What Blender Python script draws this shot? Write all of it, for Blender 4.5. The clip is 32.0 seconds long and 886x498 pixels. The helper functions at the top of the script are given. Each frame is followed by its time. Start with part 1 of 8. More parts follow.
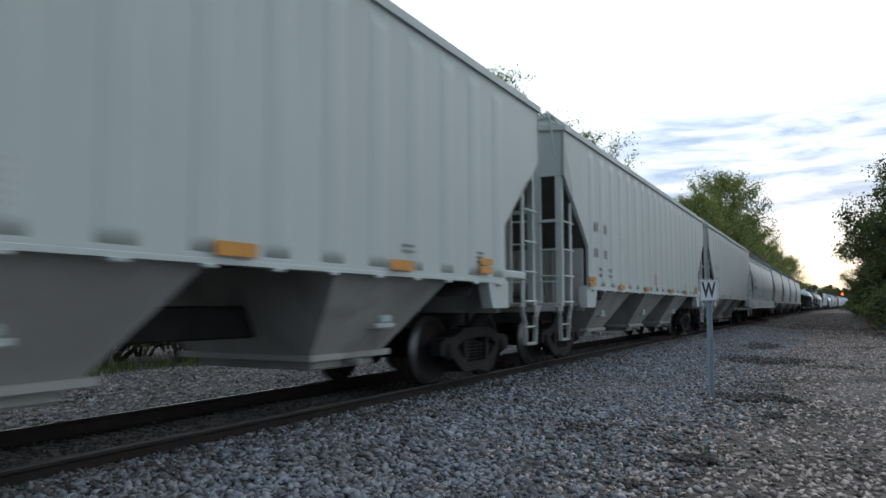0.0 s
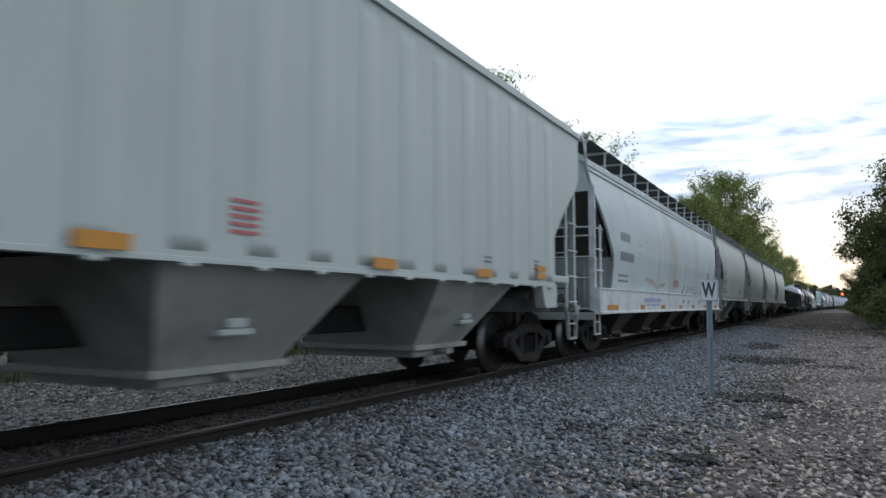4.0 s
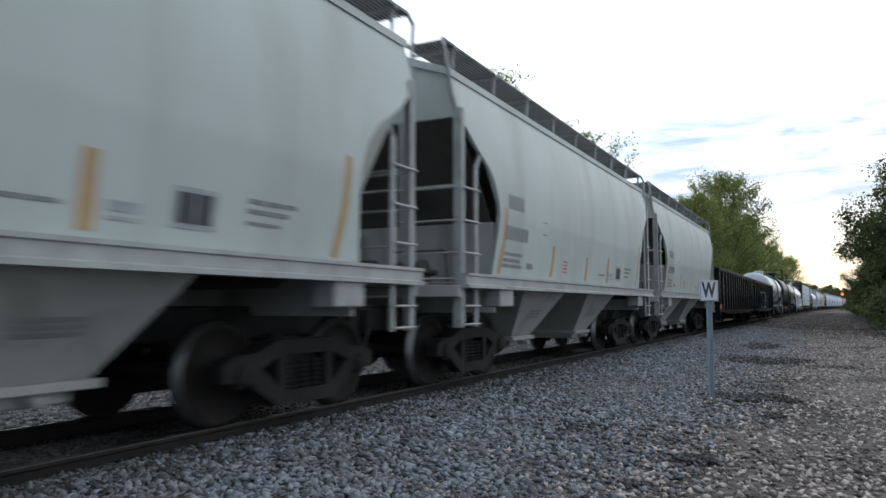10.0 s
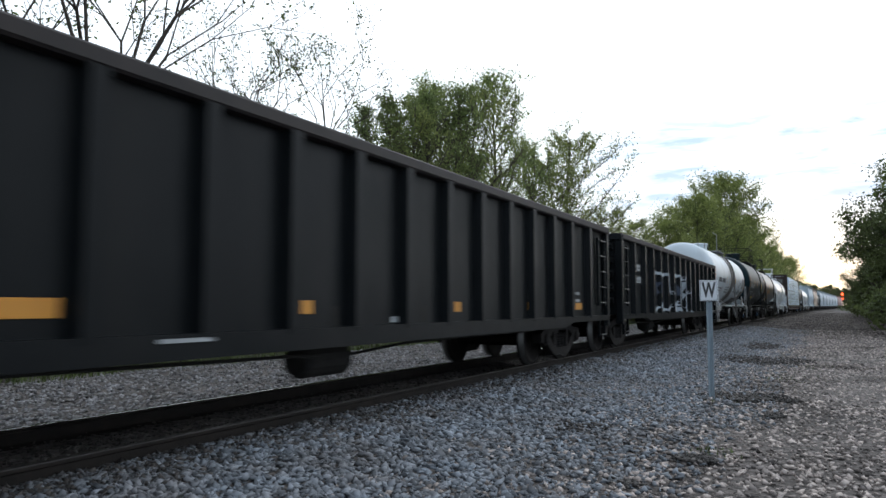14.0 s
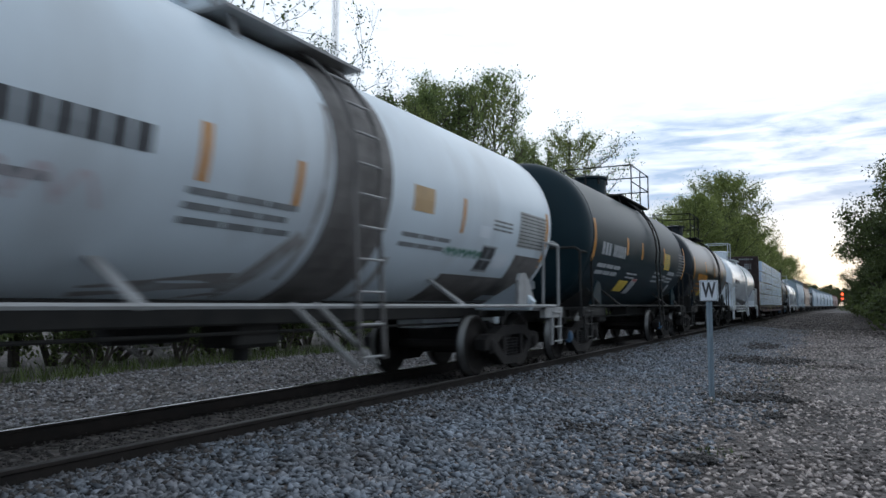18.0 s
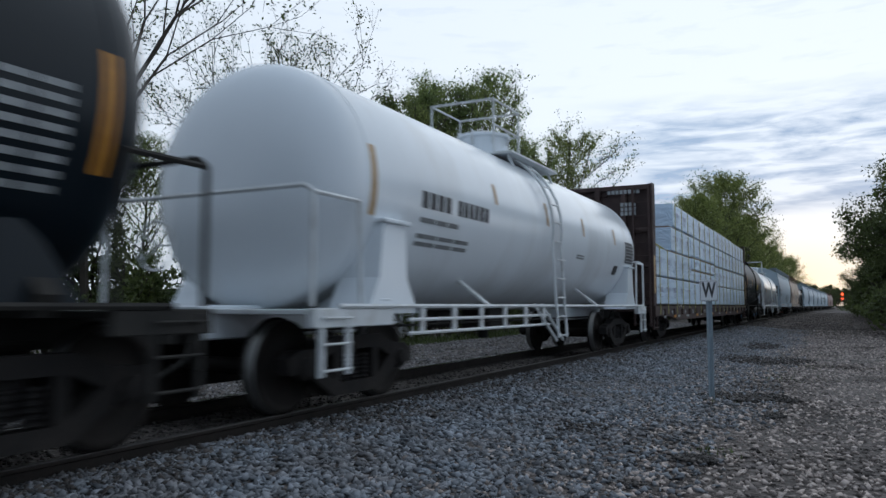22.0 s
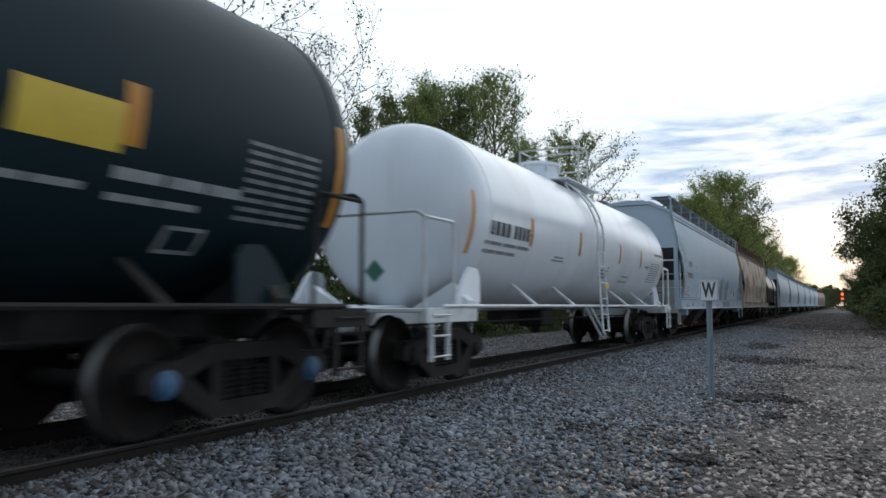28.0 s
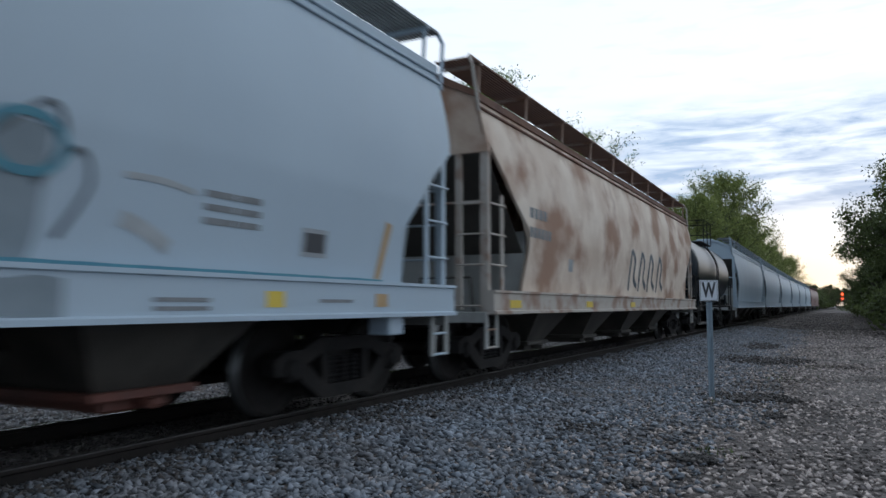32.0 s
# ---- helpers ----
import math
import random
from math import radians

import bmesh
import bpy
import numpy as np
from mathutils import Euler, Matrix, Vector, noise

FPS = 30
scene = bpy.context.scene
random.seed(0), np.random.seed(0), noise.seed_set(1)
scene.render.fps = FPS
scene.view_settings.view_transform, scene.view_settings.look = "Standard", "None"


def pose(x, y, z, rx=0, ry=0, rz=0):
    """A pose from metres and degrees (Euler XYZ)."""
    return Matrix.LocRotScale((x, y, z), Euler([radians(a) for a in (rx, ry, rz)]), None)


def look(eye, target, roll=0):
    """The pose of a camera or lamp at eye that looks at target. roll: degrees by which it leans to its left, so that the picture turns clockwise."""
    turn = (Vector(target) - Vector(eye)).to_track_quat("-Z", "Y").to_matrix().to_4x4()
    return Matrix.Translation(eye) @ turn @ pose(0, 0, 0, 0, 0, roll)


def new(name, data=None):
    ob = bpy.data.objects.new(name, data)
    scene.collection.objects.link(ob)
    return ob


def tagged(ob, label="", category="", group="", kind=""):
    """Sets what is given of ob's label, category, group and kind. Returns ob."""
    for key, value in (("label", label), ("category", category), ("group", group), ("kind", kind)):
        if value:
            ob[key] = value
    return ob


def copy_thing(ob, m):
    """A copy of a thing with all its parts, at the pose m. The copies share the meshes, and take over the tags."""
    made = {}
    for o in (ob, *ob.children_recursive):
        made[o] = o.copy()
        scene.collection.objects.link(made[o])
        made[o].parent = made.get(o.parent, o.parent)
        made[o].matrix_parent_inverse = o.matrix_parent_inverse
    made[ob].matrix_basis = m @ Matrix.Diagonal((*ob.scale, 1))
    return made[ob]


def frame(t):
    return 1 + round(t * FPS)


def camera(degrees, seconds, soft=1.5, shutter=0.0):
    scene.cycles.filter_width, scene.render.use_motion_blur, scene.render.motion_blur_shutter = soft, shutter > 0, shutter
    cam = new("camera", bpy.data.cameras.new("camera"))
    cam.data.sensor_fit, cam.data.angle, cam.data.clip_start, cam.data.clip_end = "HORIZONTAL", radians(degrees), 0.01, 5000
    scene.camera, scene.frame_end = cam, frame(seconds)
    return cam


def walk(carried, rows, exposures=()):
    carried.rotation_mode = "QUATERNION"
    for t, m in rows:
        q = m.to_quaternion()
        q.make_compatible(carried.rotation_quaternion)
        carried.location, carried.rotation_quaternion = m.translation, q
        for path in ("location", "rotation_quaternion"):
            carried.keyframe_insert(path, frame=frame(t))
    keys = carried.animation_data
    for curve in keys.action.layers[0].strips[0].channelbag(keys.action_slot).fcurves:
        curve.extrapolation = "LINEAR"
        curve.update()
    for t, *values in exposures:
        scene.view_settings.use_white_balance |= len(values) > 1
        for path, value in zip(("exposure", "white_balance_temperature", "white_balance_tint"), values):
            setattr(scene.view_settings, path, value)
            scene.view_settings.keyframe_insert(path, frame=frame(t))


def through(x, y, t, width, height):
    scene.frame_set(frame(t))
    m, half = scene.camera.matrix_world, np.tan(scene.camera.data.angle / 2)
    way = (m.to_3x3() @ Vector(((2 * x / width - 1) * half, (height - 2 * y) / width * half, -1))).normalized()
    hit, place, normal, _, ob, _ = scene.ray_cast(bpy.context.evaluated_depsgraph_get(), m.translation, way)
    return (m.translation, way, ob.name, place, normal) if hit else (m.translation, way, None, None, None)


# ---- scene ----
# Camera: stands still beside the line, looks along it
cam = camera(62.2, 32.0, soft=1.5, shutter=0.45)
EYE = Vector((0.0, 0.0, 1.055))
PSI, TILT = radians(27.27), radians(4.40)
AIM = EYE + Vector((-math.sin(PSI) * math.cos(TILT), math.cos(PSI) * math.cos(TILT), math.sin(TILT)))
walk(cam, [(0.0, look(EYE, AIM, 0.0)), (32.0, look(EYE, AIM, 0.0))],
     exposures=[(0.0, -0.62, 6330, 10), (1.0, -0.54, 6330, 10), (3.5, -0.50, 6380, 10), (5.5, -0.74, 6280, 10), (7.0, -0.82, 6250, 10), (8.0, -0.48, 6330, 10), (9.0, -0.38, 6400, 10), (13.5, -0.32, 6450, 10), (14.2, -0.22, 6430, 10), (16.5, -0.48, 6300, 10), (17.0, -0.45, 6300, 10), (17.5, -0.82, 6200, 10), (18.0, -0.70, 6150, 10), (18.6, -0.60, 6130, 10), (19.0, -0.50, 6200, 10), (20.0, -0.07, 6150, 10), (21.0, -0.32, 6120, 10), (21.5, -0.62, 6120, 10), (22.0, -0.99, 6120, 10), (22.5, -1.22, 6100, 10), (23.0, -1.22, 6080, 10), (24.0, -1.17, 6100, 10), (25.0, -1.22, 6080, 10), (27.5, -0.69, 6380, 10), (28.0, -0.72, 6350, 10), (28.5, -0.92, 6300, 10), (29.0, -1.15, 6230, 10), (30.0, -0.94, 6200, 10), (31.0, -0.83, 6100, 10), (32.0, -0.83, 6080, 10)])

# World: dusk overcast, bright towards the sunset at the end of the line
SUN_AZ = radians(1.0)
world = bpy.data.worlds.new("sky")
scene.world = world
world.use_nodes = True


def build_world():
    nt = world.node_tree
    nt.nodes.clear()
    N, Lk = nt.nodes.new, nt.links.new
    out, bg = N("ShaderNodeOutputWorld"), N("ShaderNodeBackground")
    Lk(bg.outputs[0], out.inputs[0])
    sky = N("ShaderNodeTexSky")
    sky.sky_type, sky.sun_disc = "NISHITA", False
    sky.sun_elevation, sky.sun_rotation = radians(3.0), SUN_AZ
    co = N("ShaderNodeTexCoord")
    sep = N("ShaderNodeSeparateXYZ")
    Lk(co.outputs["Generated"], sep.inputs[0])

    def m(op, a, b=None, c=None, clamp=False):
        n = N("ShaderNodeMath")
        n.operation, n.use_clamp = op, clamp
        for i, v in enumerate((a, b, c)):
            if v is None:
                continue
            if isinstance(v, (int, float)):
                n.inputs[i].default_value = v
            else:
                Lk(v, n.inputs[i])
        return n.outputs[0]

    def mix(f, a, b, kind="MIX"):
        n = N("ShaderNodeMix")
        n.data_type, n.blend_type = "RGBA", kind
        for i, v in ((0, f), (6, a), (7, b)):
            if isinstance(v, (int, float)):
                n.inputs[i].default_value = v
            elif isinstance(v, tuple):
                n.inputs[i].default_value = (*v, 1)
            else:
                Lk(v, n.inputs[i])
        return n.outputs[2]

    x, y, z = sep.outputs
    az = m("ARCTAN2", x, y)
    el = m("ARCSINE", z)
    # long flat cloud streaks: noise stretched along the horizon
    comb = N("ShaderNodeCombineXYZ")
    Lk(m("MULTIPLY", az, 9.0), comb.inputs[0]), Lk(m("MULTIPLY", el, 58.0), comb.inputs[1])
    n1 = N("ShaderNodeTexNoise")
    n1.inputs["Scale"].default_value, n1.inputs["Detail"].default_value, n1.inputs["Roughness"].default_value = 1.0, 8.0, 0.60
    n1.inputs["Distortion"].default_value = 0.35
    Lk(comb.outputs[0], n1.inputs["Vector"])
    dark = N("ShaderNodeValToRGB")
    dark.color_ramp.elements[0].position, dark.color_ramp.elements[0].color = 0.41, (0, 0, 0, 1)
    dark.color_ramp.elements[1].position, dark.color_ramp.elements[1].color = 0.64, (1, 1, 1, 1)
    Lk(n1.outputs[0], dark.inputs[0])
    lower = m("DIVIDE", m("SUBTRACT", el, 0.105), 0.02, clamp=True)
    upper = m("DIVIDE", m("SUBTRACT", 0.275, el), 0.055, clamp=True)
    band = m("MULTIPLY", m("MULTIPLY", lower, upper), m("DIVIDE", m("ADD", az, 0.33), 0.10, clamp=True))
    wisps = m("MULTIPLY", m("MULTIPLY", m("SUBTRACT", dark.outputs[0], 0.60), 0.30, clamp=True), lower)
    streak = m("MAXIMUM", m("MULTIPLY", m("ADD", m("MULTIPLY", dark.outputs[0], 0.86), 0.14), band, clamp=True), wisps)
    west = m("ADD", m("MULTIPLY", y, 0.5), 0.5, clamp=True)
    high = mix(m("POWER", west, 1.5), (0.90, 1.06, 1.26), (2.05, 2.18, 2.30))
    deck = mix(streak, high, (0.80, 1.08, 1.46))
    dx = m("DIVIDE", m("ADD", az, 0.03), 0.11)
    dz = m("DIVIDE", m("SUBTRACT", el, 0.03), 0.055)
    glow = m("POWER", 2.718, m("MULTIPLY", m("ADD", m("MULTIPLY", dx, dx), m("MULTIPLY", dz, dz)), -1.0))
    col = mix(m("MULTIPLY", glow, 0.95), deck, (2.5, 2.16, 1.58))
    faint = mix(1.0, col, mix(1.0, sky.outputs[0], (0.012, 0.012, 0.012), "MULTIPLY"), "ADD")
    Lk(faint, bg.inputs[0])
    bg.inputs[1].default_value = 0.9


build_world()
sun = new("sun", bpy.data.lights.new("sun", "SUN"))
sun.data.energy, sun.data.angle, sun.data.color = 0.5, radians(60), (1.0, 0.97, 0.92)
sun.matrix_world = look((0, 0, 0), (-math.sin(SUN_AZ), -math.cos(SUN_AZ), -math.tan(radians(3.0))))


# ---- materials ----
def material(name, color, color2=None, scale=4.0, rough=0.6, metal=0.0, bump=0.0, bscale=60.0, stain=None, stain_scale=1.2, stain_amt=0.5,
             vary=0.0, island=0.0, streaks=False, detail=5.0, stain_pos=(0.5, 0.68), spec=0.5):
    """A procedural surface: two-scale colour noise, optional stains (streaked downward), relief."""
    mt = bpy.data.materials.new(name)
    mt.use_nodes = True
    nt = mt.node_tree
    N, Lk = nt.nodes.new, nt.links.new
    b = nt.nodes["Principled BSDF"]
    b.inputs["Roughness"].default_value, b.inputs["Metallic"].default_value = rough, metal
    b.inputs["Specular IOR Level"].default_value = spec
    co = N("ShaderNodeTexCoord")
    n1 = N("ShaderNodeTexNoise")
    n1.inputs["Scale"].default_value, n1.inputs["Detail"].default_value = scale, detail
    Lk(co.outputs["Object"], n1.inputs["Vector"])
    rmp = N("ShaderNodeValToRGB")
    c2 = color2 or tuple(c * 0.82 for c in color)
    rmp.color_ramp.elements[0].position, rmp.color_ramp.elements[1].position = 0.32, 0.68
    rmp.color_ramp.elements[0].color, rmp.color_ramp.elements[1].color = (*c2, 1), (*color, 1)
    Lk(n1.outputs[0], rmp.inputs[0])
    col = rmp.outputs[0]
    if stain:
        mp = N("ShaderNodeMapping")
        Lk(co.outputs["Object"], mp.inputs[0])
        if streaks:
            mp.inputs["Scale"].default_value = (1.0, 1.0, 0.14)
        n2 = N("ShaderNodeTexNoise")
        n2.inputs["Scale"].default_value, n2.inputs["Detail"].default_value = stain_scale, 8.0
        Lk(mp.outputs[0], n2.inputs["Vector"])
        r2 = N("ShaderNodeValToRGB")
        r2.color_ramp.elements[0].position, r2.color_ramp.elements[1].position = stain_pos
        r2.color_ramp.elements[0].color, r2.color_ramp.elements[1].color = (0, 0, 0, 1), (stain_amt,) * 3 + (1,)
        Lk(n2.outputs[0], r2.inputs[0])
        mx = N("ShaderNodeMix")
        mx.data_type = "RGBA"
        Lk(r2.outputs[0], mx.inputs[0]), Lk(col, mx.inputs[6])
        mx.inputs[7].default_value = (*stain, 1)
        col = mx.outputs[2]
    if vary or island:
        src = N("ShaderNodeObjectInfo").outputs["Random"] if vary else N("ShaderNodeNewGeometry").outputs["Random Per Island"]
        amt = vary or island
        mr = N("ShaderNodeMapRange")
        mr.inputs[3].default_value, mr.inputs[4].default_value = 1 - amt, 1 + amt
        Lk(src, mr.inputs[0])
        hs = N("ShaderNodeHueSaturation")
        Lk(mr.outputs[0], hs.inputs["Value"]), Lk(col, hs.inputs["Color"])
        col = hs.outputs[0]
    Lk(col, b.inputs["Base Color"])
    if bump:
        n3 = N("ShaderNodeTexNoise")
        n3.inputs["Scale"].default_value, n3.inputs["Detail"].default_value = bscale, 4.0
        Lk(co.outputs["Object"], n3.inputs["Vector"])
        bp = N("ShaderNodeBump")
        bp.inputs["Strength"].default_value, bp.inputs["Distance"].default_value = bump, 0.02
        Lk(n3.outputs[0], bp.inputs["Height"]), Lk(bp.outputs[0], b.inputs["Normal"])
    return mt


def glowing(name, color, strength):
    mt = bpy.data.materials.new(name)
    mt.use_nodes = True
    b = mt.node_tree.nodes["Principled BSDF"]
    b.inputs["Base Color"].default_value = (*color, 1)
    b.inputs["Emission Color"].default_value, b.inputs["Emission Strength"].default_value = (*color, 1), strength
    return mt


M = {}
M["rib_grey"] = material("pale_grey_green_paint", (0.455, 0.505, 0.485), (0.43, 0.478, 0.458), 0.6, 0.48, stain=(0.36, 0.39, 0.37), stain_scale=0.8, stain_amt=0.2, streaks=True, bump=0.15, bscale=0.9, spec=0.3)
M["bay_grey"] = material("dusty_grey_bay_paint", (0.37, 0.365, 0.335), (0.29, 0.285, 0.26), 1.1, 0.65, stain=(0.15, 0.15, 0.13), stain_scale=1.8, stain_amt=0.5)
M["long_white"] = material("chalky_white_paint", (0.50, 0.57, 0.575), (0.45, 0.515, 0.52), 0.8, 0.5, stain=(0.34, 0.32, 0.275), stain_scale=0.9, stain_amt=0.55, streaks=True, stain_pos=(0.56, 0.72), spec=0.3)
M["tilx_grey"] = material("light_grey_paint", (0.475, 0.52, 0.495), (0.425, 0.465, 0.44), 0.8, 0.5, stain=(0.31, 0.32, 0.29), stain_scale=1.5, stain_amt=0.4, streaks=True, spec=0.3)
M["end_pale"] = material("grimy_pale_grey_end_paint", (0.42, 0.43, 0.41), (0.33, 0.335, 0.315), 1.6, 0.62, stain=(0.16, 0.15, 0.13), stain_scale=2.2, stain_amt=0.6, streaks=True, bump=0.1, bscale=8.0, spec=0.25)
M["board_grey"] = material("dull_galvanised_grating", (0.17, 0.18, 0.18), (0.12, 0.125, 0.125), 3.0, 0.6)
# Hopper end steel: grime plus the shade between cars, both in this dark brown.
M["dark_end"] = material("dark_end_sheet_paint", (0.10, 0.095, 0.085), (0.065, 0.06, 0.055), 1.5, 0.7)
M["gon_black"] = material("worn_black_paint", (0.005, 0.0065, 0.0075), (0.0075, 0.009, 0.010), 2.5, 0.36, stain=(0.012, 0.0125, 0.0125), stain_scale=1.3, stain_amt=0.6, streaks=True, spec=0.11, bump=0.6, bscale=1.4)
M["gon_chord"] = material("brown_black_chord_paint", (0.028, 0.022, 0.021), (0.016, 0.014, 0.014), 3.0, 0.6, spec=0.3)
M["tank_black"] = material("gloss_black_tank_paint", (0.0055, 0.0105, 0.0155), (0.007, 0.013, 0.019), 1.2, 0.30, stain=(0.010, 0.012, 0.014), stain_scale=1.0, stain_amt=0.4, streaks=True, spec=0.24)
M["tank_satin"] = material("satin_blue_black_tank_paint", (0.0085, 0.0215, 0.028), (0.010, 0.025, 0.032), 1.2, 0.42, stain=(0.012, 0.024, 0.028), stain_scale=1.0, stain_amt=0.4, streaks=True, spec=0.14)
M["tank_white"] = material("white_tank_paint", (0.76, 0.81, 0.85), (0.72, 0.77, 0.81), 0.7, 0.2, stain=(0.50, 0.50, 0.49), stain_scale=1.3, stain_amt=0.3, streaks=True)
M["tank_pale"] = material("grimy_pale_grey_tank_paint", (0.60, 0.675, 0.72), (0.54, 0.60, 0.64), 0.8, 0.36, stain=(0.36, 0.37, 0.37), stain_scale=0.9, stain_amt=0.4, streaks=True, stain_pos=(0.54, 0.7))
M["spill"] = material("dark_spill_on_tank", (0.085, 0.078, 0.072), (0.17, 0.16, 0.15), 2.2, 0.6, stain=(0.05, 0.045, 0.04), stain_scale=2.5, stain_amt=0.6)
M["beam_brown"] = material("oxide_brown_paint", (0.052, 0.027, 0.024), (0.035, 0.02, 0.018), 2.0, 0.65, stain=(0.08, 0.055, 0.045), stain_scale=2.0, stain_amt=0.6)
M["nahx_blue"] = material("pale_blue_grey_paint", (0.405, 0.49, 0.555), (0.38, 0.46, 0.525), 0.8, 0.5, stain=(0.38, 0.44, 0.48), stain_scale=1.5, stain_amt=0.3, streaks=True, spec=0.3)
M["rust_side"] = material("faded_cream_paint_with_rust", (0.72, 0.62, 0.51), (0.56, 0.44, 0.34), 1.3, 0.7, stain=(0.24, 0.105, 0.05), stain_scale=0.9, stain_amt=0.8, stain_pos=(0.46, 0.62), detail=9.0, bump=0.2, bscale=14)
M["rust"] = material("rusty_brown_steel", (0.17, 0.085, 0.05), (0.10, 0.05, 0.035), 3.0, 0.8, bump=0.2, bscale=30)
M["truck"] = material("greasy_brown_black_casting", (0.018, 0.016, 0.015), (0.012, 0.011, 0.011), 4.0, 0.75, stain=(0.036, 0.031, 0.027), stain_scale=3.0, stain_amt=0.5, bump=0.2, bscale=25, spec=0.2)
M["wheel"] = material("brown_grey_wheel_steel", (0.020, 0.0165, 0.0145), (0.013, 0.0115, 0.0105), 4.0, 0.7, spec=0.15)
M["tread"] = material("worn_tread_steel", (0.16, 0.16, 0.155), (0.11, 0.11, 0.105), 6.0, 0.4, metal=0.8)
M["blue_cap"] = material("blue_bearing_cap_paint", (0.05, 0.125, 0.23), (0.035, 0.095, 0.17), 8.0, 0.5)
M["under"] = material("black_underframe_grime", (0.035, 0.033, 0.03), (0.02, 0.02, 0.019), 3.0, 0.75, spec=0.2)
M["white_part"] = material("white_trim_paint", (0.66, 0.69, 0.70), (0.58, 0.61, 0.62), 3.0, 0.45, stain=(0.30, 0.28, 0.25), stain_scale=4.0, stain_amt=0.45)
M["grey_part"] = material("grey_trim_paint", (0.37, 0.385, 0.375), (0.29, 0.305, 0.295), 3.0, 0.45, stain=(0.2, 0.19, 0.17), stain_scale=4.0, stain_amt=0.45)
M["orange"] = material("orange_reflector_sheet", (0.54, 0.235, 0.02), (0.47, 0.20, 0.018), 5.0, 0.45)
M["yellow"] = material("yellow_marking", (0.66, 0.48, 0.05), (0.58, 0.42, 0.05), 5.0, 0.5)
M["tan"] = material("faded_tan_reflector", (0.45, 0.30, 0.14), (0.38, 0.25, 0.12), 5.0, 0.5)
# Brown-black for the bays of the long hoppers, blotched darker by noise.
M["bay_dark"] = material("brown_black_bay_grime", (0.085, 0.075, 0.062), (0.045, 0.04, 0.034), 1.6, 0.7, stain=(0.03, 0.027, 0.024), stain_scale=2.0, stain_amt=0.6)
M["gate_red"] = material("faded_red_brown_gate", (0.17, 0.06, 0.042), (0.10, 0.045, 0.034), 4.0, 0.7)
M["ink"] = material("black_stencil_paint", (0.035, 0.037, 0.042), (0.05, 0.052, 0.056), 8.0, 0.6)
M["ink_grey"] = material("worn_dark_stencil_paint", (0.15, 0.16, 0.165), (0.22, 0.23, 0.235), 8.0, 0.6)
M["ink_white"] = material("white_stencil_paint", (0.36, 0.38, 0.39), (0.24, 0.26, 0.27), 8.0, 0.6)
M["ink_red"] = material("red_stencil_paint", (0.45, 0.11, 0.10), (0.40, 0.15, 0.14), 8.0, 0.6)
M["ink_green"] = material("green_placard_paint", (0.06, 0.20, 0.13), (0.05, 0.16, 0.11), 8.0, 0.6)
M["spray_white"] = material("white_spray_paint", (0.40, 0.45, 0.48), (0.27, 0.31, 0.35), 5.0, 0.6, stain=(0.10, 0.11, 0.12), stain_scale=3.0, stain_amt=0.4)
M["spray_blue"] = material("blue_green_spray_paint", (0.06, 0.19, 0.26), (0.08, 0.25, 0.31), 5.0, 0.6)
M["grime_part"] = material("grimy_pale_trim_paint", (0.36, 0.37, 0.37), (0.24, 0.235, 0.225), 3.0, 0.55, stain=(0.10, 0.085, 0.07), stain_scale=3.0, stain_amt=0.6)
M["grime_soft"] = material("soft_brown_grime", (0.33, 0.32, 0.31), (0.24, 0.225, 0.21), 3.0, 0.6, stain=(0.45, 0.49, 0.52), stain_scale=4.0, stain_amt=0.6)
M["dim_ochre"] = material("dim_ochre_grime", (0.075, 0.055, 0.026), (0.045, 0.035, 0.02), 5.0, 0.6)
M["faint_red"] = material("faint_red_scrawl", (0.42, 0.36, 0.38), (0.50, 0.46, 0.48), 5.0, 0.6)
M["smear"] = material("soft_grey_smear", (0.40, 0.42, 0.425), (0.30, 0.315, 0.32), 3.0, 0.6)
M["rust_smear"] = material("pale_rust_smear", (0.44, 0.36, 0.29), (0.36, 0.27, 0.20), 3.0, 0.7)
M["spray_dark"] = material("dark_grey_spray_paint", (0.075, 0.09, 0.105), (0.12, 0.14, 0.155), 5.0, 0.6)
M["spray_navy"] = material("dull_navy_spray_paint", (0.03, 0.045, 0.075), (0.02, 0.03, 0.05), 5.0, 0.6)
M["spray_grey"] = material("blue_grey_spray_paint", (0.22, 0.265, 0.295), (0.17, 0.21, 0.235), 4.0, 0.6)
M["rust_trim"] = material("cream_trim_with_rust", (0.47, 0.43, 0.38), (0.40, 0.36, 0.31), 2.0, 0.65, stain=(0.22, 0.11, 0.06), stain_scale=2.0, stain_amt=0.8, stain_pos=(0.48, 0.62))
M["plastic_wrap"] = None
M["print"] = material("faint_blue_print", (0.22, 0.26, 0.40), (0.38, 0.43, 0.56), 7.0, 0.45)
M["strap"] = material("yellow_webbing_strap", (0.44, 0.42, 0.14), (0.36, 0.35, 0.13), 9.0, 0.7)
M["lumber"] = material("raw_sawn_lumber", (0.24, 0.16, 0.10), (0.14, 0.09, 0.06), 6.0, 0.8)
M["gap_dark"] = material("dark_wooden_dunnage", (0.06, 0.05, 0.045), (0.035, 0.03, 0.028), 5.0, 0.8)
M["rail_side"] = material("rust_brown_rail_steel", (0.026, 0.021, 0.018), (0.016, 0.0135, 0.012), 5.0, 0.8, bump=0.15, bscale=40, spec=0.2)
# Near rail head: the train's dark reflection is put into this colour.
M["rail_top_dark"] = material("grimy_rail_head", (0.055, 0.05, 0.047), (0.035, 0.032, 0.03), 3.0, 0.5, metal=0.3)
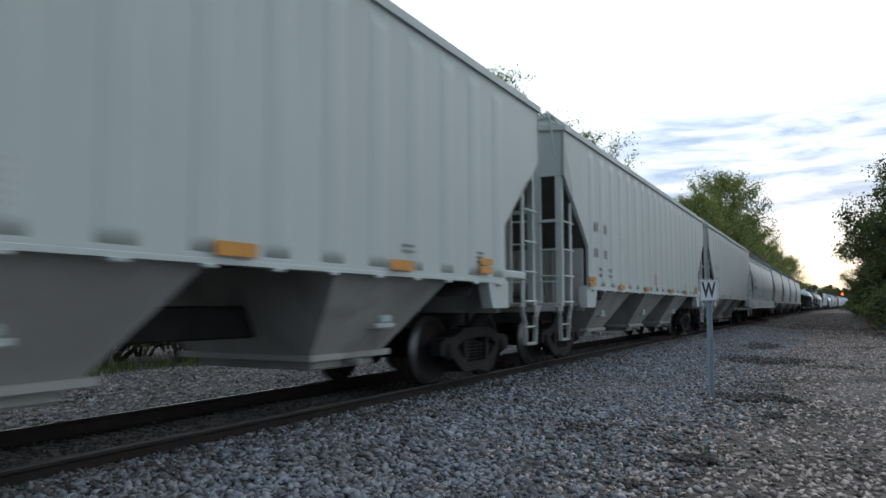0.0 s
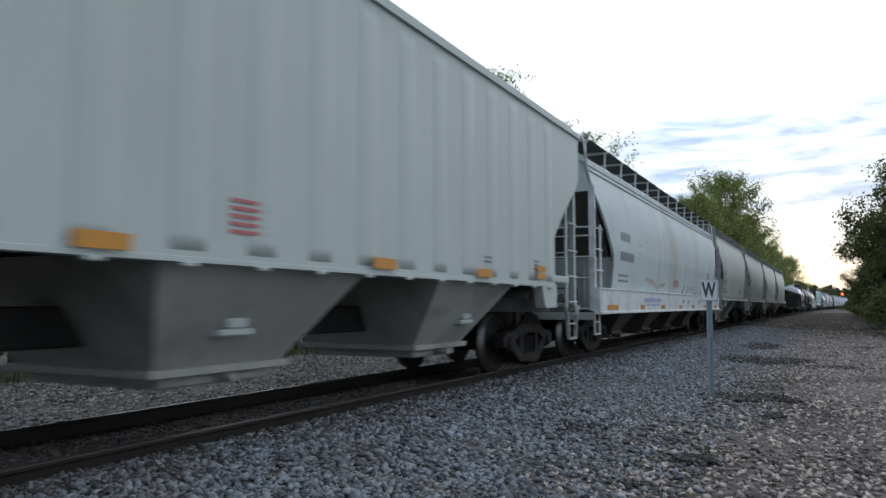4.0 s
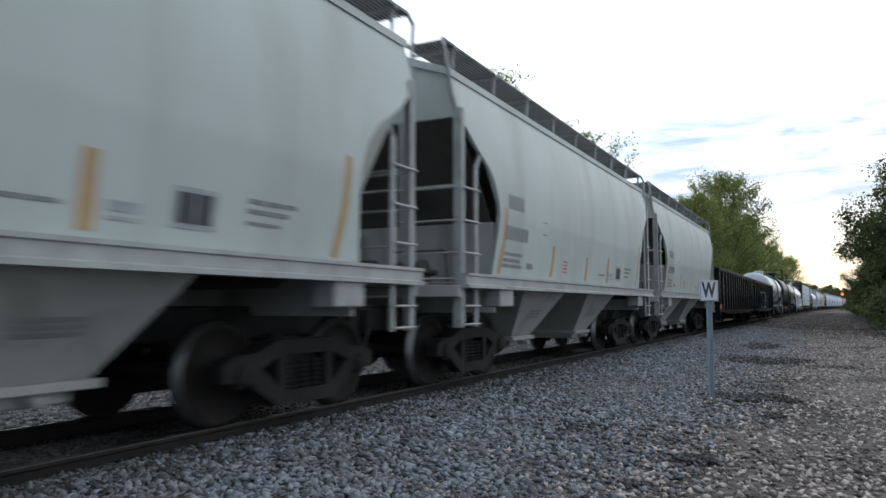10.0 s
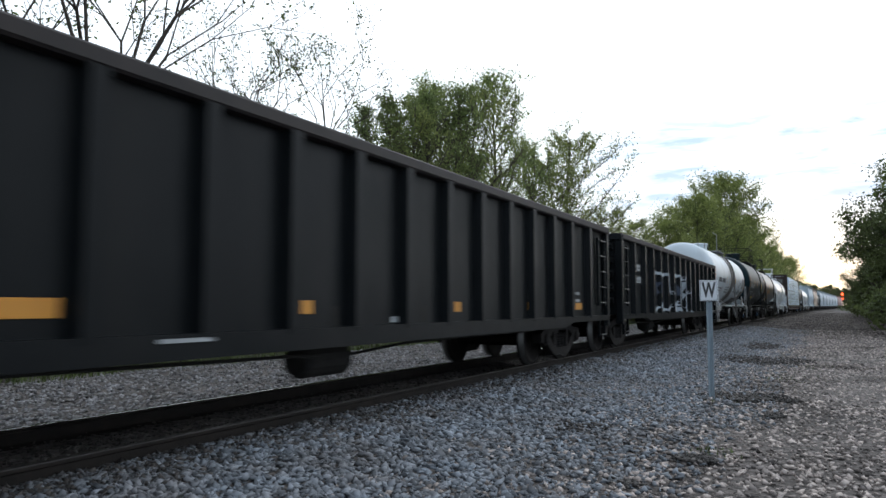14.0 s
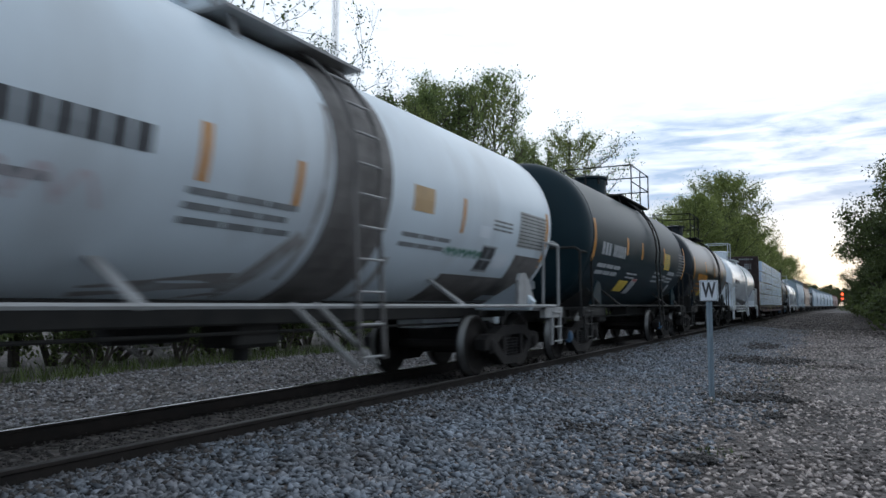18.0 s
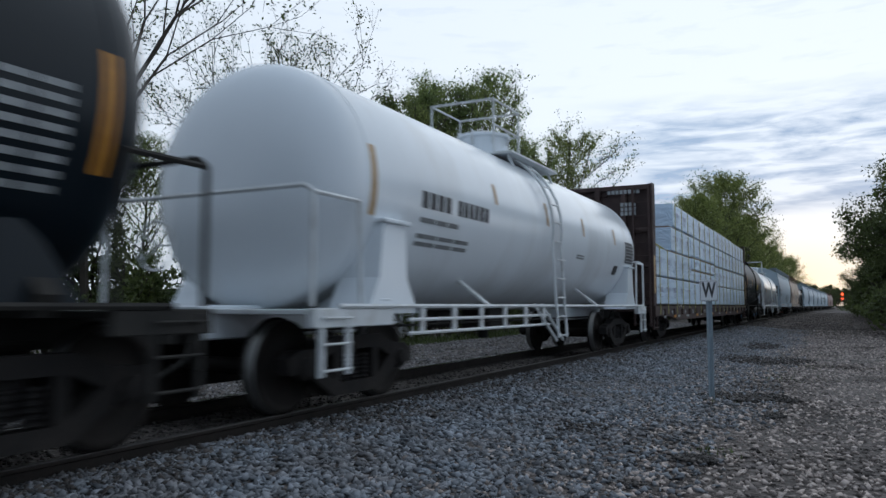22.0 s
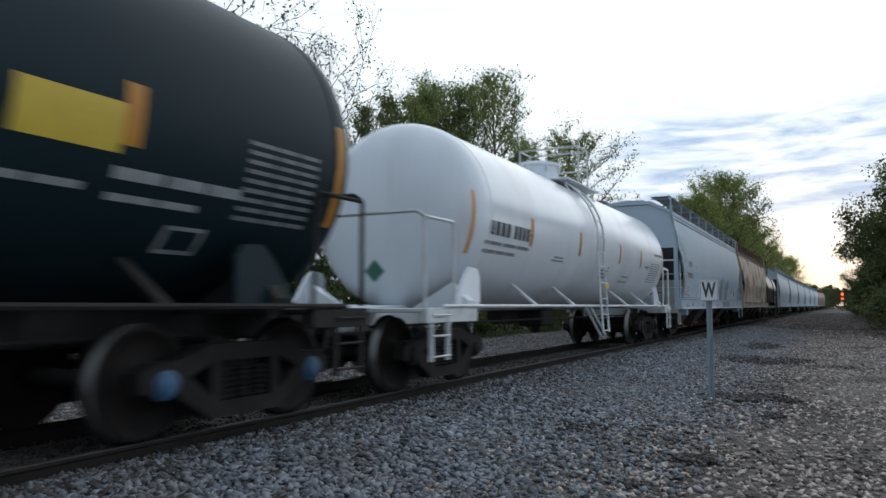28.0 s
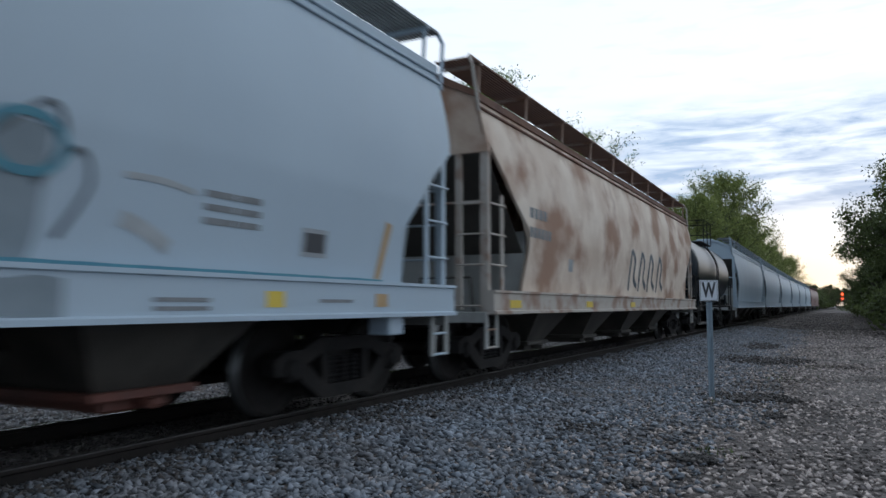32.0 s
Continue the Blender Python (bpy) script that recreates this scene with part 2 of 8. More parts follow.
M["rail_top"] = material("shiny_rail_head", (0.33, 0.33, 0.34), (0.25, 0.25, 0.26), 3.0, 0.1, metal=1.0)
M["tie"] = material("weathered_timber_sleeper", (0.085, 0.075, 0.065), (0.05, 0.045, 0.04), 5.0, 0.85, bump=0.4, bscale=30, vary=0.25)
M["galv"] = material("galvanised_post_steel", (0.30, 0.36, 0.40), (0.25, 0.31, 0.35), 9.0, 0.5, metal=0.3)
M["sign_white"] = material("white_sign_face", (0.74, 0.77, 0.80), (0.70, 0.73, 0.76), 5.0, 0.5)
M["ballast"] = material("blue_grey_ballast_stone", (0.182, 0.205, 0.232), (0.150, 0.148, 0.152), 1.6, 0.85, island=0.6)
M["pebble"] = material("brown_grey_pebbles", (0.385, 0.325, 0.29), (0.235, 0.205, 0.19), 3.0, 0.9, island=0.85, stain=(0.085, 0.07, 0.06), stain_scale=0.5, stain_amt=0.75, stain_pos=(0.56, 0.64))
# Far yard stones: the hedge's shade on the yard is put into this brown.
M["far_pebble"] = material("dusty_brown_yard_stone", (0.16, 0.135, 0.12), (0.09, 0.076, 0.068), 0.25, 0.9, island=0.7)
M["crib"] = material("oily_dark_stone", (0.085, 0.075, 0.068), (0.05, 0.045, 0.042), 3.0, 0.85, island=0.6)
M["far_verge"] = material("pale_grey_crushed_stone", (0.25, 0.245, 0.25), (0.17, 0.16, 0.155), 1.6, 0.88, island=0.7)
M["bark"] = material("grey_brown_bark", (0.075, 0.062, 0.05), (0.045, 0.038, 0.03), 6.0, 0.9, bump=0.4, bscale=20)


def leaf(name, c1, c2, through=0.45):
    """Thin leaves: part of the light passes through."""
    mt = material(name, c1, c2, 1.0, 0.55, island=0.45)
    nt = mt.node_tree
    b, out = nt.nodes["Principled BSDF"], nt.nodes["Material Output"]
    t, mx = nt.nodes.new("ShaderNodeBsdfTranslucent"), nt.nodes.new("ShaderNodeMixShader")
    mx.inputs[0].default_value = through
    nt.links.new(b.inputs["Base Color"].links[0].from_socket, t.inputs[0])
    nt.links.new(b.outputs[0], mx.inputs[1]), nt.links.new(t.outputs[0], mx.inputs[2])
    nt.links.new(mx.outputs[0], out.inputs[0])
    return mt


M["leaf_a"] = leaf("fresh_green_leaves", (0.25, 0.315, 0.105), (0.15, 0.20, 0.065), 0.6)
M["leaf_d"] = leaf("mid_green_leaves", (0.19, 0.24, 0.08), (0.115, 0.155, 0.05), 0.55)
M["leaf_b"] = leaf("dark_green_leaves", (0.115, 0.145, 0.045), (0.065, 0.09, 0.03), 0.45)
M["leaf_c"] = leaf("young_yellow_green_leaves", (0.25, 0.29, 0.085), (0.155, 0.19, 0.055), 0.55)
M["grass"] = material("dull_grass_blades", (0.09, 0.12, 0.03), (0.06, 0.085, 0.02), 3.0, 0.8, island=0.4)
M["red_paint"] = material("faded_red_paint", (0.24, 0.12, 0.105), (0.18, 0.10, 0.09), 2.0, 0.5, stain=(0.10, 0.05, 0.04), stain_scale=1.5, stain_amt=0.5)
M["lamp_red"] = glowing("lit_red_signal_lens", (1.0, 0.075, 0.02), 14.0)
M["signal_black"] = material("flat_black_signal_paint", (0.02, 0.02, 0.02), (0.03, 0.03, 0.03), 5.0, 0.7)


def wrap_material():
    """Thin plastic sheet drawn over lumber: creased, slightly glossy."""
    mt = material("white_lumber_wrap", (0.64, 0.79, 0.94), (0.57, 0.71, 0.86), 1.2, 0.36, vary=0.07)
    nt = mt.node_tree
    N, Lk = nt.nodes.new, nt.links.new
    co, mp = N("ShaderNodeTexCoord"), N("ShaderNodeMapping")
    mp.inputs["Rotation"].default_value, mp.inputs["Scale"].default_value = (0.5, 0.0, 0.0), (1.0, 0.6, 1.7)
    Lk(co.outputs["Object"], mp.inputs[0])
    last = None
    for scale, dist, strength in ((1.0, 3.0, 0.9), (3.2, 2.5, 0.3)):
        n = N("ShaderNodeTexNoise")
        n.inputs["Scale"].default_value, n.inputs["Detail"].default_value, n.inputs["Distortion"].default_value = scale, 4.0, dist
        Lk(mp.outputs[0], n.inputs["Vector"])
        bp = N("ShaderNodeBump")
        bp.inputs["Strength"].default_value, bp.inputs["Distance"].default_value = strength, 0.10 / scale
        Lk(n.outputs[0], bp.inputs["Height"])
        if last:
            Lk(last, bp.inputs["Normal"])
        last = bp.outputs[0]
    Lk(last, nt.nodes["Principled BSDF"].inputs["Normal"])
    return mt


M["plastic_wrap"] = wrap_material()


def ground_material():
    """Crushed-stone yard: grey ballast by the rails, browner fines away from them, fading to grassy earth."""
    mt = bpy.data.materials.new("crushed_stone_yard")
    mt.use_nodes = True
    nt = mt.node_tree
    N, Lk = nt.nodes.new, nt.links.new
    b = nt.nodes["Principled BSDF"]
    b.inputs["Roughness"].default_value = 0.92
    co = N("ShaderNodeTexCoord")
    v1 = N("ShaderNodeTexVoronoi")
    v1.inputs["Scale"].default_value = 20.0
    Lk(co.outputs["Object"], v1.inputs["Vector"])
    n1 = N("ShaderNodeTexNoise")
    n1.inputs["Scale"].default_value, n1.inputs["Detail"].default_value = 0.55, 6.0
    Lk(co.outputs["Object"], n1.inputs["Vector"])
    n2 = N("ShaderNodeTexNoise")
    n2.inputs["Scale"].default_value, n2.inputs["Detail"].default_value = 9.0, 8.0
    Lk(co.outputs["Object"], n2.inputs["Vector"])
    r1 = N("ShaderNodeValToRGB")
    r1.color_ramp.elements[0].position, r1.color_ramp.elements[1].position = 0.30, 0.70
    r1.color_ramp.elements[0].color, r1.color_ramp.elements[1].color = (0.075, 0.064, 0.058, 1), (0.140, 0.120, 0.109, 1)
    Lk(n1.outputs[0], r1.inputs[0])
    r2 = N("ShaderNodeValToRGB")
    r2.color_ramp.elements[0].position, r2.color_ramp.elements[1].position = 0.25, 0.75
    r2.color_ramp.elements[0].color, r2.color_ramp.elements[1].color = (0.55, 0.55, 0.55, 1), (1.35, 1.35, 1.35, 1)
    Lk(n2.outputs[0], r2.inputs[0])
    r3 = N("ShaderNodeValToRGB")
    r3.color_ramp.elements[0].color, r3.color_ramp.elements[1].color = (0.42, 0.42, 0.42, 1), (1.55, 1.55, 1.55, 1)
    Lk(v1.outputs["Color"], r3.inputs[0])
    a = N("ShaderNodeMix")
    a.data_type, a.blend_type, a.inputs[0].default_value = "RGBA", "MULTIPLY", 1.0
    Lk(r1.outputs[0], a.inputs[6]), Lk(r2.outputs[0], a.inputs[7])
    c = N("ShaderNodeMix")
    c.data_type, c.blend_type, c.inputs[0].default_value = "RGBA", "MULTIPLY", 1.0
    Lk(a.outputs[2], c.inputs[6]), Lk(r3.outputs[0], c.inputs[7])
    n4 = N("ShaderNodeTexNoise")
    mp4 = N("ShaderNodeMapping")
    mp4.inputs["Scale"].default_value = (0.9, 0.45, 1.0)
    Lk(co.outputs["Object"], mp4.inputs[0]), Lk(mp4.outputs[0], n4.inputs["Vector"])
    n4.inputs["Scale"].default_value, n4.inputs["Detail"].default_value = 1.1, 7.0
    r4 = N("ShaderNodeValToRGB")
    r4.color_ramp.elements[0].position, r4.color_ramp.elements[1].position = 0.36, 0.46
    r4.color_ramp.elements[0].color, r4.color_ramp.elements[1].color = (0.5, 0.47, 0.45, 1), (1, 1, 1, 1)
    Lk(n4.outputs[0], r4.inputs[0])
    d = N("ShaderNodeMix")
    d.data_type, d.blend_type, d.inputs[0].default_value = "RGBA", "MULTIPLY", 1.0
    Lk(c.outputs[2], d.inputs[6]), Lk(r4.outputs[0], d.inputs[7])
    Lk(d.outputs[2], b.inputs["Base Color"])
    bp = N("ShaderNodeBump")
    bp.inputs["Strength"].default_value, bp.inputs["Distance"].default_value = 0.9, 0.03
    Lk(v1.outputs["Distance"], bp.inputs["Height"]), Lk(bp.outputs[0], b.inputs["Normal"])
    return mt


M["ground"] = ground_material()


# ---- mesh tools ----
def part(name, bm, mat, parent=None, label=""):
    me = bpy.data.meshes.new(name)
    bmesh.ops.recalc_face_normals(bm, faces=bm.faces)
    bm.to_mesh(me)
    bm.free()
    me.materials.append(M[mat] if isinstance(mat, str) else mat)
    ob = new(name, me)
    if parent is not None:
        ob.parent = parent
    if label:
        ob["label"] = label
    return ob


def again(ob, parent, m, name=None):
    """One more piece on the same mesh."""
    c = new(name or ob.name.split(".")[0], ob.data)
    c.parent = parent
    c.matrix_local = m
    if "label" in ob:
        c["label"] = ob["label"]
    return c


def thing(name, label, category, group="", kind=""):
    return tagged(new(name), label, category, group, kind)


def box(bm, x0, x1, y0, y1, z0, z1):
    v = [bm.verts.new((x, y, z)) for x in (x0, x1) for y in (y0, y1) for z in (z0, z1)]
    for f in ((0, 1, 3, 2), (4, 6, 7, 5), (0, 4, 5, 1), (2, 3, 7, 6), (0, 2, 6, 4), (1, 5, 7, 3)):
        bm.faces.new([v[i] for i in f])
    return v


def bbox(bm, x0, x1, y0, y1, z0, z1, r=0.015):
    """A box with bevelled edges."""
    v = box(bm, x0, x1, y0, y1, z0, z1)
    es = {e for w in v for e in w.link_edges}
    bmesh.ops.bevel(bm, geom=list(es), offset=r, segments=1, affect="EDGES")


def rod(bm, a, b, r, n=8, r2=None):
    a, b = Vector(a), Vector(b)
    q = (b - a).to_track_quat("Z", "Y")
    ra, rb = [], []
    for i in range(n):
        t = 2 * math.pi * i / n
        d = q @ Vector((math.cos(t), math.sin(t), 0))
        ra.append(bm.verts.new(a + d * r)), rb.append(bm.verts.new(b + d * (r if r2 is None else r2)))
    for i in range(n):
        bm.faces.new((ra[i], ra[(i + 1) % n], rb[(i + 1) % n], rb[i]))
    bm.faces.new(ra[::-1]), bm.faces.new(rb)


def pipe(bm, pts, r, n=8):
    for a, b in zip(pts, pts[1:]):
        rod(bm, a, b, r, n)


def plate(bm, poly, axis, lo, hi):
    """A polygon in the plane across the axis, with thickness from lo to hi. axis x: poly holds (y, z); y: (x, z); z: (x, y)."""
    def p(u, v, w):
        return (w, u, v) if axis == "x" else (u, w, v) if axis == "y" else (u, v, w)
    a = [bm.verts.new(p(u, v, lo)) for u, v in poly]
    b = [bm.verts.new(p(u, v, hi)) for u, v in poly]
    n = len(poly)
    bm.faces.new(a[::-1]), bm.faces.new(b)
    for i in range(n):
        bm.faces.new((a[i], a[(i + 1) % n], b[(i + 1) % n], b[i]))


def loft(bm, rings, cap=True, closed=True):
    vs = [[bm.verts.new(p) for p in r] for r in rings]
    n = len(vs[0])
    for a, b in zip(vs, vs[1:]):
        for i in range(n if closed else n - 1):
            bm.faces.new((a[i], a[(i + 1) % n], b[(i + 1) % n], b[i]))
    if cap and closed:
        bm.faces.new(vs[0][::-1]), bm.faces.new(vs[-1])


def revolve(bm, prof, axis, c, n=24):
    """prof: (along, radius) about an axis through c."""
    rings = []
    for s, r in prof:
        ring = []
        for i in range(n):
            t = 2 * math.pi * i / n
            u, v = r * math.cos(t), r * math.sin(t)
            ring.append((c[0] + s, c[1] + u, c[2] + v) if axis == "x" else (c[0] + u, c[1] + s, c[2] + v) if axis == "y" else (c[0] + u, c[1] + v, c[2] + s))
        rings.append(ring)
    loft(bm, rings)


def smooth(ob, angle=35):
    me = ob.data
    me.polygons.foreach_set("use_smooth", [True] * len(me.polygons))
    me.set_sharp_from_angle(angle=radians(angle))
    return ob


# ---- the line: straight past the camera, then a slow right-hand curve ----
TRACK_X, CURVE_START, CURVE_R = -5.5, 0.0, 5000.0
SPEED = 8.29


def line_at(s):
    c = max(0.0, s - CURVE_START)
    return TRACK_X + c * c / (2 * CURVE_R), s, math.atan(c / CURVE_R)


def line_pose(s, back=0.0):
    x, y, a = line_at(s)
    return Matrix.Translation((x, y, 0)) @ Matrix.Rotation(-a, 4, "Z")


# ---- ground, ballast, track ----
GROUND_Z = -0.32


def ground_height(x):
    """Cross-section of the bed: sleepers' level under the track, sloping off to the yard on both sides."""
    pts = ((-40, GROUND_Z), (-9.4, GROUND_Z), (-8.0, GROUND_Z + 0.04), (-7.0, -0.20), (-6.75, -0.17), (-4.80, -0.17), (-4.68, -0.125), (-4.1, -0.125), (-3.6, -0.165), (-2.0, GROUND_Z + 0.03), (-1.4, GROUND_Z), (40, GROUND_Z))
    for (xa, za), (xb, zb) in zip(pts, pts[1:]):
        if xa <= x <= xb:
            return za + (zb - za) * (x - xa) / (xb - xa)
    return GROUND_Z


def build_ground():
    bm = bmesh.new()
    xs = [-1500, -400, -100, -40, -20, -14, -11] + [-9.6 + 0.2 * i for i in range(48)] + [0.5, 2, 4, 7, 12, 25, 60, 200, 600, 1500]
    ys = [-600, -300, -60, -20, -8] + [-4 + 1.0 * i for i in range(44)] + [45, 55, 70, 90, 120, 160, 200, 250, 300, 360, 450, 700, 1500, 3500]
    grid = []
    for y in ys:
        shift = line_at(min(y, 620))[0] - TRACK_X
        row = []
        for x in xs:
            wob = 0.025 * noise.noise((x * 0.5, y * 0.5, 3.0)) if (abs(x) < 30 and not -7.2 < x < -3.6) else 0.0
            row.append(bm.verts.new((x + (shift if abs(x) < 300 else 0), y, ground_height(x) + wob)))
        grid.append(row)
    for a, b in zip(grid, grid[1:]):
        for i in range(len(xs) - 1):
            bm.faces.new((a[i], a[i + 1], b[i + 1], b[i]))
    ob = part("ground", bm, "ground")
    tagged(ob, "grey crushed-stone yard with ballast bed beside the rails", "ground", kind="structure")
    smooth(ob, 60)
    return ob


def rail_mesh(off, prof, name, mat, parent, z0=0.0):
    bm = bmesh.new()
    rings = []
    ss = [-340, -100, -20, 0, 20, 40] + list(range(50, 620, 10))
    for s in ss:
        x, y, a = line_at(s)
        rings.append([(x + (off + px) * math.cos(a), y - (off + px) * math.sin(a), z0 + pz) for px, pz in prof])
    loft(bm, rings)
    return part(name, bm, mat, parent)


def build_track():
    tr = thing("railway_track", "single railway track on timber sleepers in grey ballast", "track", kind="structure")
    head = [(-0.075, -0.178), (0.075, -0.178), (0.075, -0.165), (0.012, -0.145), (0.012, -0.045), (0.036, -0.033), (0.036, -0.008), (-0.036, -0.008), (-0.036, -0.033), (-0.012, -0.045), (-0.012, -0.145), (-0.075, -0.165)]
    cap = [(-0.033, -0.010), (0.033, -0.010), (0.030, -0.002), (0.02, 0.0), (-0.02, 0.0), (-0.030, -0.002)]
    for side in (-0.754, 0.754):
        r = rail_mesh(side, head, "rail", "rail_side", tr)
        rail_mesh(side, cap, "rail_head", "rail_top" if side < 0 else "rail_top_dark", r)
    bm = bmesh.new()
    bbox(bm, -1.3, 1.3, -0.115, 0.115, -0.36, -0.180, 0.012)
    first = None
    rng = random.Random(4)
    for i in range(150):
        s = -8 + 0.5 * i
        x, y, a = line_at(s)
        m = Matrix.Translation((x + rng.uniform(-0.03, 0.03), y, rng.uniform(-0.006, 0.0))) @ Matrix.Rotation(-a + rng.uniform(-0.015, 0.015), 4, "Z")
        if first is None:
            first = part("sleeper", bm, "tie", tr)
            first.matrix_local = m
            bm = bmesh.new()
            box(bm, -0.09, 0.09, -0.1, 0.1, -0.182, -0.165)
            for dx in (-0.095, 0.095):
                box(bm, dx - 0.012, dx + 0.012, -0.05, -0.02, -0.165, -0.15)
                box(bm, dx - 0.012, dx + 0.012, 0.02, 0.05, -0.165, -0.15)
            tp = part("tie_plate", bm, "rail_side", first)
            tp.matrix_local = Matrix.Translation((0.754, 0, 0))
        else:
            again(first, tr, m)
    return tr


def stones(name, label, mat, n, area, size, seed, sink=0.3, keep=None):
    """Loose crushed stone as one sheet of small angular solids."""
    rs = np.random.RandomState(seed)
    base = np.array([(1, 0, 0), (-1, 0, 0), (0, 1, 0), (0, -1, 0), (0, 0, 1), (0, 0, -1)], float)
    tri = np.array([(0, 2, 4), (2, 1, 4), (1, 3, 4), (3, 0, 4), (2, 0, 5), (1, 2, 5), (3, 1, 5), (0, 3, 5)])
    x = rs.uniform(area[0], area[1], n)
    y = area[2] + (area[3] - area[2]) * rs.uniform(0, 1, n) ** 1.7
    if keep is not None:
        ok = keep(x, y, rs.uniform(0, 1, n))
        x, y = x[ok], y[ok]
    n = len(x)
    z = np.array([ground_height(a) for a in x])
    x = x + np.array([line_at(b)[0] - TRACK_X for b in y])
    s = rs.uniform(size[0], size[1], n)
    sc = s[:, None] * rs.uniform(0.6, 1.35, (n, 3)) * np.array((1.08, 1.08, 0.52))
    v = base[None] * sc[:, None, :] + rs.normal(0, 0.22, (n, 6, 3)) * s[:, None, None]
    a, b = rs.uniform(0, 6.28, n), rs.normal(0, 0.4, n)
    ca, sa, cb, sb = np.cos(a), np.sin(a), np.cos(b), np.sin(b)
    vx, vy, vz = v[..., 0].copy(), v[..., 1].copy(), v[..., 2].copy()
    vy, vz = vy * cb[:, None] - vz * sb[:, None], vy * sb[:, None] + vz * cb[:, None]
    vx, vy = vx * ca[:, None] - vy * sa[:, None], vx * sa[:, None] + vy * ca[:, None]
    P = np.stack((vx + x[:, None], vy + y[:, None], vz + (z + s * sink)[:, None]), -1).reshape(-1, 3)
    F = (tri[None] + 6 * np.arange(n)[:, None, None]).reshape(-1, 3)
    me = bpy.data.meshes.new(name)
    me.vertices.add(len(P)), me.vertices.foreach_set("co", P.ravel())
    me.loops.add(F.size), me.loops.foreach_set("vertex_index", F.ravel())
    me.polygons.add(len(F)), me.polygons.foreach_set("loop_start", np.arange(0, F.size, 3))
    me.update(calc_edges=True)
    me.materials.append(M[mat])
    return tagged(new(name, me), label, "gravel", kind="stuff")


build_ground()
build_track()
stones("ballast_stones", "blue-grey angular ballast stones heaped beside the rail", "ballast", 88000, (-4.68, 0.6, 2.2, 46), (0.016, 0.043), 11, 0.3,
       keep=lambda x, y, r: r < np.clip((-0.55 - x + 0.5 * np.sin(y * 0.7) * 0.4) / 2.0, 0, 1))
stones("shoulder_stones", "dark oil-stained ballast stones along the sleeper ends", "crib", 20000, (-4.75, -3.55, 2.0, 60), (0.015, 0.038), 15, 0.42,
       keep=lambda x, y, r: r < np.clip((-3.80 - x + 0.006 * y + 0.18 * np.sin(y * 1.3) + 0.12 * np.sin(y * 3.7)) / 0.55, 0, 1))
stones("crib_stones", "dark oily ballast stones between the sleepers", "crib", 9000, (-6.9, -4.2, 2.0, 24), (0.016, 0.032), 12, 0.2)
stones("yard_pebbles", "brown-grey loose pebbles over the stone yard", "pebble", 98000, (-3.4, 9.0, 2.3, 46), (0.012, 0.036), 13, 0.15,
       keep=lambda x, y, r: (r < np.clip((x + 3.4) / 2.0, 0, 1)) & (x < 1.0 + 0.75 * y))
stones("far_yard_stones", "brown stones over the far end of the yard, coloured dark for hedge shade", "far_pebble", 36000, (-4.6, 6.5, 34, 150), (0.03, 0.06), 16, 0.1,
       keep=lambda x, y, r: r < np.clip((y - 34) / 10, 0, 1))
for (x0, x1, y0, y1), n, k in (((-2.5, -0.2, 18.6, 21.4), 2600, 31), ((-2.4, -1.3, 24.5, 29.0), 1500, 32), ((-1.75, -0.3, 11.3, 12.5), 1500, 33), ((-1.25, -0.80, 6.75, 7.10), 420, 34), ((-1.5, -1.2, 5.6, 5.9), 130, 35), ((-0.7, -0.45, 9.8, 10.2), 160, 36), ((-2.6, -2.1, 7.4, 8.3), 260, 37)):
    stones("dirt_patch", "dark earth and dead weeds between the stones", "crib", n, (x0, x1, y0, y1), (0.014, 0.032), k, 1.1,
           keep=lambda x, y, r: r + 0.35 * np.sin(x * 9 + k) * np.sin(y * 4) < 1.15 - ((2 * x - x0 - x1) / (x1 - x0)) ** 2 - ((2 * y - y0 - y1) / (y1 - y0)) ** 2)
stones("far_verge_stones", "pale grey crushed stone beyond the track", "far_verge", 28000, (-12.8, -6.8, 2.0, 60), (0.018, 0.042), 14, 0.3)


# ---- running gear ----
CACHE = {}
WHEELSETS = []   # (car, wheelset, y within the car)


def shared(key, make):
    """The mesh of a piece that many cars use, built once."""
    if key not in CACHE:
        bm = bmesh.new()
        mats = make(bm)
        me = bpy.data.meshes.new(key)
        bmesh.ops.recalc_face_normals(bm, faces=bm.faces)
        bm.to_mesh(me)
        bm.free()
        for m in mats:
            me.materials.append(M[m])
        CACHE[key] = me
    return CACHE[key]


def put(name, key, make, parent, m, label=""):
    ob = new(name, shared(key, make))
    ob.parent = parent
    ob.matrix_local = m
    if label:
        ob["label"] = label
    return ob


def mk_bolster(bm):
    bbox(bm, -0.95, 0.95, -0.2, 0.2, 0.42, 0.68, 0.03)
    rod(bm, (0, 0, 0.66), (0, 0, 0.80), 0.2, 14)
    for s in (-1, 1):
        bbox(bm, s * 0.62 - 0.07, s * 0.62 + 0.07, -0.1, 0.1, 0.66, 0.78, 0.02)
        bbox(bm, -0.75, 0.75, s * 0.36 - 0.05, s * 0.36 + 0.05, 0.30, 0.40, 0.02)
    return ["truck"]


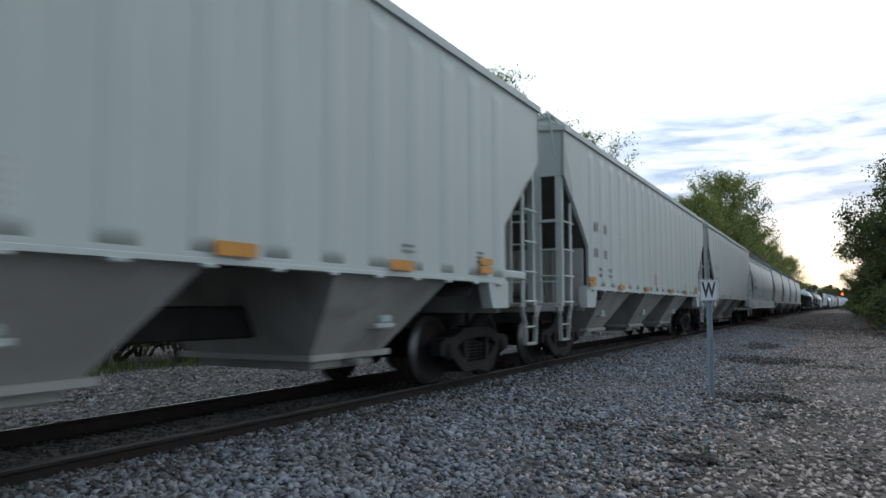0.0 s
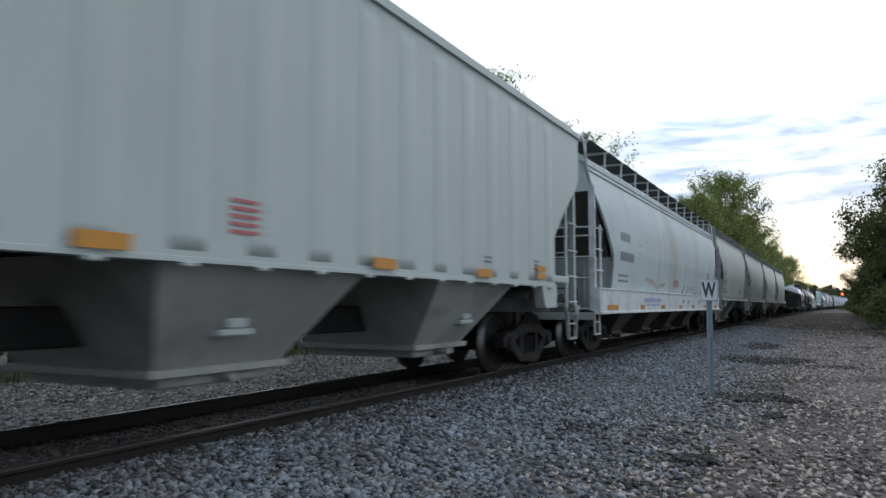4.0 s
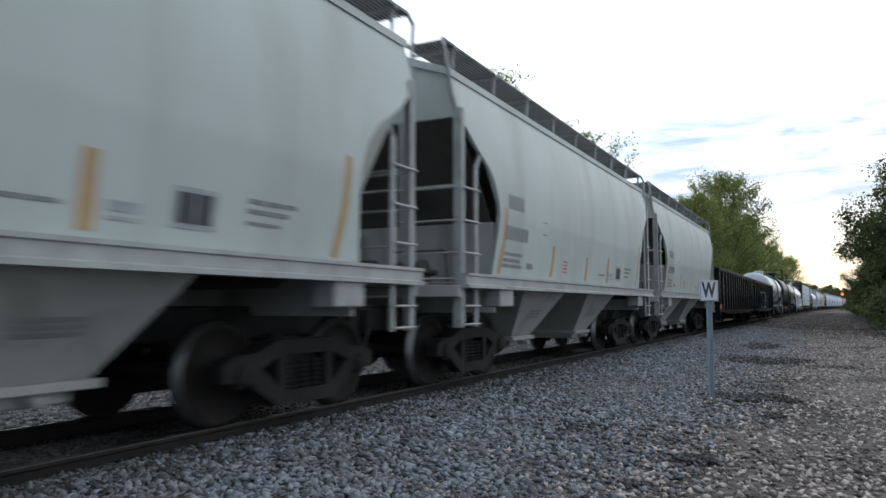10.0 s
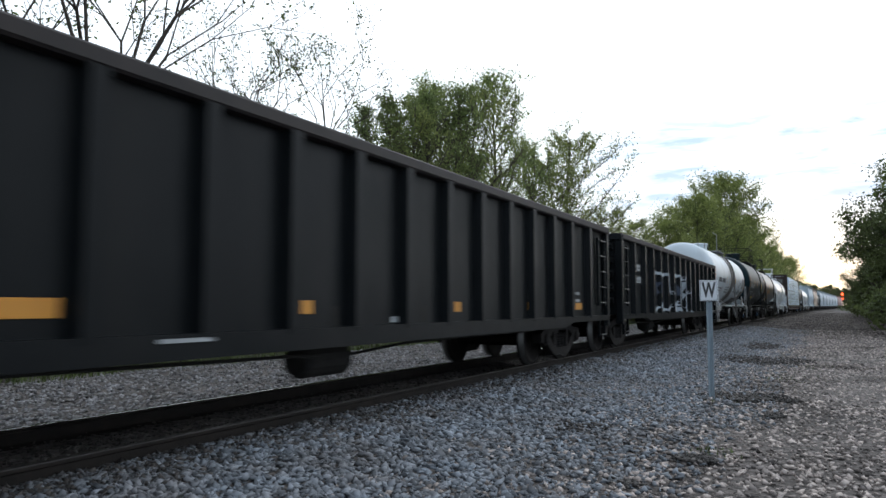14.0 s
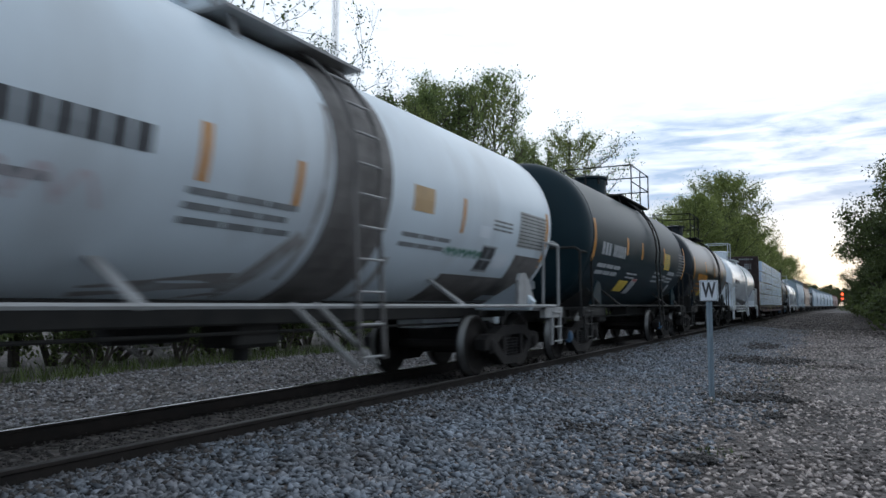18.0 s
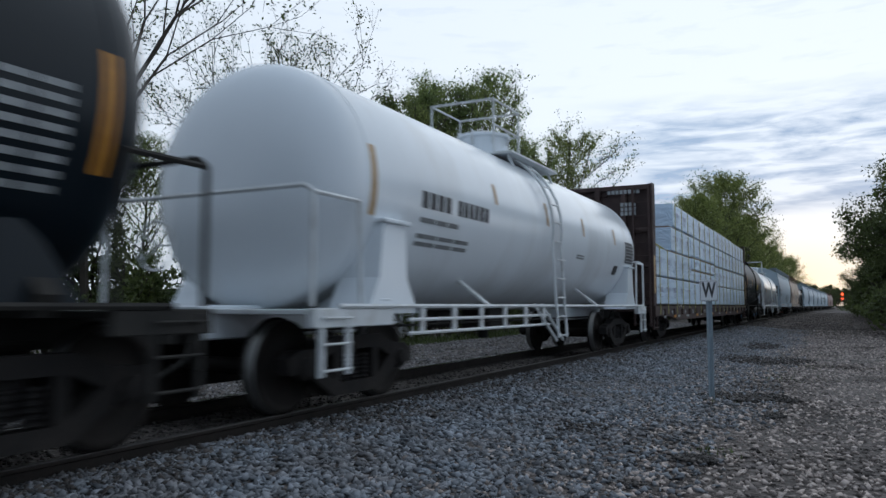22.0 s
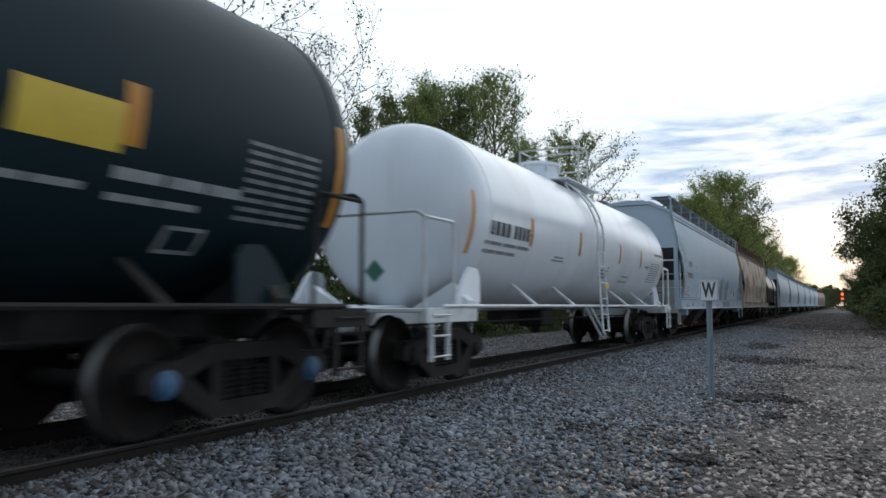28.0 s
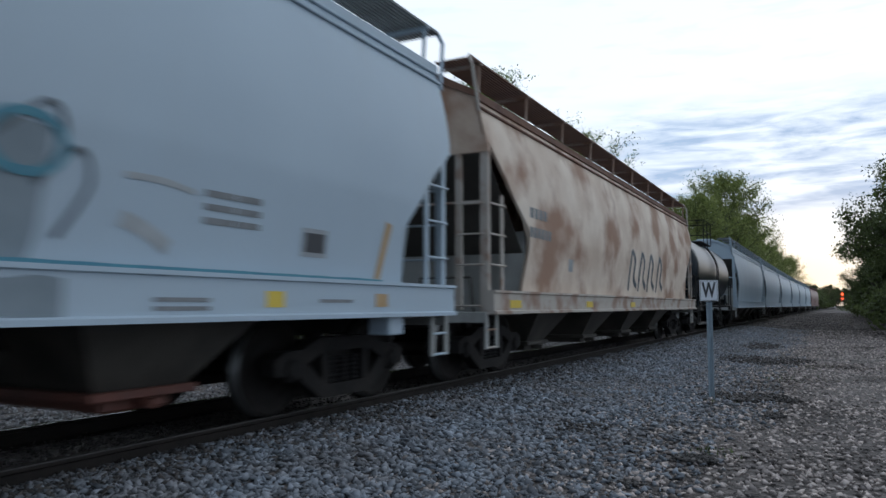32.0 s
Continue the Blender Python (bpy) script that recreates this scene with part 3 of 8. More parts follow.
def mk_sideframe(bm):
    w = 0.085
    top = [(-1.13, 0.40), (-1.13, 0.55), (-1.0, 0.62), (-0.75, 0.63), (-0.45, 0.74), (0.45, 0.74), (0.75, 0.63), (1.0, 0.62), (1.13, 0.55), (1.13, 0.40),
           (1.0, 0.40), (1.0, 0.50), (0.78, 0.50), (0.70, 0.47), (0.42, 0.60), (-0.42, 0.60), (-0.70, 0.47), (-0.78, 0.50), (-1.0, 0.50), (-1.0, 0.40)]
    plate(bm, top, "x", -w, w)
    plate(bm, [(-0.80, 0.48), (-0.70, 0.53), (-0.36, 0.27), (0.36, 0.27), (0.70, 0.53), (0.80, 0.48), (0.74, 0.33), (0.42, 0.14), (-0.42, 0.14), (-0.74, 0.33)], "x", -w * 0.95, w * 0.95)
    for s in (-1, 1):
        plate(bm, [(s * 0.30, 0.25), (s * 0.40, 0.25), (s * 0.42, 0.62), (s * 0.30, 0.62)], "x", -w * 0.9, w * 0.9)
        plate(bm, [(s * 0.74, 0.33), (s * 0.80, 0.40), (s * 0.80, 0.52), (s * 0.72, 0.52)], "x", -w * 0.9, w * 0.9)
    bmesh.ops.bevel(bm, geom=[e for e in bm.edges if e.is_manifold and e.calc_face_angle(0) > 1.2], offset=0.014, segments=1, affect="EDGES")
    return ["truck"]


def mk_springs(bm):
    for y in (-0.19, 0.0, 0.19):
        prof = []
        for i in range(6):
            z = 0.275 + i * 0.046
            prof += [(z, 0.058), (z + 0.012, 0.075), (z + 0.024, 0.075), (z + 0.034, 0.058)]
        revolve(bm, prof, "z", (0, y, 0), 10)
    return ["truck"]


def mk_cap(bm):
    revolve(bm, [(0.0, 0.125), (0.06, 0.125), (0.07, 0.10), (0.10, 0.095), (0.115, 0.06), (0.12, 0.02)], "x", (0, 0, 0), 14)
    return ["truck"]


def mk_cap_blue(bm):
    mk_cap(bm)
    return ["blue_cap"]


def mk_wheelset(bm):
    rod(bm, (-1.0, 0, 0), (1.0, 0, 0), 0.075, 10)
    for s in (-1, 1):
        prof = [(0.060, 0.12), (0.050, 0.15), (0.010, 0.20), (0.015, 0.34), (0.055, 0.39), (0.064, 0.40), (0.066, 0.452), (-0.034, 0.459),
                (-0.048, 0.485), (-0.062, 0.485), (-0.070, 0.46), (-0.068, 0.40), (-0.04, 0.37), (-0.03, 0.22), (-0.06, 0.15), (-0.06, 0.12)]
        revolve(bm, [(s * (0.745 + a) if s > 0 else -(0.745 + a), r) for a, r in prof], "x", (0, 0, 0), 32)
    for f in bm.faces:
        f.smooth = True
        if all(0.451 < math.hypot(v.co.y, v.co.z) < 0.46 for v in f.verts):
            f.material_index = 1
    return ["wheel", "tread"]


def truck(car, y, blue=()):
    t = put("truck", "truck_bolster", mk_bolster, car, Matrix.Translation((0, y, 0)), "brown-black cast four-wheel truck")
    for s in (-1, 1):
        put("side_frame", "truck_sideframe", mk_sideframe, t, Matrix.Translation((s * 0.98, 0, 0)))
        put("spring_nest", "truck_springs", mk_springs, t, Matrix.Translation((s * 0.98, 0, 0)))
        for k, dy in enumerate((-0.89, 0.89)):
            b = s > 0 and k in blue
            put("bearing_cap", "cap_blue" if b else "cap_plain", mk_cap_blue if b else mk_cap, t, Matrix.Translation((s * 1.0, dy, 0.457)) @ (Matrix() if s > 0 else Matrix.Rotation(math.pi, 4, "Z")), "blue-painted bearing end cap" if b else "")
    for dy in (-0.89, 0.89):
        put("wheelset", "wheelset", mk_wheelset, t, Matrix.Translation((0, dy, 0.457)))
    return t


def mk_coupler(bm):
    bbox(bm, -0.09, 0.09, -0.1, 0.75, 0.77, 0.93, 0.02)
    plate(bm, [(-0.13, -0.1), (-0.15, -0.28), (-0.05, -0.36), (0.02, -0.30), (0.0, -0.18), (0.14, -0.16), (0.15, -0.02)], "z", 0.70, 1.0)
    bbox(bm, -0.25, 0.25, 0.12, 0.2, 0.68, 1.02, 0.02)
    pipe(bm, [(0.25, 0.1, 0.75), (0.32, -0.08, 0.55), (0.25, -0.3, 0.42)], 0.025, 6)
    return ["under"]


def couplers(car, L):
    for s in (-1, 1):
        m = Matrix.Translation((0, -L / 2 + 0.27, 0)) if s < 0 else Matrix.Translation((0, L / 2 - 0.27, 0)) @ Matrix.Rotation(math.pi, 4, "Z")
        put("coupler", "coupler", mk_coupler, car, m, "dark cast knuckle coupler")


def ladder(car, x, y, z0, z1, w, n, mat, along="y", r=0.014, label="", stile=0.055):
    """A ladder as one part with its stile and rungs under it; along: the direction of its rungs."""
    bm = bmesh.new()
    if along == "y":
        bbox(bm, x - 0.02, x + 0.03, y - w / 2 - stile / 2, y - w / 2 + stile / 2, z0, z1, 0.006)
    else:
        bbox(bm, x - w / 2 - stile / 2, x - w / 2 + stile / 2, y - 0.025, y + 0.025, z0, z1, 0.006)
    lad = part("ladder", bm, mat, car, label)
    again(lad, lad, Matrix.Translation((0, w, 0) if along == "y" else (w, 0, 0)), "stile")
    bm = bmesh.new()
    if along == "y":
        rod(bm, (0.045, -w / 2, 0), (0.045, w / 2, 0), r, 6)
    else:
        rod(bm, (-w / 2, 0, 0), (w / 2, 0, 0), r, 6)
    rung = None
    for i in range(n):
        z = z0 + 0.06 + (z1 - z0 - 0.12) * i / max(1, n - 1)
        m = Matrix.Translation((x, y, z))
        if rung is None:
            rung = part("rung", bm, mat, lad)
            rung.matrix_local = m
        else:
            again(rung, lad, m)
    return lad


def stencil(car, rows, surf, mat, name="stencil", label="", lift=0.005):
    """Painted marks: rows of (y, z, width, height, n) as n bars each, on the surface surf(z) -> x."""
    ob = None
    for y, z, w, h, n in rows:
        k = 6 if h > 0.3 else 2
        if h >= 0.12 or n == 1:
            spans = [(y + w * i / n, y + w * (i + (0.76 if n > 1 else 1.0)) / n) for i in range(n)]
        else:
            cuts = [0.0, 0.38, 0.71, 1.0] if n > 5 else [0.0, 0.55, 1.0]
            spans = [(y + w * p, y + w * (q - (0.03 if q < 1 else 0.0))) for p, q in zip(cuts, cuts[1:])]
        for ya, yb in spans:
            bm = bmesh.new()
            v = [[bm.verts.new((surf(z + h * j / k) + lift, yy, z + h * j / k)) for yy in (ya, yb)] for j in range(k + 1)]
            for p, q in zip(v, v[1:]):
                bm.faces.new((p[0], p[1], q[1], q[0]))
            ob = part(name, bm, mat, car, label)
    return ob


def stroke(car, pts, width, surf, mat, label="", lift=0.006, name="graffiti_stroke"):
    """A sprayed line through (y, z) points, laid on the surface surf(y, z) -> x."""
    p = [Vector((a, b)) for a, b in pts]
    fine = []
    for i in range(len(p) - 1):
        q0, q1, q2, q3 = p[max(0, i - 1)], p[i], p[i + 1], p[min(len(p) - 1, i + 2)]
        n = max(3, int((q2 - q1).length / 0.04))
        for k in range(n):
            t = k / n
            fine.append(0.5 * (2 * q1 + (q2 - q0) * t + (2 * q0 - 5 * q1 + 4 * q2 - q3) * t * t + (3 * q1 - q0 - 3 * q2 + q3) * t ** 3))
    fine.append(p[-1])
    bm = bmesh.new()
    last = None
    for i, c in enumerate(fine):
        d = fine[min(i + 1, len(fine) - 1)] - fine[max(i - 1, 0)]
        d = d.normalized() if d.length > 1e-6 else Vector((1, 0))
        nrm = Vector((-d.y, d.x)) * width / 2 * (0.85 + 0.25 * noise.noise((c.x * 3, c.y * 3, 1)))
        row = []
        for s in (-1, 0, 1):
            w = c + nrm * s
            row.append(bm.verts.new((surf(w.x, w.y) + lift, w.x, w.y)))
        if last:
            for k in (0, 1):
                bm.faces.new((last[k], last[k + 1], row[k + 1], row[k]))
        last = row
    return part(name, bm, mat, car, label)


def interp(pts, z):
    for (xa, za), (xb, zb) in zip(pts, pts[1:]):
        if za <= z <= zb:
            return xa + (xb - xa) * (z - za) / max(1e-6, zb - za)
    return pts[0][0] if z < pts[0][1] else pts[-1][0]


def brake_wheel(car, x, y, z, mat):
    bm = bmesh.new()
    n = 20
    pts = [(x + 0.27 * math.cos(2 * math.pi * i / n), y, z + 0.27 * math.sin(2 * math.pi * i / n)) for i in range(n + 1)]
    pipe(bm, pts, 0.016, 6)
    for i in range(5):
        a = 2 * math.pi * i / 5
        rod(bm, (x, y, z), (x + 0.26 * math.cos(a), y, z + 0.26 * math.sin(a)), 0.012, 6)
    part("brake_wheel", bm, mat, car)


END_TILX = dict(post_lo=0.78, rungs=(2.55, 2.13, 1.72, 1.34, 1.05, 0.82), end_rungs=(2.55, 2.13, 1.72, 1.34), side_dy=0.46, side_lo=0.78, side_hi=2.86, bend=True,
                inner=(0.62, 2.05, 3.5), bulk_in=1.15, bulk_top=2.22, bulk_paint="end_pale", step="", bar=False)
END_RIB = dict(post_lo=1.05, rungs=(2.52, 2.03, 1.57, 1.12), end_rungs=(2.52, 2.03, 1.57), side_dy=0.52, side_lo=1.02, side_hi=2.9, bend=False,
               inner=(1.06, 1.08, 3.34), bulk_in=1.40, bulk_top=2.20, bulk_paint="end_pale", step="strap", bar=True)
END_LONG = dict(post_lo=0.95, rungs=(2.45, 2.03, 1.61), end_rungs=(2.45, 2.03, 1.61), side_dy=0.46, side_lo=1.2, side_hi=2.42, bend=False,
                inner=(0.45, 1.0, 2.62), bulk_in=1.12, bulk_top=1.95, bulk_paint="end_pale", step="narrow", bar=False)


def end_frame(car, e, hb, ends, end_low, trim, sill):
    """Corner posts, side and end ladders and steps at one end of a hopper car."""
    ye = hb - 0.03
    for sx in (1, -1):
        xo = sx * 1.5
        bm = bmesh.new()
        bbox(bm, *sorted((xo, xo - sx * 0.12)), *sorted((e * ye, e * (ye - 0.05))), ends["post_lo"], end_low + 0.12, 0.006)
        bbox(bm, *sorted((xo, xo - sx * 0.03)), *sorted((e * ye, e * (ye - 0.10))), ends["post_lo"], end_low + 0.12, 0.006)
        lad = part("ladder", bm, trim, car)
        bm = bmesh.new()
        ys = ye - ends["side_dy"]
        bbox(bm, *sorted((xo, xo - sx * 0.035)), *sorted((e * (ys - 0.04), e * (ys + 0.04))), ends["side_lo"], ends["side_hi"], 0.006)
        if ends["bend"]:
            rod(bm, (xo - sx * 0.02, e * ys, ends["side_hi"] - 0.01), (xo - sx * 0.02, e * (ys - 0.13), ends["side_hi"] + 0.2), 0.035, 6)
        part("stile", bm, trim, lad)
        bm = bmesh.new()
        rod(bm, (0, 0, 0), (0, -e * ends["side_dy"], 0), 0.015, 6)
        rung = None
        for z in ends["rungs"]:
            m = Matrix.Translation((xo + sx * 0.03, e * (ye - 0.03), z))
            if rung is None:
                rung = part("rung", bm, trim, lad)
                rung.matrix_local = m
            else:
                again(rung, lad, m)
        # inner post and the rungs across the end
        xi, zi, zj = ends["inner"]
        bm = bmesh.new()
        bbox(bm, sx * xi - 0.05, sx * xi + 0.05, *sorted((e * ye, e * (ye - 0.06))), zi, zj, 0.006)
        inner = part("end_post", bm, trim, car)
        bm = bmesh.new()
        rod(bm, (sx * xi, 0, 0), (sx * 1.45, 0, 0), 0.015, 6)
        rung = None
        for z in ends["end_rungs"]:
            m = Matrix.Translation((0, e * (ye + 0.03), z))
            if rung is None:
                rung = part("rung", bm, trim, inner)
                rung.matrix_local = m
            else:
                again(rung, inner, m)
        # step under the sill
        if ends["step"] == "strap":
            bm = bmesh.new()
            pts = [(ye + 0.22, 1.05), (ye + 0.06, 0.86), (ye + 0.03, 0.47), (ye - 0.38, 0.47), (ye - 0.42, 0.80), (ye - 0.56, 1.04)]
            for (ya, za), (yb, zb) in zip(pts, pts[1:]):
                d = Vector((yb - ya, zb - za)).normalized() * 0.012
                plate(bm, [(e * (ya - d.y * 1.6), za + d.x * 1.6), (e * (yb - d.y * 1.6), zb + d.x * 1.6), (e * (yb + d.y * 1.6), zb - d.x * 1.6), (e * (ya + d.y * 1.6), za - d.x * 1.6)], "x", *sorted((xo - sx * 0.06, xo)))
            step = part("step", bm, "grey_part", car, "bent strap step")
            bm = bmesh.new()
            rod(bm, (xo - sx * 0.03, e * (ye + 0.04), 0.73), (xo - sx * 0.03, e * (ye - 0.45), 0.73), 0.015, 6)
            part("rung", bm, trim, step)
        elif ends["step"] == "narrow":
            step = None
            for dy in (0.03, -0.31):
                bm = bmesh.new()
                bbox(bm, *sorted((xo, xo - sx * 0.03)), *sorted((e * (ye + dy - 0.045), e * (ye + dy + 0.045))), 0.47, sill[1] + 0.02, 0.006)
                if step is None:
                    step = part("step", bm, "end_pale", car)
                else:
                    part("stile", bm, "end_pale", step)
            for z in (0.73, 0.49):
                bm = bmesh.new()
                rod(bm, (xo - sx * 0.01, e * (ye + 0.03), z), (xo - sx * 0.01, e * (ye - 0.31), z), 0.016, 6)
                part("rung", bm, trim, step)
        if ends["bar"] and e > 0:
            bm = bmesh.new()
            bbox(bm, *sorted((xo + sx * 0.04, xo - sx * 0.05)), hb - 2.0, hb - 0.55, 1.44, 1.56, 0.02)
            part("side_bar", bm, trim, car)
    # long handholds across the end
    bm = bmesh.new()
    rod(bm, (-1.42, 0, 0), (1.42, 0, 0), 0.016, 6)
    hh = part("handhold", bm, trim, car)
    hh.matrix_local = Matrix.Translation((0, e * (ye - 0.02), ends["rungs"][0] + 0.03))
    again(hh, car, Matrix.Translation((0, e * (ye + 0.06), sill[1] + 0.10)))


def hopper(name, label, L, side, cut, sill, bays, paint, bay_paint, trim, end_paint, group="", ribs=None, ztop=4.3, board=0.0, board_posts=8,
           bay_floor=0.45, sill_mat=None, end_low=3.2, slope_in=2.3, truck_in=1.9, blue=(), roof_mat=None, strips=6, inset=0.62, board_mat=None, pad=(1.35, 1.75), pad_z=(-0.36, 0.02), bay_x=None, gate_mat=None, plat_z=None, ends=END_LONG, sill_in=0.0, lip=0.035):
    """A covered hopper car. side: (x, z) up the side sheet; cut: (inset, z) of its end edge; sill: (x, z0, z1); bays: (y0, y1, lean0, lean1)."""
    car = thing(name, label, "hopper car", group)
    hb = L / 2 - inset
    pz = plat_z or sill[1]
    zs = [z for _, z in side]
    th = 0.05
    for s in (1, -1):
        bm = bmesh.new()
        rings = []
        for e in (-1, 1):
            lev = zs if len(side) > 10 else sorted(set(zs) | {z for _, z in cut if zs[0] < z < zs[-1]})
            out = [(s * interp(side, z), e * (hb - interp(cut, z)), z) for z in lev]
            inn = [(s * (interp(side, z) - th), e * (hb - interp(cut, z)), z) for z in reversed(lev)]
            rings.append(out + inn)
        loft(bm, rings)
        smooth(part("side_sheet", bm, paint, car))
    xe, ze = side[-1]
    bm = bmesh.new()
    prof = [(-xe - 0.04, ze - 0.06), (-xe - 0.04, ze + 0.03), (-xe * 0.55, ztop - 0.05), (0, ztop), (xe * 0.55, ztop - 0.05), (xe + 0.04, ze + 0.03), (xe + 0.04, ze - 0.06), (xe * 0.5, ztop - 0.14), (-xe * 0.5, ztop - 0.14)]
    loft(bm, [[(x, -hb - 0.03, z) for x, z in prof], [(x, hb + 0.03, z) for x, z in prof]])
    part("roof", bm, roof_mat or paint, car)
    # hatch trough along the roof
    bm = bmesh.new()
    k = 4
    for i in range(k):
        y0 = -hb + 0.6 + (2 * hb - 1.2) * i / k
        y1 = -hb + 0.6 + (2 * hb - 1.2) * (i + 1) / k - 0.06
        bbox(bm, -0.38, 0.38, y0, y1, ztop - 0.03, ztop + 0.1, 0.03)
    part("hatch_cover", bm, roof_mat or paint, car)
    for e in (-1, 1):
        # upper end sheet and the slope sheet under it
        bm = bmesh.new()
        poly = [(-s_x, z) for s_x, z in side if z >= end_low] + [(-xe * 0.5, ztop - 0.12), (0, ztop - 0.08), (xe * 0.5, ztop - 0.12)] + [(s_x, z) for s_x, z in reversed(side) if z >= end_low]
        poly = [(-interp(side, end_low), end_low)] + [p for p in poly] + [(interp(side, end_low), end_low)]
        ya, yb = sorted((e * (hb - 0.02), e * (hb - 0.08)))
        clean = []
        for p in poly:
            if not clean or (abs(p[0] - clean[-1][0]) + abs(p[1] - clean[-1][1])) > 1e-4:
                clean.append(p)
        plate(bm, clean, "y", ya, yb)
        part("end_sheet", bm, paint, car)
        bm = bmesh.new()
        xa, xb = interp(side, end_low) - 0.06, side[0][0] - 0.06
        z1 = sill[2]
        q = [(-xa, e * (hb - 0.05), end_low), (xa, e * (hb - 0.05), end_low), (xb, e * (hb - slope_in), z1 - 0.2), (-xb, e * (hb - slope_in), z1 - 0.2)]
        q2 = [(x, y - e * 0.06, z - 0.05) for x, y, z in q]
        loft(bm, [q, q2])
        # slope colour holds the shade under the overhanging end
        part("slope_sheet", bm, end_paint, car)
        # lower bulkhead, platform, end sill
        bm = bmesh.new()
        yk = hb - ends["bulk_in"]
        bbox(bm, -1.40, 1.46, *sorted((e * yk, e * (yk - 0.05))), 0.95, ends["bulk_top"], 0.01)
        wall_ = part("bulkhead", bm, ends["bulk_paint"], car)
        for x in (-0.75, 0.05, 0.85):
            bm = bmesh.new()
            bbox(bm, x - 0.03, x + 0.03, *sorted((e * yk, e * (yk + 0.05))), 1.0, ends["bulk_top"] - 0.1, 0.006)
            part("stiffener", bm, ends["bulk_paint"], wall_)
        bm = bmesh.new()
        bbox(bm, -1.42, 1.42, *sorted((e * (hb - 0.04), e * yk)), pz - 0.04, pz + 0.01, 0.008)
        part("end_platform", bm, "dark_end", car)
        bm = bmesh.new()
        bbox(bm, -1.5, 1.5, *sorted((e * (hb + 0.04), e * (hb - 0.05))), pz - 0.13, pz + 0.02, 0.01)
        part("end_sill", bm, "end_pale", car)
        end_frame(car, e, hb, ends, end_low, trim, sill)
        # brake cylinder, valve and pipes on the platform
        bm = bmesh.new()
        yb_, zb_ = e * (hb - 0.75), pz + 0.22
        revolve(bm, [(-0.32, 0.04), (-0.30, 0.13), (-0.26, 0.16), (0.14, 0.16), (0.18, 0.19), (0.22, 0.19), (0.24, 0.05), (0.42, 0.04)], "x", (0.35, yb_, zb_), 14)
        bbox(bm, 0.2, 0.5, yb_ - 0.1, yb_ + 0.1, pz - 0.01, zb_ - 0.1, 0.01)
        bbox(bm, -0.55, -0.25, yb_ - 0.14, yb_ + 0.14, pz - 0.01, zb_ + 0.2, 0.03)
        pipe(bm, [(-0.25, yb_, zb_), (0.05, yb_, zb_), (0.05, yb_, zb_ + 0.3), (0.9, yb_, zb_ + 0.3), (0.95, yb_, pz)], 0.02, 6)
        part("brake_cylinder", bm, "dark_end", car)
        # jacking pad bracket over the truck
        for sx in (-1, 1) if pad else ():
            bm = bmesh.new()
            if ends["bar"]:
                plate(bm, [(e * (hb - 1.30), 1.02), (e * (hb - 1.86), 1.02), (e * (hb - 2.02), 1.40), (e * (hb - 1.30), 1.40)], "x", *sorted((sx * 1.40, sx * 1.56)))
            else:
                bbox(bm, *sorted((sx * 1.3, sx * 1.56)), *sorted((e * (hb - pad[0]), e * (hb - pad[1]))), sill[1] + pad_z[0], sill[1] + pad_z[1], 0.015)
            part("jacking_pad", bm, sill_mat or trim, car)
    brake_wheel(car, -0.55, -hb - 0.02, 2.1, trim)
    for s in (-1, 1):
        bm = bmesh.new()
        a, z0, z1 = sill
        prof = [(a - 0.14, z0 - 0.012), (a + lip, z0 - 0.012), (a + lip, z0 + 0.025), (a, z0 + 0.04), (a, z1 - 0.03), (a + lip * 0.7, z1 - 0.02), (a + lip * 0.7, z1 + 0.012), (a - 0.14, z1 + 0.012)]
        plate(bm, [(s * x, z) for x, z in prof], "y", -hb + sill_in, hb - sill_in)
        part("side_sill", bm, sill_mat or trim, car)
    bm = bmesh.new()
    bbox(bm, -0.2, 0.2, -L / 2 + 0.5, L / 2 - 0.5, 0.72, 1.05, 0.02)
    part("centre_sill", bm, "under", car)
    xw = bay_x or side[0][0] - 0.06
    for y0, y1, l0, l1 in bays:
        bm = bmesh.new()
        zt = sill[1] + 0.06
        top = [(-xw, y0, zt), (xw, y0, zt), (xw, y1, zt), (-xw, y1, zt)]
        bot = [(-0.85, y0 + l0, bay_floor), (0.85, y0 + l0, bay_floor), (0.85, y1 - l1, bay_floor), (-0.85, y1 - l1, bay_floor)]
        loft(bm, [top, bot])
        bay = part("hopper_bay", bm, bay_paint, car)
        bm = bmesh.new()
        bbox(bm, -0.92, 0.92, y0 + l0 - 0.08, y1 - l1 + 0.08, bay_floor - 0.06, bay_floor + 0.01, 0.01)
        bbox(bm, -0.80, 0.80, y0 + l0 + 0.1, y1 - l1 - 0.1, bay_floor - 0.16, bay_floor - 0.05, 0.02)
        rod(bm, (-1.0, (y0 + l0 + y1 - l1) / 2, bay_floor - 0.1), (1.0, (y0 + l0 + y1 - l1) / 2, bay_floor - 0.1), 0.04, 8)
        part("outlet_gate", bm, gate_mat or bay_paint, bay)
    if ribs:
        bm = bmesh.new()
        n, w, z0, z1, dep = ribs
        hw = w / 2
        first = None
        xr = side[0][0]
        curve = [(dep * (0.5 + 0.5 * math.cos(math.pi * (k - 4) / 4)), hw * (k - 4) / 4) for k in range(9)]
        rings = [[(x * f_, y, z) for x, y in curve] + [(-0.01, y, z) for x, y in reversed(curve)] for z, f_ in ((z0, 0.25), (z0 + 0.12, 1.0), (z1 - 0.22, 1.0), (z1, 0.2))]
        loft(bm, rings)
        for f_ in bm.faces:
            f_.smooth = True
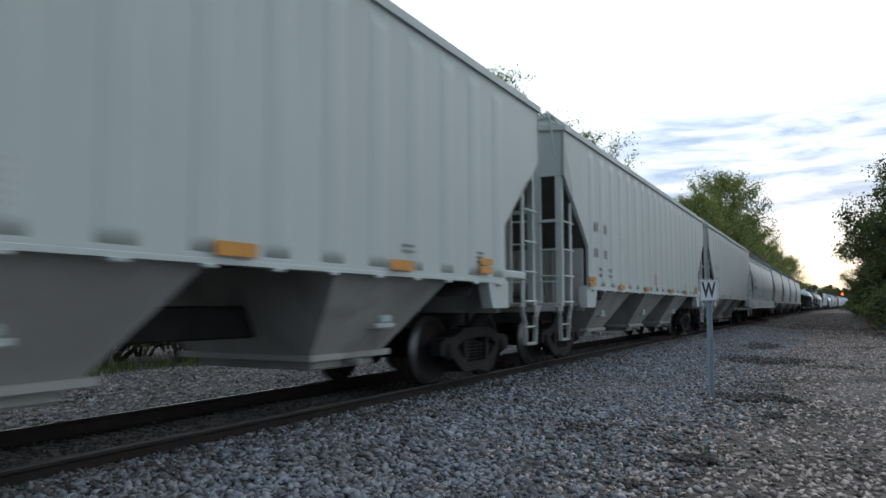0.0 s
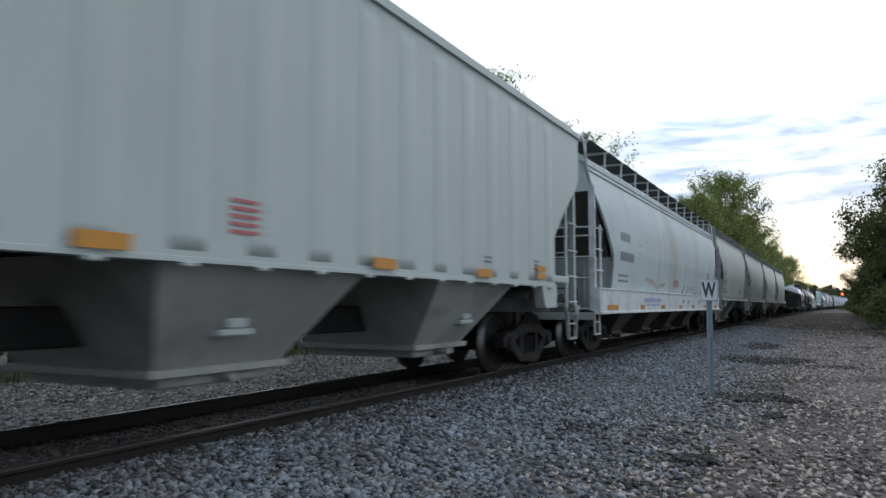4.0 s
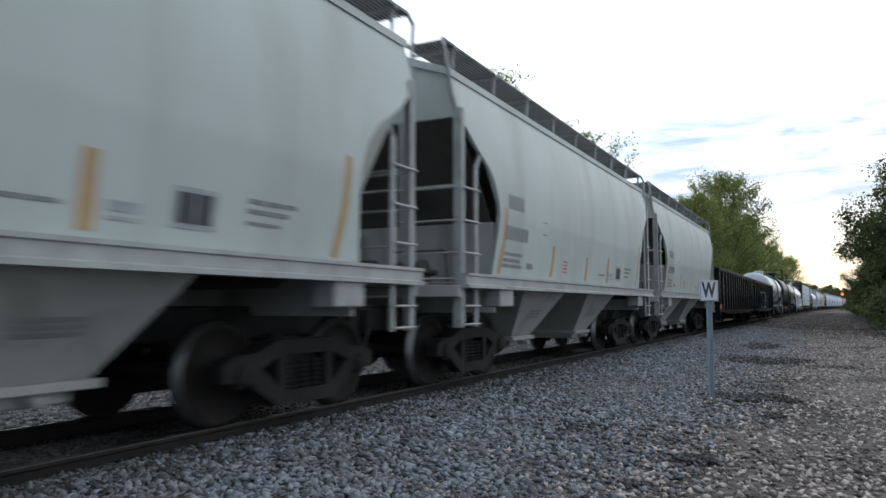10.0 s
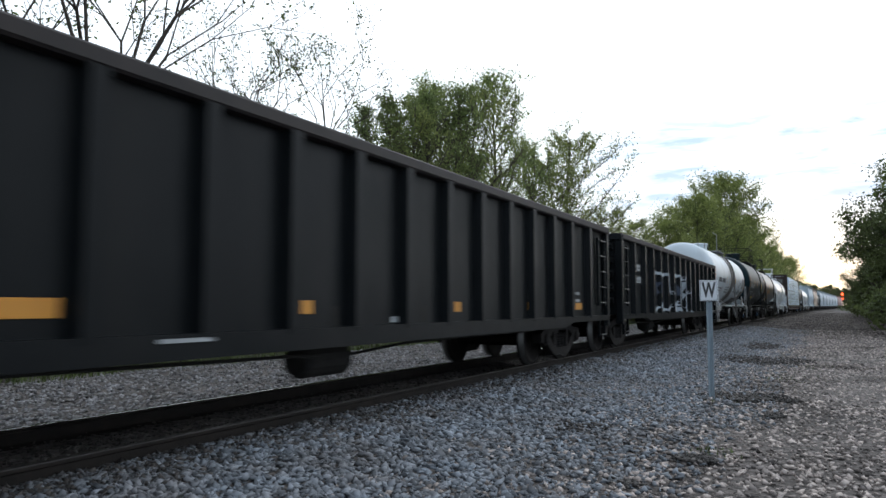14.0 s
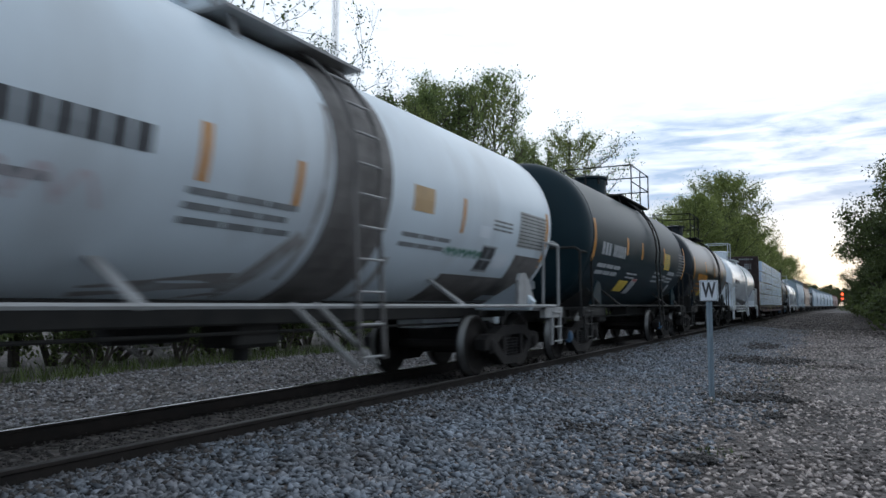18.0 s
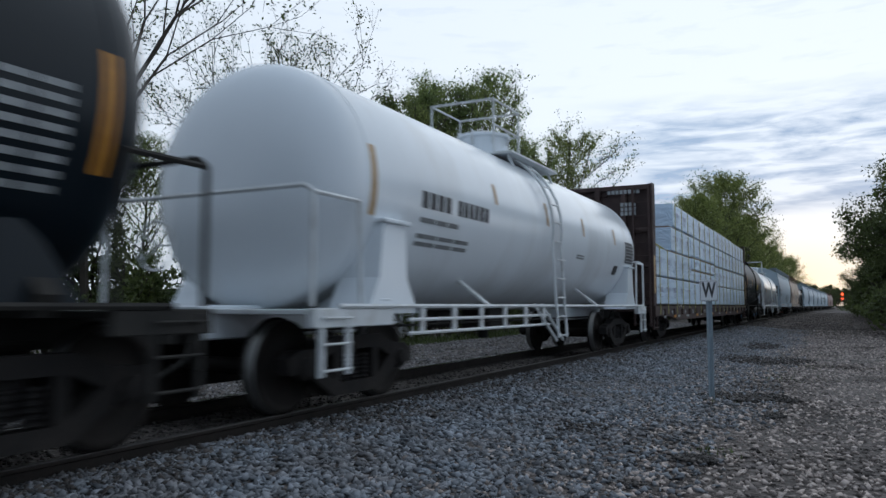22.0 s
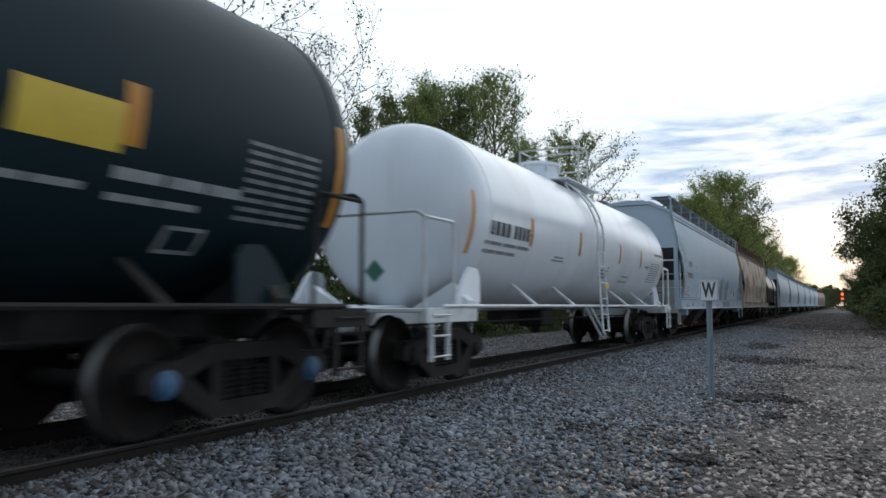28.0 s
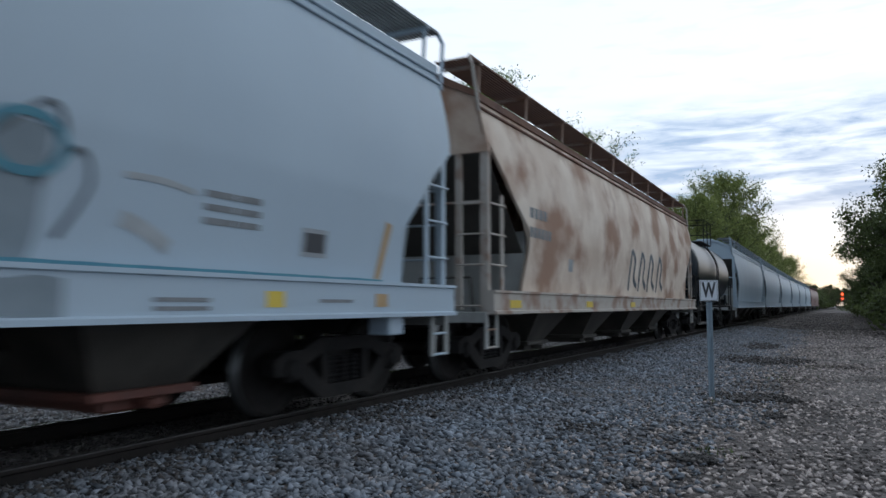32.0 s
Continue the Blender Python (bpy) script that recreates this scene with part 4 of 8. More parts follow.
        for i in range(n):
            y = -hb + 1.68 + (2 * hb - 3.36) * i / (n - 1)
            for s in (1, -1):
                m = Matrix.Translation((s * xr, y, 0)) @ (Matrix() if s > 0 else Matrix.Rotation(math.pi, 4, "Z"))
                if first is None:
                    first = part("rib", bm, paint, car)
                    first.matrix_local = m
                else:
                    again(first, car, m)
    if board:
        zb = ztop + board
        rb = None
        bm = bmesh.new()
        box(bm, -0.016, 0.016, -hb - 0.12, hb + 0.12, -0.018, 0.010)
        for s in (-1, 1):
            for i in range(strips):
                m = Matrix.Translation((s * (0.78 + 0.54 * i / (strips - 1)), 0, zb))
                if rb is None:
                    rb = part("running_board", bm, board_mat or trim, car, "open-grate steel running board")
                    rb.matrix_local = m0 = m
                else:
                    again(rb, rb, m0.inverted() @ m, "grate_strip")
        bm = bmesh.new()
        box(bm, 0.70, 1.35, -0.025, 0.025, zb - 0.05, zb - 0.019)
        rod(bm, (xe * 0.97, 0, ze), (1.30, 0, zb - 0.03), 0.024, 6)
        br = None
        for i in range(board_posts):
            y = -hb + 0.2 + (2 * hb - 0.4) * i / (board_posts - 1)
            for s in (1, -1):
                m = Matrix.Translation((0, y, 0)) @ (Matrix() if s > 0 else Matrix.Rotation(math.pi, 4, "Z"))
                if br is None:
                    br = part("board_bracket", bm, trim, car)
                    br.matrix_local = m
                else:
                    again(br, car, m)
        for e in (-1, 1):
            bm = bmesh.new()
            pipe(bm, [(1.28, e * (hb - 0.3), zb + 0.03), (1.30, e * (hb + 0.12), zb + 0.02), (1.36, e * (hb + 0.16), zb - 0.12), (1.40, e * (hb + 0.02), zb - 0.75)], 0.025, 6)
            part("roof_grab", bm, trim, car)
    for e in (-1, 1):
        truck(car, e * (L / 2 - truck_in), blue)
    couplers(car, L)
    return car


def reflectors(car, spots, x, mat, label="orange reflective marker"):
    """Small reflective sheets on the side: (y, z, w, h)."""
    for y, z, w, h in spots:
        bm = bmesh.new()
        xx = x(z + h / 2) if callable(x) else x
        bbox(bm, xx + 0.002, xx + 0.008, y, y + w, z, z + h, 0.002)
        part("reflector", bm, mat, car, label)


# ---- tank cars ----
def tank(name, label, L, r, zc, half, paint, trim, group="", dome=0.0, dome_y=0.0, bands=(), rail_z=1.05, platform=True, truck_in=1.9, blue=(), head=0.55, housing=True, end_rail=None, plat=(-1.1, 1.1), ladder_y=0.0, dome_h=0.33, dome_r=0.36, rail_w=0.95, rail_h=0.88, cage=True, rails=None, off=0.0, saddle=None, brackets=(3.6, 8.6), full_sill=False, tall_saddle=False, braces=False, safety=None, lad_mat=None):
    car = thing(name, label, "tank car", group)
    bm = bmesh.new()
    arc = [(max(0.0, math.cos(i / 14 * math.pi / 2)) ** 0.72 * head, max(0.015, math.sin(i / 14 * math.pi / 2) ** 0.72)) for i in range(15)]
    seam = [(0.05, 1.0), (0.045, 1.005), (0.02, 1.005), (0.015, 1.0)]
    prof = [(off - half - d, r * q) for d, q in arc] + [(off - half + d, r * q) for d, q in reversed(seam)]
    prof += [(off + half - d, r * q) for d, q in seam] + [(off + half + d, r * q) for d, q in reversed(arc)]
    revolve(bm, prof, "y", (0, 0, zc), 56)
    for f in bm.faces:
        f.smooth = True
    shell = smooth(part("tank_shell", bm, paint, car), 40)
    for y, w, mt in bands:
        bm = bmesh.new()
        revolve(bm, [(-w / 2, r + 0.001), (-w / 2, r + 0.012), (w / 2, r + 0.012), (w / 2, r + 0.001)], "y", (0, y, zc), 56)
        part("band", bm, mt, shell)
    zt = zc + r
    bm = bmesh.new()
    dr, dh = dome_r, dome_h
    revolve(bm, [(-0.3, dr), (dh - 0.11, dr), (dh - 0.08, dr + 0.05), (dh - 0.03, dr + 0.05), (dh, dr - 0.04), (dh + 0.02, 0.05)], "z", (0, dome_y, zt), 24)
    mw = part("manway", bm, paint if housing else trim, car)
    bm = bmesh.new()
    rod(bm, (dr + 0.03, 0, zt + dh - 0.24), (dr + 0.03, 0, zt + dh + 0.02), 0.025, 6)
    b0 = None
    for i in range(8):
        m = Matrix.Translation((0, dome_y, 0)) @ Matrix.Rotation(i * math.pi / 4, 4, "Z")
        if b0 is None:
            b0 = part("bolt", bm, trim, mw)
            b0.matrix_local = m
        else:
            again(b0, mw, m)
    if platform:
        p0, p1 = dome_y + plat[0], dome_y + plat[1]
        r0, r1 = (dome_y + rails[0], dome_y + rails[1]) if rails else (p1 - 2.16, p1 - 0.02)
        for s in (-1, 1):
            bm = bmesh.new()
            bbox(bm, *sorted((s * (dr + 0.09), s * 0.95)), p0, p1, zt - 0.12, zt - 0.08, 0.005)
            pl = part("dome_platform", bm, trim, car)
            bm = bmesh.new()
            rod(bm, (s * 0.8, 0, zt - 0.1), (s * 0.9, 0, zc + math.sqrt(max(0, r * r - 0.81)) - 0.02), 0.025, 6)
            st = part("strut", bm, trim, pl)
            st.matrix_local = Matrix.Translation((0, p0 + 0.2, 0))
            again(st, pl, Matrix.Translation((0, p1 - 0.2, 0)))
            if not cage and s < 0:
                continue
            bm = bmesh.new()
            rod(bm, (s * rail_w, 0, zt - 0.1), (s * rail_w, 0, zt + rail_h), 0.02, 6)
            po = part("post", bm, trim, pl)
            po.matrix_local = Matrix.Translation((0, r1, 0))
            for y in ((r0 + r1) / 2, r0) if cage and r1 - r0 > 1.5 else (r0,) if cage else ():
                again(po, pl, Matrix.Translation((0, y, 0)))
            bm = bmesh.new()
            rod(bm, (s * rail_w, r0, 0), (s * rail_w, r1, 0), 0.018, 6)
            ra = part("rail", bm, trim, pl)
            ra.matrix_local = Matrix.Translation((0, 0, zt + rail_h))
            if cage:
                again(ra, pl, Matrix.Translation((0, 0, zt + rail_h * 0.48)))
        if cage:
            bm = bmesh.new()
            rod(bm, (-rail_w, 0, zt + rail_h), (rail_w, 0, zt + rail_h), 0.02, 6)
            ra = part("end_rail", bm, trim, pl)
            ra.matrix_local = Matrix.Translation((0, r1, 0))
            again(ra, pl, Matrix.Translation((0, r0, 0)))
            again(ra, pl, Matrix.Translation((0, r1, -rail_h * 0.52)))
    # side ladder following the shell, both sides
    for s in (-1, 1):
        bm = bmesh.new()
        for dy in (-0.22, 0.22):
            pts = []
            for i in range(8):
                a = radians(-10 + 72 * i / 7)
                pts.append((s * (r + 0.09) * math.cos(a), ladder_y + dy, zc + (r + 0.09) * math.sin(a)))
            pts = [(s * (r + 0.16), ladder_y + dy, 0.52), (s * (r + 0.12), ladder_y + dy, 1.1)] + pts
            pipe(bm, pts, 0.024, 6)
        lad = part("ladder", bm, lad_mat or trim, car)
        bm = bmesh.new()
        rod(bm, (0, -0.22, 0), (0, 0.22, 0), 0.014, 6)
        rung = None
        zz = 0.55
        while zz < zt - 0.25:
            h = (zz - zc) / (r + 0.09)
            x = s * ((r + 0.09) * math.sqrt(max(0.05, 1 - h * h)) if zz > zc - 0.25 else r + 0.14)
            m = Matrix.Translation((x, ladder_y, zz))
            if rung is None:
                rung = part("rung", bm, trim, lad)
                rung.matrix_local = m
            else:
                again(rung, lad, m)
            zz += 0.32
    # underframe: stub sills, saddles, end platforms, side handrails
    for e in (-1, 1):
        bm = bmesh.new()
        bbox(bm, -0.22, 0.22, *sorted((e * (L / 2 - 0.5), e * (L / 2 - 3.4))), 0.72, 1.06, 0.02)
        ye = e * (L / 2 - truck_in)
        plate(bm, [(-1.35, 0.98), (1.35, 0.98), (1.42, 1.12), (1.15, zc - 0.72 * r), (0.5, zc - r + 0.02), (-0.5, zc - r + 0.02), (-1.15, zc - 0.72 * r), (-1.42, 1.12)], "y", *sorted((ye - 0.08, ye + 0.08)))
        part("stub_sill", bm, "under" if trim == "under" else paint, car)
        bm = bmesh.new()
        y0, y1 = sorted((e * (L / 2 - 0.62), e * (L / 2 - 1.5)))
        bbox(bm, -1.45, 1.45, y0, y1, rail_z - 0.08, rail_z - 0.03, 0.008)
        for sx in (-1, 1):
            bbox(bm, *sorted((sx * 1.36, sx * 1.46)), y0, y1 + (0.5 if e < 0 else 0), rail_z - 0.2, rail_z - 0.02, 0.01)
        part("end_platform", bm, trim, car)
        for sx in (-1, 1):
            ladder(car, sx * 1.44, e * (L / 2 - 0.95), 0.40, rail_z - 0.05, 0.42, 3, trim)
        bm = bmesh.new()
        yr = e * (L / 2 - 0.66)
        pipe(bm, [(-1.4, yr, rail_z), (-1.4, yr, rail_z + 1.05), (-1.3, yr, rail_z + 1.12), (1.3, yr, rail_z + 1.12), (1.4, yr, rail_z + 1.05), (1.4, yr, rail_z)], 0.026, 6)
        pipe(bm, [(1.4, yr, rail_z + 1.05), (1.4, e * (L / 2 - 1.4), rail_z + 1.05), (1.4, e * (L / 2 - 1.45), rail_z)], 0.024, 6)
        part("end_railing", bm, end_rail or trim, car)
        for sx in (-1, 1):
            bm = bmesh.new()
            if tall_saddle:
                ring = [(1.55, rail_z - 0.08), (2.6, rail_z - 0.08), (2.34, rail_z + 0.3), (2.30, 1.93), (1.86, 1.93), (1.78, rail_z + 0.3)]
                plate(bm, [(e * (L / 2 - y), z) for y, z in ring], "x", *sorted((sx * 0.9, sx * 1.41)))
                bbox(bm, *sorted((sx * 1.1, sx * 1.46)), *sorted((e * (L / 2 - 1.82), e * (L / 2 - 2.34))), 1.93, 1.98, 0.012)
            else:
                ring = [(1.6, rail_z), (2.36, rail_z), (2.36, rail_z + 0.40), (2.28, rail_z + 0.50), (2.05, rail_z + 0.52), (1.9, rail_z + 0.40)]
                plate(bm, [(e * (L / 2 - y), z) for y, z in ring], "x", *sorted((sx * 1.28, sx * 1.33)))
            part("saddle_plate", bm, saddle or paint, car)
    for s in (-1, 1):
        bm = bmesh.new()
        rod(bm, (s * 1.46, -L / 2 + 1.0, rail_z), (s * 1.46, L / 2 - 1.0, rail_z), 0.026, 6)
        part("handrail", bm, trim, car)
        for f in brackets:
            bm = bmesh.new()
            zb = rail_z + 0.34
            xb = math.sqrt(max(0.01, r * r - (zb - zc) ** 2)) - 0.02
            yb = f - L / 2
            loft(bm, [[(s * 1.48, yb - 0.05, rail_z - 0.01), (s * 1.48, yb + 0.05, rail_z - 0.01), (s * 1.45, yb + 0.05, rail_z - 0.03), (s * 1.45, yb - 0.05, rail_z - 0.03)],
                      [(s * (xb + 0.03), yb - 0.05, zb + 0.02), (s * (xb + 0.03), yb + 0.05, zb + 0.02), (s * xb, yb + 0.05, zb), (s * xb, yb - 0.05, zb)]])
            part("handrail_bracket", bm, trim, car)
        if braces:
            bm = bmesh.new()
            for dy in (-0.22, 0.12):
                rod(bm, (s * 1.5, ladder_y + dy, 0.47), (s * 1.46, ladder_y + dy - 0.95, rail_z + 0.02), 0.026, 6)
            part("ladder_brace", bm, trim, car)
        if safety:
            bm = bmesh.new()
            rod(bm, (s * 1.46, safety[0] - L / 2, 0), (s * 1.46, safety[1] - L / 2, 0), 0.022, 6)
            sr = part("safety_rail", bm, trim, car)
            sr.matrix_local = Matrix.Translation((0, 0, 0.75))
            again(sr, car, Matrix.Translation((0, 0, 0.90)))
            bm = bmesh.new()
            bbox(bm, *sorted((s * 1.44, s * 1.48)), -0.045, 0.045, 0.74, rail_z, 0.006)
            po = None
            for k in range(6):
                m = Matrix.Translation((0, safety[0] - L / 2 + 0.3 + (safety[1] - safety[0] - 0.6) * k / 5, 0))
                if po is None:
                    po = part("safety_post", bm, trim, car)
                    po.matrix_local = m
                else:
                    again(po, car, m)
    if full_sill:
        bm = bmesh.new()
        bbox(bm, -0.42, 0.42, -L / 2 + 0.7, L / 2 - 0.7, 0.86, 1.16, 0.02)
        part("centre_sill", bm, "under", car)
    brake_wheel(car, -0.9, -L / 2 + 0.9, 1.7, trim)
    bm = bmesh.new()
    bbox(bm, -0.28, 0.28, -0.35, 0.35, 0.62, zc - r + 0.05, 0.04)
    rod(bm, (0, 0, 0.48), (0, 0, 0.66), 0.1, 10)
    part("bottom_outlet", bm, "under", car)
    bm = bmesh.new()
    rod(bm, (0.3, -L / 2 + 1.2, 0.78), (0.3, L / 2 - 1.2, 0.78), 0.02, 6)
    rod(bm, (-0.35, -1.4, 0.85), (-0.35, -0.5, 0.85), 0.17, 12)
    part("brake_gear", bm, "under", car)
    for e in (-1, 1):
        truck(car, e * (L / 2 - truck_in), blue)
    couplers(car, L)
    return car


def on_shell(r, zc):
    return lambda z: math.sqrt(max(0.01, r * r - (z - zc) ** 2))


# ---- gondolas ----
def rib_ys(n):
    """Where the side posts of a gondola stand."""
    inner = [-5.3 + 10.6 * i / (n - 3) for i in range(n - 2)]
    return [-6.43] + inner + [6.43]


def gondola(name, label, L, ztop, zbot, n_ribs, half_w=1.58, group=""):
    car = thing(name, label, "gondola car", group)
    hb = L / 2 - 0.58
    for s in (-1, 1):
        bm = bmesh.new()
        bbox(bm, *sorted((s * (half_w - 0.10), s * (half_w - 0.16))), -hb, hb, zbot + 0.1, ztop - 0.05, 0.005)
        part("side_sheet", bm, "gon_black", car)
        bm = bmesh.new()
        bbox(bm, *sorted((s * (half_w + 0.02), s * (half_w - 0.20))), -hb - 0.02, hb + 0.02, ztop - 0.13, ztop, 0.02)
        part("top_chord", bm, "gon_chord", car)
        bm = bmesh.new()
        y1 = hb - 2.9
        plate(bm, [(-hb, zbot + 0.06), (-y1 - 0.5, zbot + 0.06), (-y1, zbot - 0.02), (y1, zbot - 0.02), (y1 + 0.5, zbot + 0.06), (hb, zbot + 0.06), (hb, zbot + 0.16), (-hb, zbot + 0.16)], "x", *sorted((s * half_w, s * (half_w - 0.13))))
        part("side_sill", bm, "gon_black", car)
    bm = bmesh.new()
    plate(bm, [(0, -0.10), (0.12, -0.07), (0.12, 0.07), (0, 0.10)], "z", zbot + 0.12, ztop - 0.12)
    first = None
    for y in rib_ys(n_ribs):
        for s in (1, -1):
            m = Matrix.Translation((s * (half_w - 0.11), y, 0)) @ (Matrix() if s > 0 else Matrix.Rotation(math.pi, 4, "Z"))
            if first is None:
                first = part("rib", bm, "gon_black", car)
                first.matrix_local = m
            else:
                again(first, car, m)
    for e in (-1, 1):
        bm = bmesh.new()
        bbox(bm, -half_w + 0.12, half_w - 0.12, *sorted((e * (hb - 0.06), e * hb)), zbot + 0.15, ztop - 0.05, 0.01)
        bbox(bm, -half_w, half_w, *sorted((e * (hb - 0.1), e * (hb + 0.08))), ztop - 0.16, ztop, 0.02)
        part("end_wall", bm, "gon_black", car)
        bm = bmesh.new()
        plate(bm, [(0.0, -0.09), (0.09, -0.04), (0.09, 0.04), (0.0, 0.09)] if e > 0 else [(0.0, -0.09), (-0.09, -0.04), (-0.09, 0.04), (0.0, 0.09)], "x", -half_w + 0.2, half_w - 0.2)
        c = None
        for i in range(5):
            m = Matrix.Translation((0, e * (hb - 0.002), zbot + 0.45 + i * (ztop - zbot - 0.75) / 4))
            if c is None:
                c = part("corrugation", bm, "gon_black", car)
                c.matrix_local = m
            else:
                again(c, car, m)
        for sx in (-1, 1):
            bm = bmesh.new()
            bbox(bm, *sorted((sx * half_w, sx * (half_w - 0.16))), *sorted((e * (hb + 0.03), e * (hb - 0.14))), zbot - 0.05, ztop - 0.08, 0.015)
            part("corner_post", bm, "gon_black", car)
        for sx in (-1, 1):
            ladder(car, sx * (half_w - 0.06), e * (hb - 0.42), zbot + 0.35, ztop - 0.25, 0.46, 5, "gon_black")
            ladder(car, sx * (half_w - 0.06), e * (hb - 0.42), 0.42, zbot + 0.14, 0.40, 2, "gon_black", stile=0.04)
    bm = bmesh.new()
    box(bm, -half_w + 0.14, half_w - 0.14, -hb + 0.05, hb - 0.05, zbot + 0.36, zbot + 0.42)
    part("floor", bm, "rust", car)
    bm = bmesh.new()
    bbox(bm, -0.25, 0.25, -L / 2 + 0.5, L / 2 - 0.5, 0.72, zbot + 0.34, 0.02)
    for i in range(9):
        y = -hb + 1 + (2 * hb - 2) * i / 8
        box(bm, -half_w + 0.1, half_w - 0.1, y - 0.06, y + 0.06, zbot + 0.16, zbot + 0.35)
    part("centre_sill", bm, "under", car)
    bm = bmesh.new()
    revolve(bm, [(-0.45, 0.05), (-0.42, 0.15), (-0.36, 0.19), (0.36, 0.19), (0.42, 0.15), (0.45, 0.05)], "y", (0.55, -0.7, 0.47), 16)
    bbox(bm, 0.45, 0.65, -0.95, -0.88, 0.5, zbot + 0.3, 0.01)
    bbox(bm, 0.45, 0.65, -0.52, -0.45, 0.5, zbot + 0.3, 0.01)
    part("air_reservoir", bm, "under", car)
    bm = bmesh.new()
    pipe(bm, [(0.9, -hb + 2.8, 0.62), (0.9, -1.5, 0.56), (0.7, -0.9, 0.5)], 0.018, 6)
    pipe(bm, [(0.7, -0.4, 0.5), (0.9, 0.6, 0.6), (0.9, hb - 2.6, 0.62)], 0.018, 6)
    part("brake_rod", bm, "under", car)
    brake_wheel(car, -0.7, -hb - 0.12, 1.9, "gon_black")
    for e in (-1, 1):
        truck(car, e * (L / 2 - 2.15))
    couplers(car, L)
    return car


# ---- centre-beam flat car and its load ----
def centre_beam(name, label, L, zdeck, zbulk):
    car = thing(name, label, "flat car")
    hb = L / 2 - 0.42
    bm = bmesh.new()
    bbox(bm, -1.4, 1.4, -hb, hb, zdeck - 0.16, zdeck - 0.02, 0.01)
    part("deck", bm, "beam_brown", car)
    for s in (-1, 1):
        bm = bmesh.new()
        y1 = hb - 3.2
        plate(bm, [(-hb, zdeck - 0.28), (-y1 - 1.2, zdeck - 0.28), (-y1, zdeck - 0.42), (y1, zdeck - 0.42), (y1 + 1.2, zdeck - 0.28), (hb, zdeck - 0.28), (hb, zdeck), (-hb, zdeck)], "x", *sorted((s * 1.50, s * 1.38)))
        part("side_sill", bm, "beam_brown", car)
        bm = bmesh.new()
        bbox(bm, -0.045, 0.045, -0.1, 0.1, -0.09, 0.09, 0.012)
        w = None
        for i in range(17):
            m = Matrix.Translation((s * 1.52, -hb + 1.2 + (2 * hb - 2.4) * i / 16, zdeck - 0.17))
            if w is None:
                w = part("strap_winch", bm, "beam_brown", car)
                w.matrix_local = m
            else:
                again(w, car, m)
    for e in (-1, 1):
        bm = bmesh.new()
        y = e * (hb - 0.05)
        bbox(bm, -1.42, 1.42, *sorted((y, y - e * 0.04)), zdeck, zbulk, 0.005)
        part("bulkhead", bm, "beam_brown", car)
        bm = bmesh.new()
        for x in (-1.44, -0.72, 0.0, 0.72, 1.44):
            bbox(bm, x - 0.07, x + 0.07, *sorted((y, y + e * 0.22)), zdeck, zbulk - 0.02, 0.012)
        for z in (zdeck + 0.02, zdeck + 1.05, zdeck + 2.0, zbulk - 0.14):
            bbox(bm, -1.5, 1.5, *sorted((y, y + e * 0.17)), z, z + 0.12, 0.012)
        part("bulkhead_frame", bm, "beam_brown", car)
        for sx in (-1, 1):
            bm = bmesh.new()
            bbox(bm, *sorted((sx * 1.46, sx * 1.505)), *sorted((y + e * 0.24, y - e * 0.12)), zdeck, zbulk, 0.01)
            part("side_plate", bm, "beam_brown", car)
        reflectors(car, [(min(y + e * 0.2, y - e * 0.02), zdeck + 0.35, 0.2, 1.0)], 1.505, "tan", "faded orange reflective strip")
        ladder(car, 1.2, e * (hb + 0.2), 0.5, zbulk - 0.1, 0.42, 11, "beam_brown", along="x")
        for sx in (-1, 1):
            ladder(car, sx * 1.42, e * (hb - 0.3), 0.4, zdeck - 0.2, 0.42, 2, "beam_brown")
    bm = bmesh.new()
    for i in range(12):
        y = -hb + 1 + (2 * hb - 2) * i / 11
        bbox(bm, -0.05, 0.05, y - 0.12, y + 0.12, zdeck, zbulk - 0.2, 0.01)
    bbox(bm, -0.25, 0.25, -hb, hb, zbulk - 0.3, zbulk - 0.12, 0.02)
    part("centre_beam", bm, "beam_brown", car)
    bm = bmesh.new()
    bbox(bm, -0.3, 0.3, -L / 2 + 0.5, L / 2 - 0.5, 0.66, zdeck - 0.16, 0.02)
    part("centre_sill", bm, "under", car)
    for e in (-1, 1):
        truck(car, e * (L / 2 - 3.4))
    couplers(car, L)
    return car


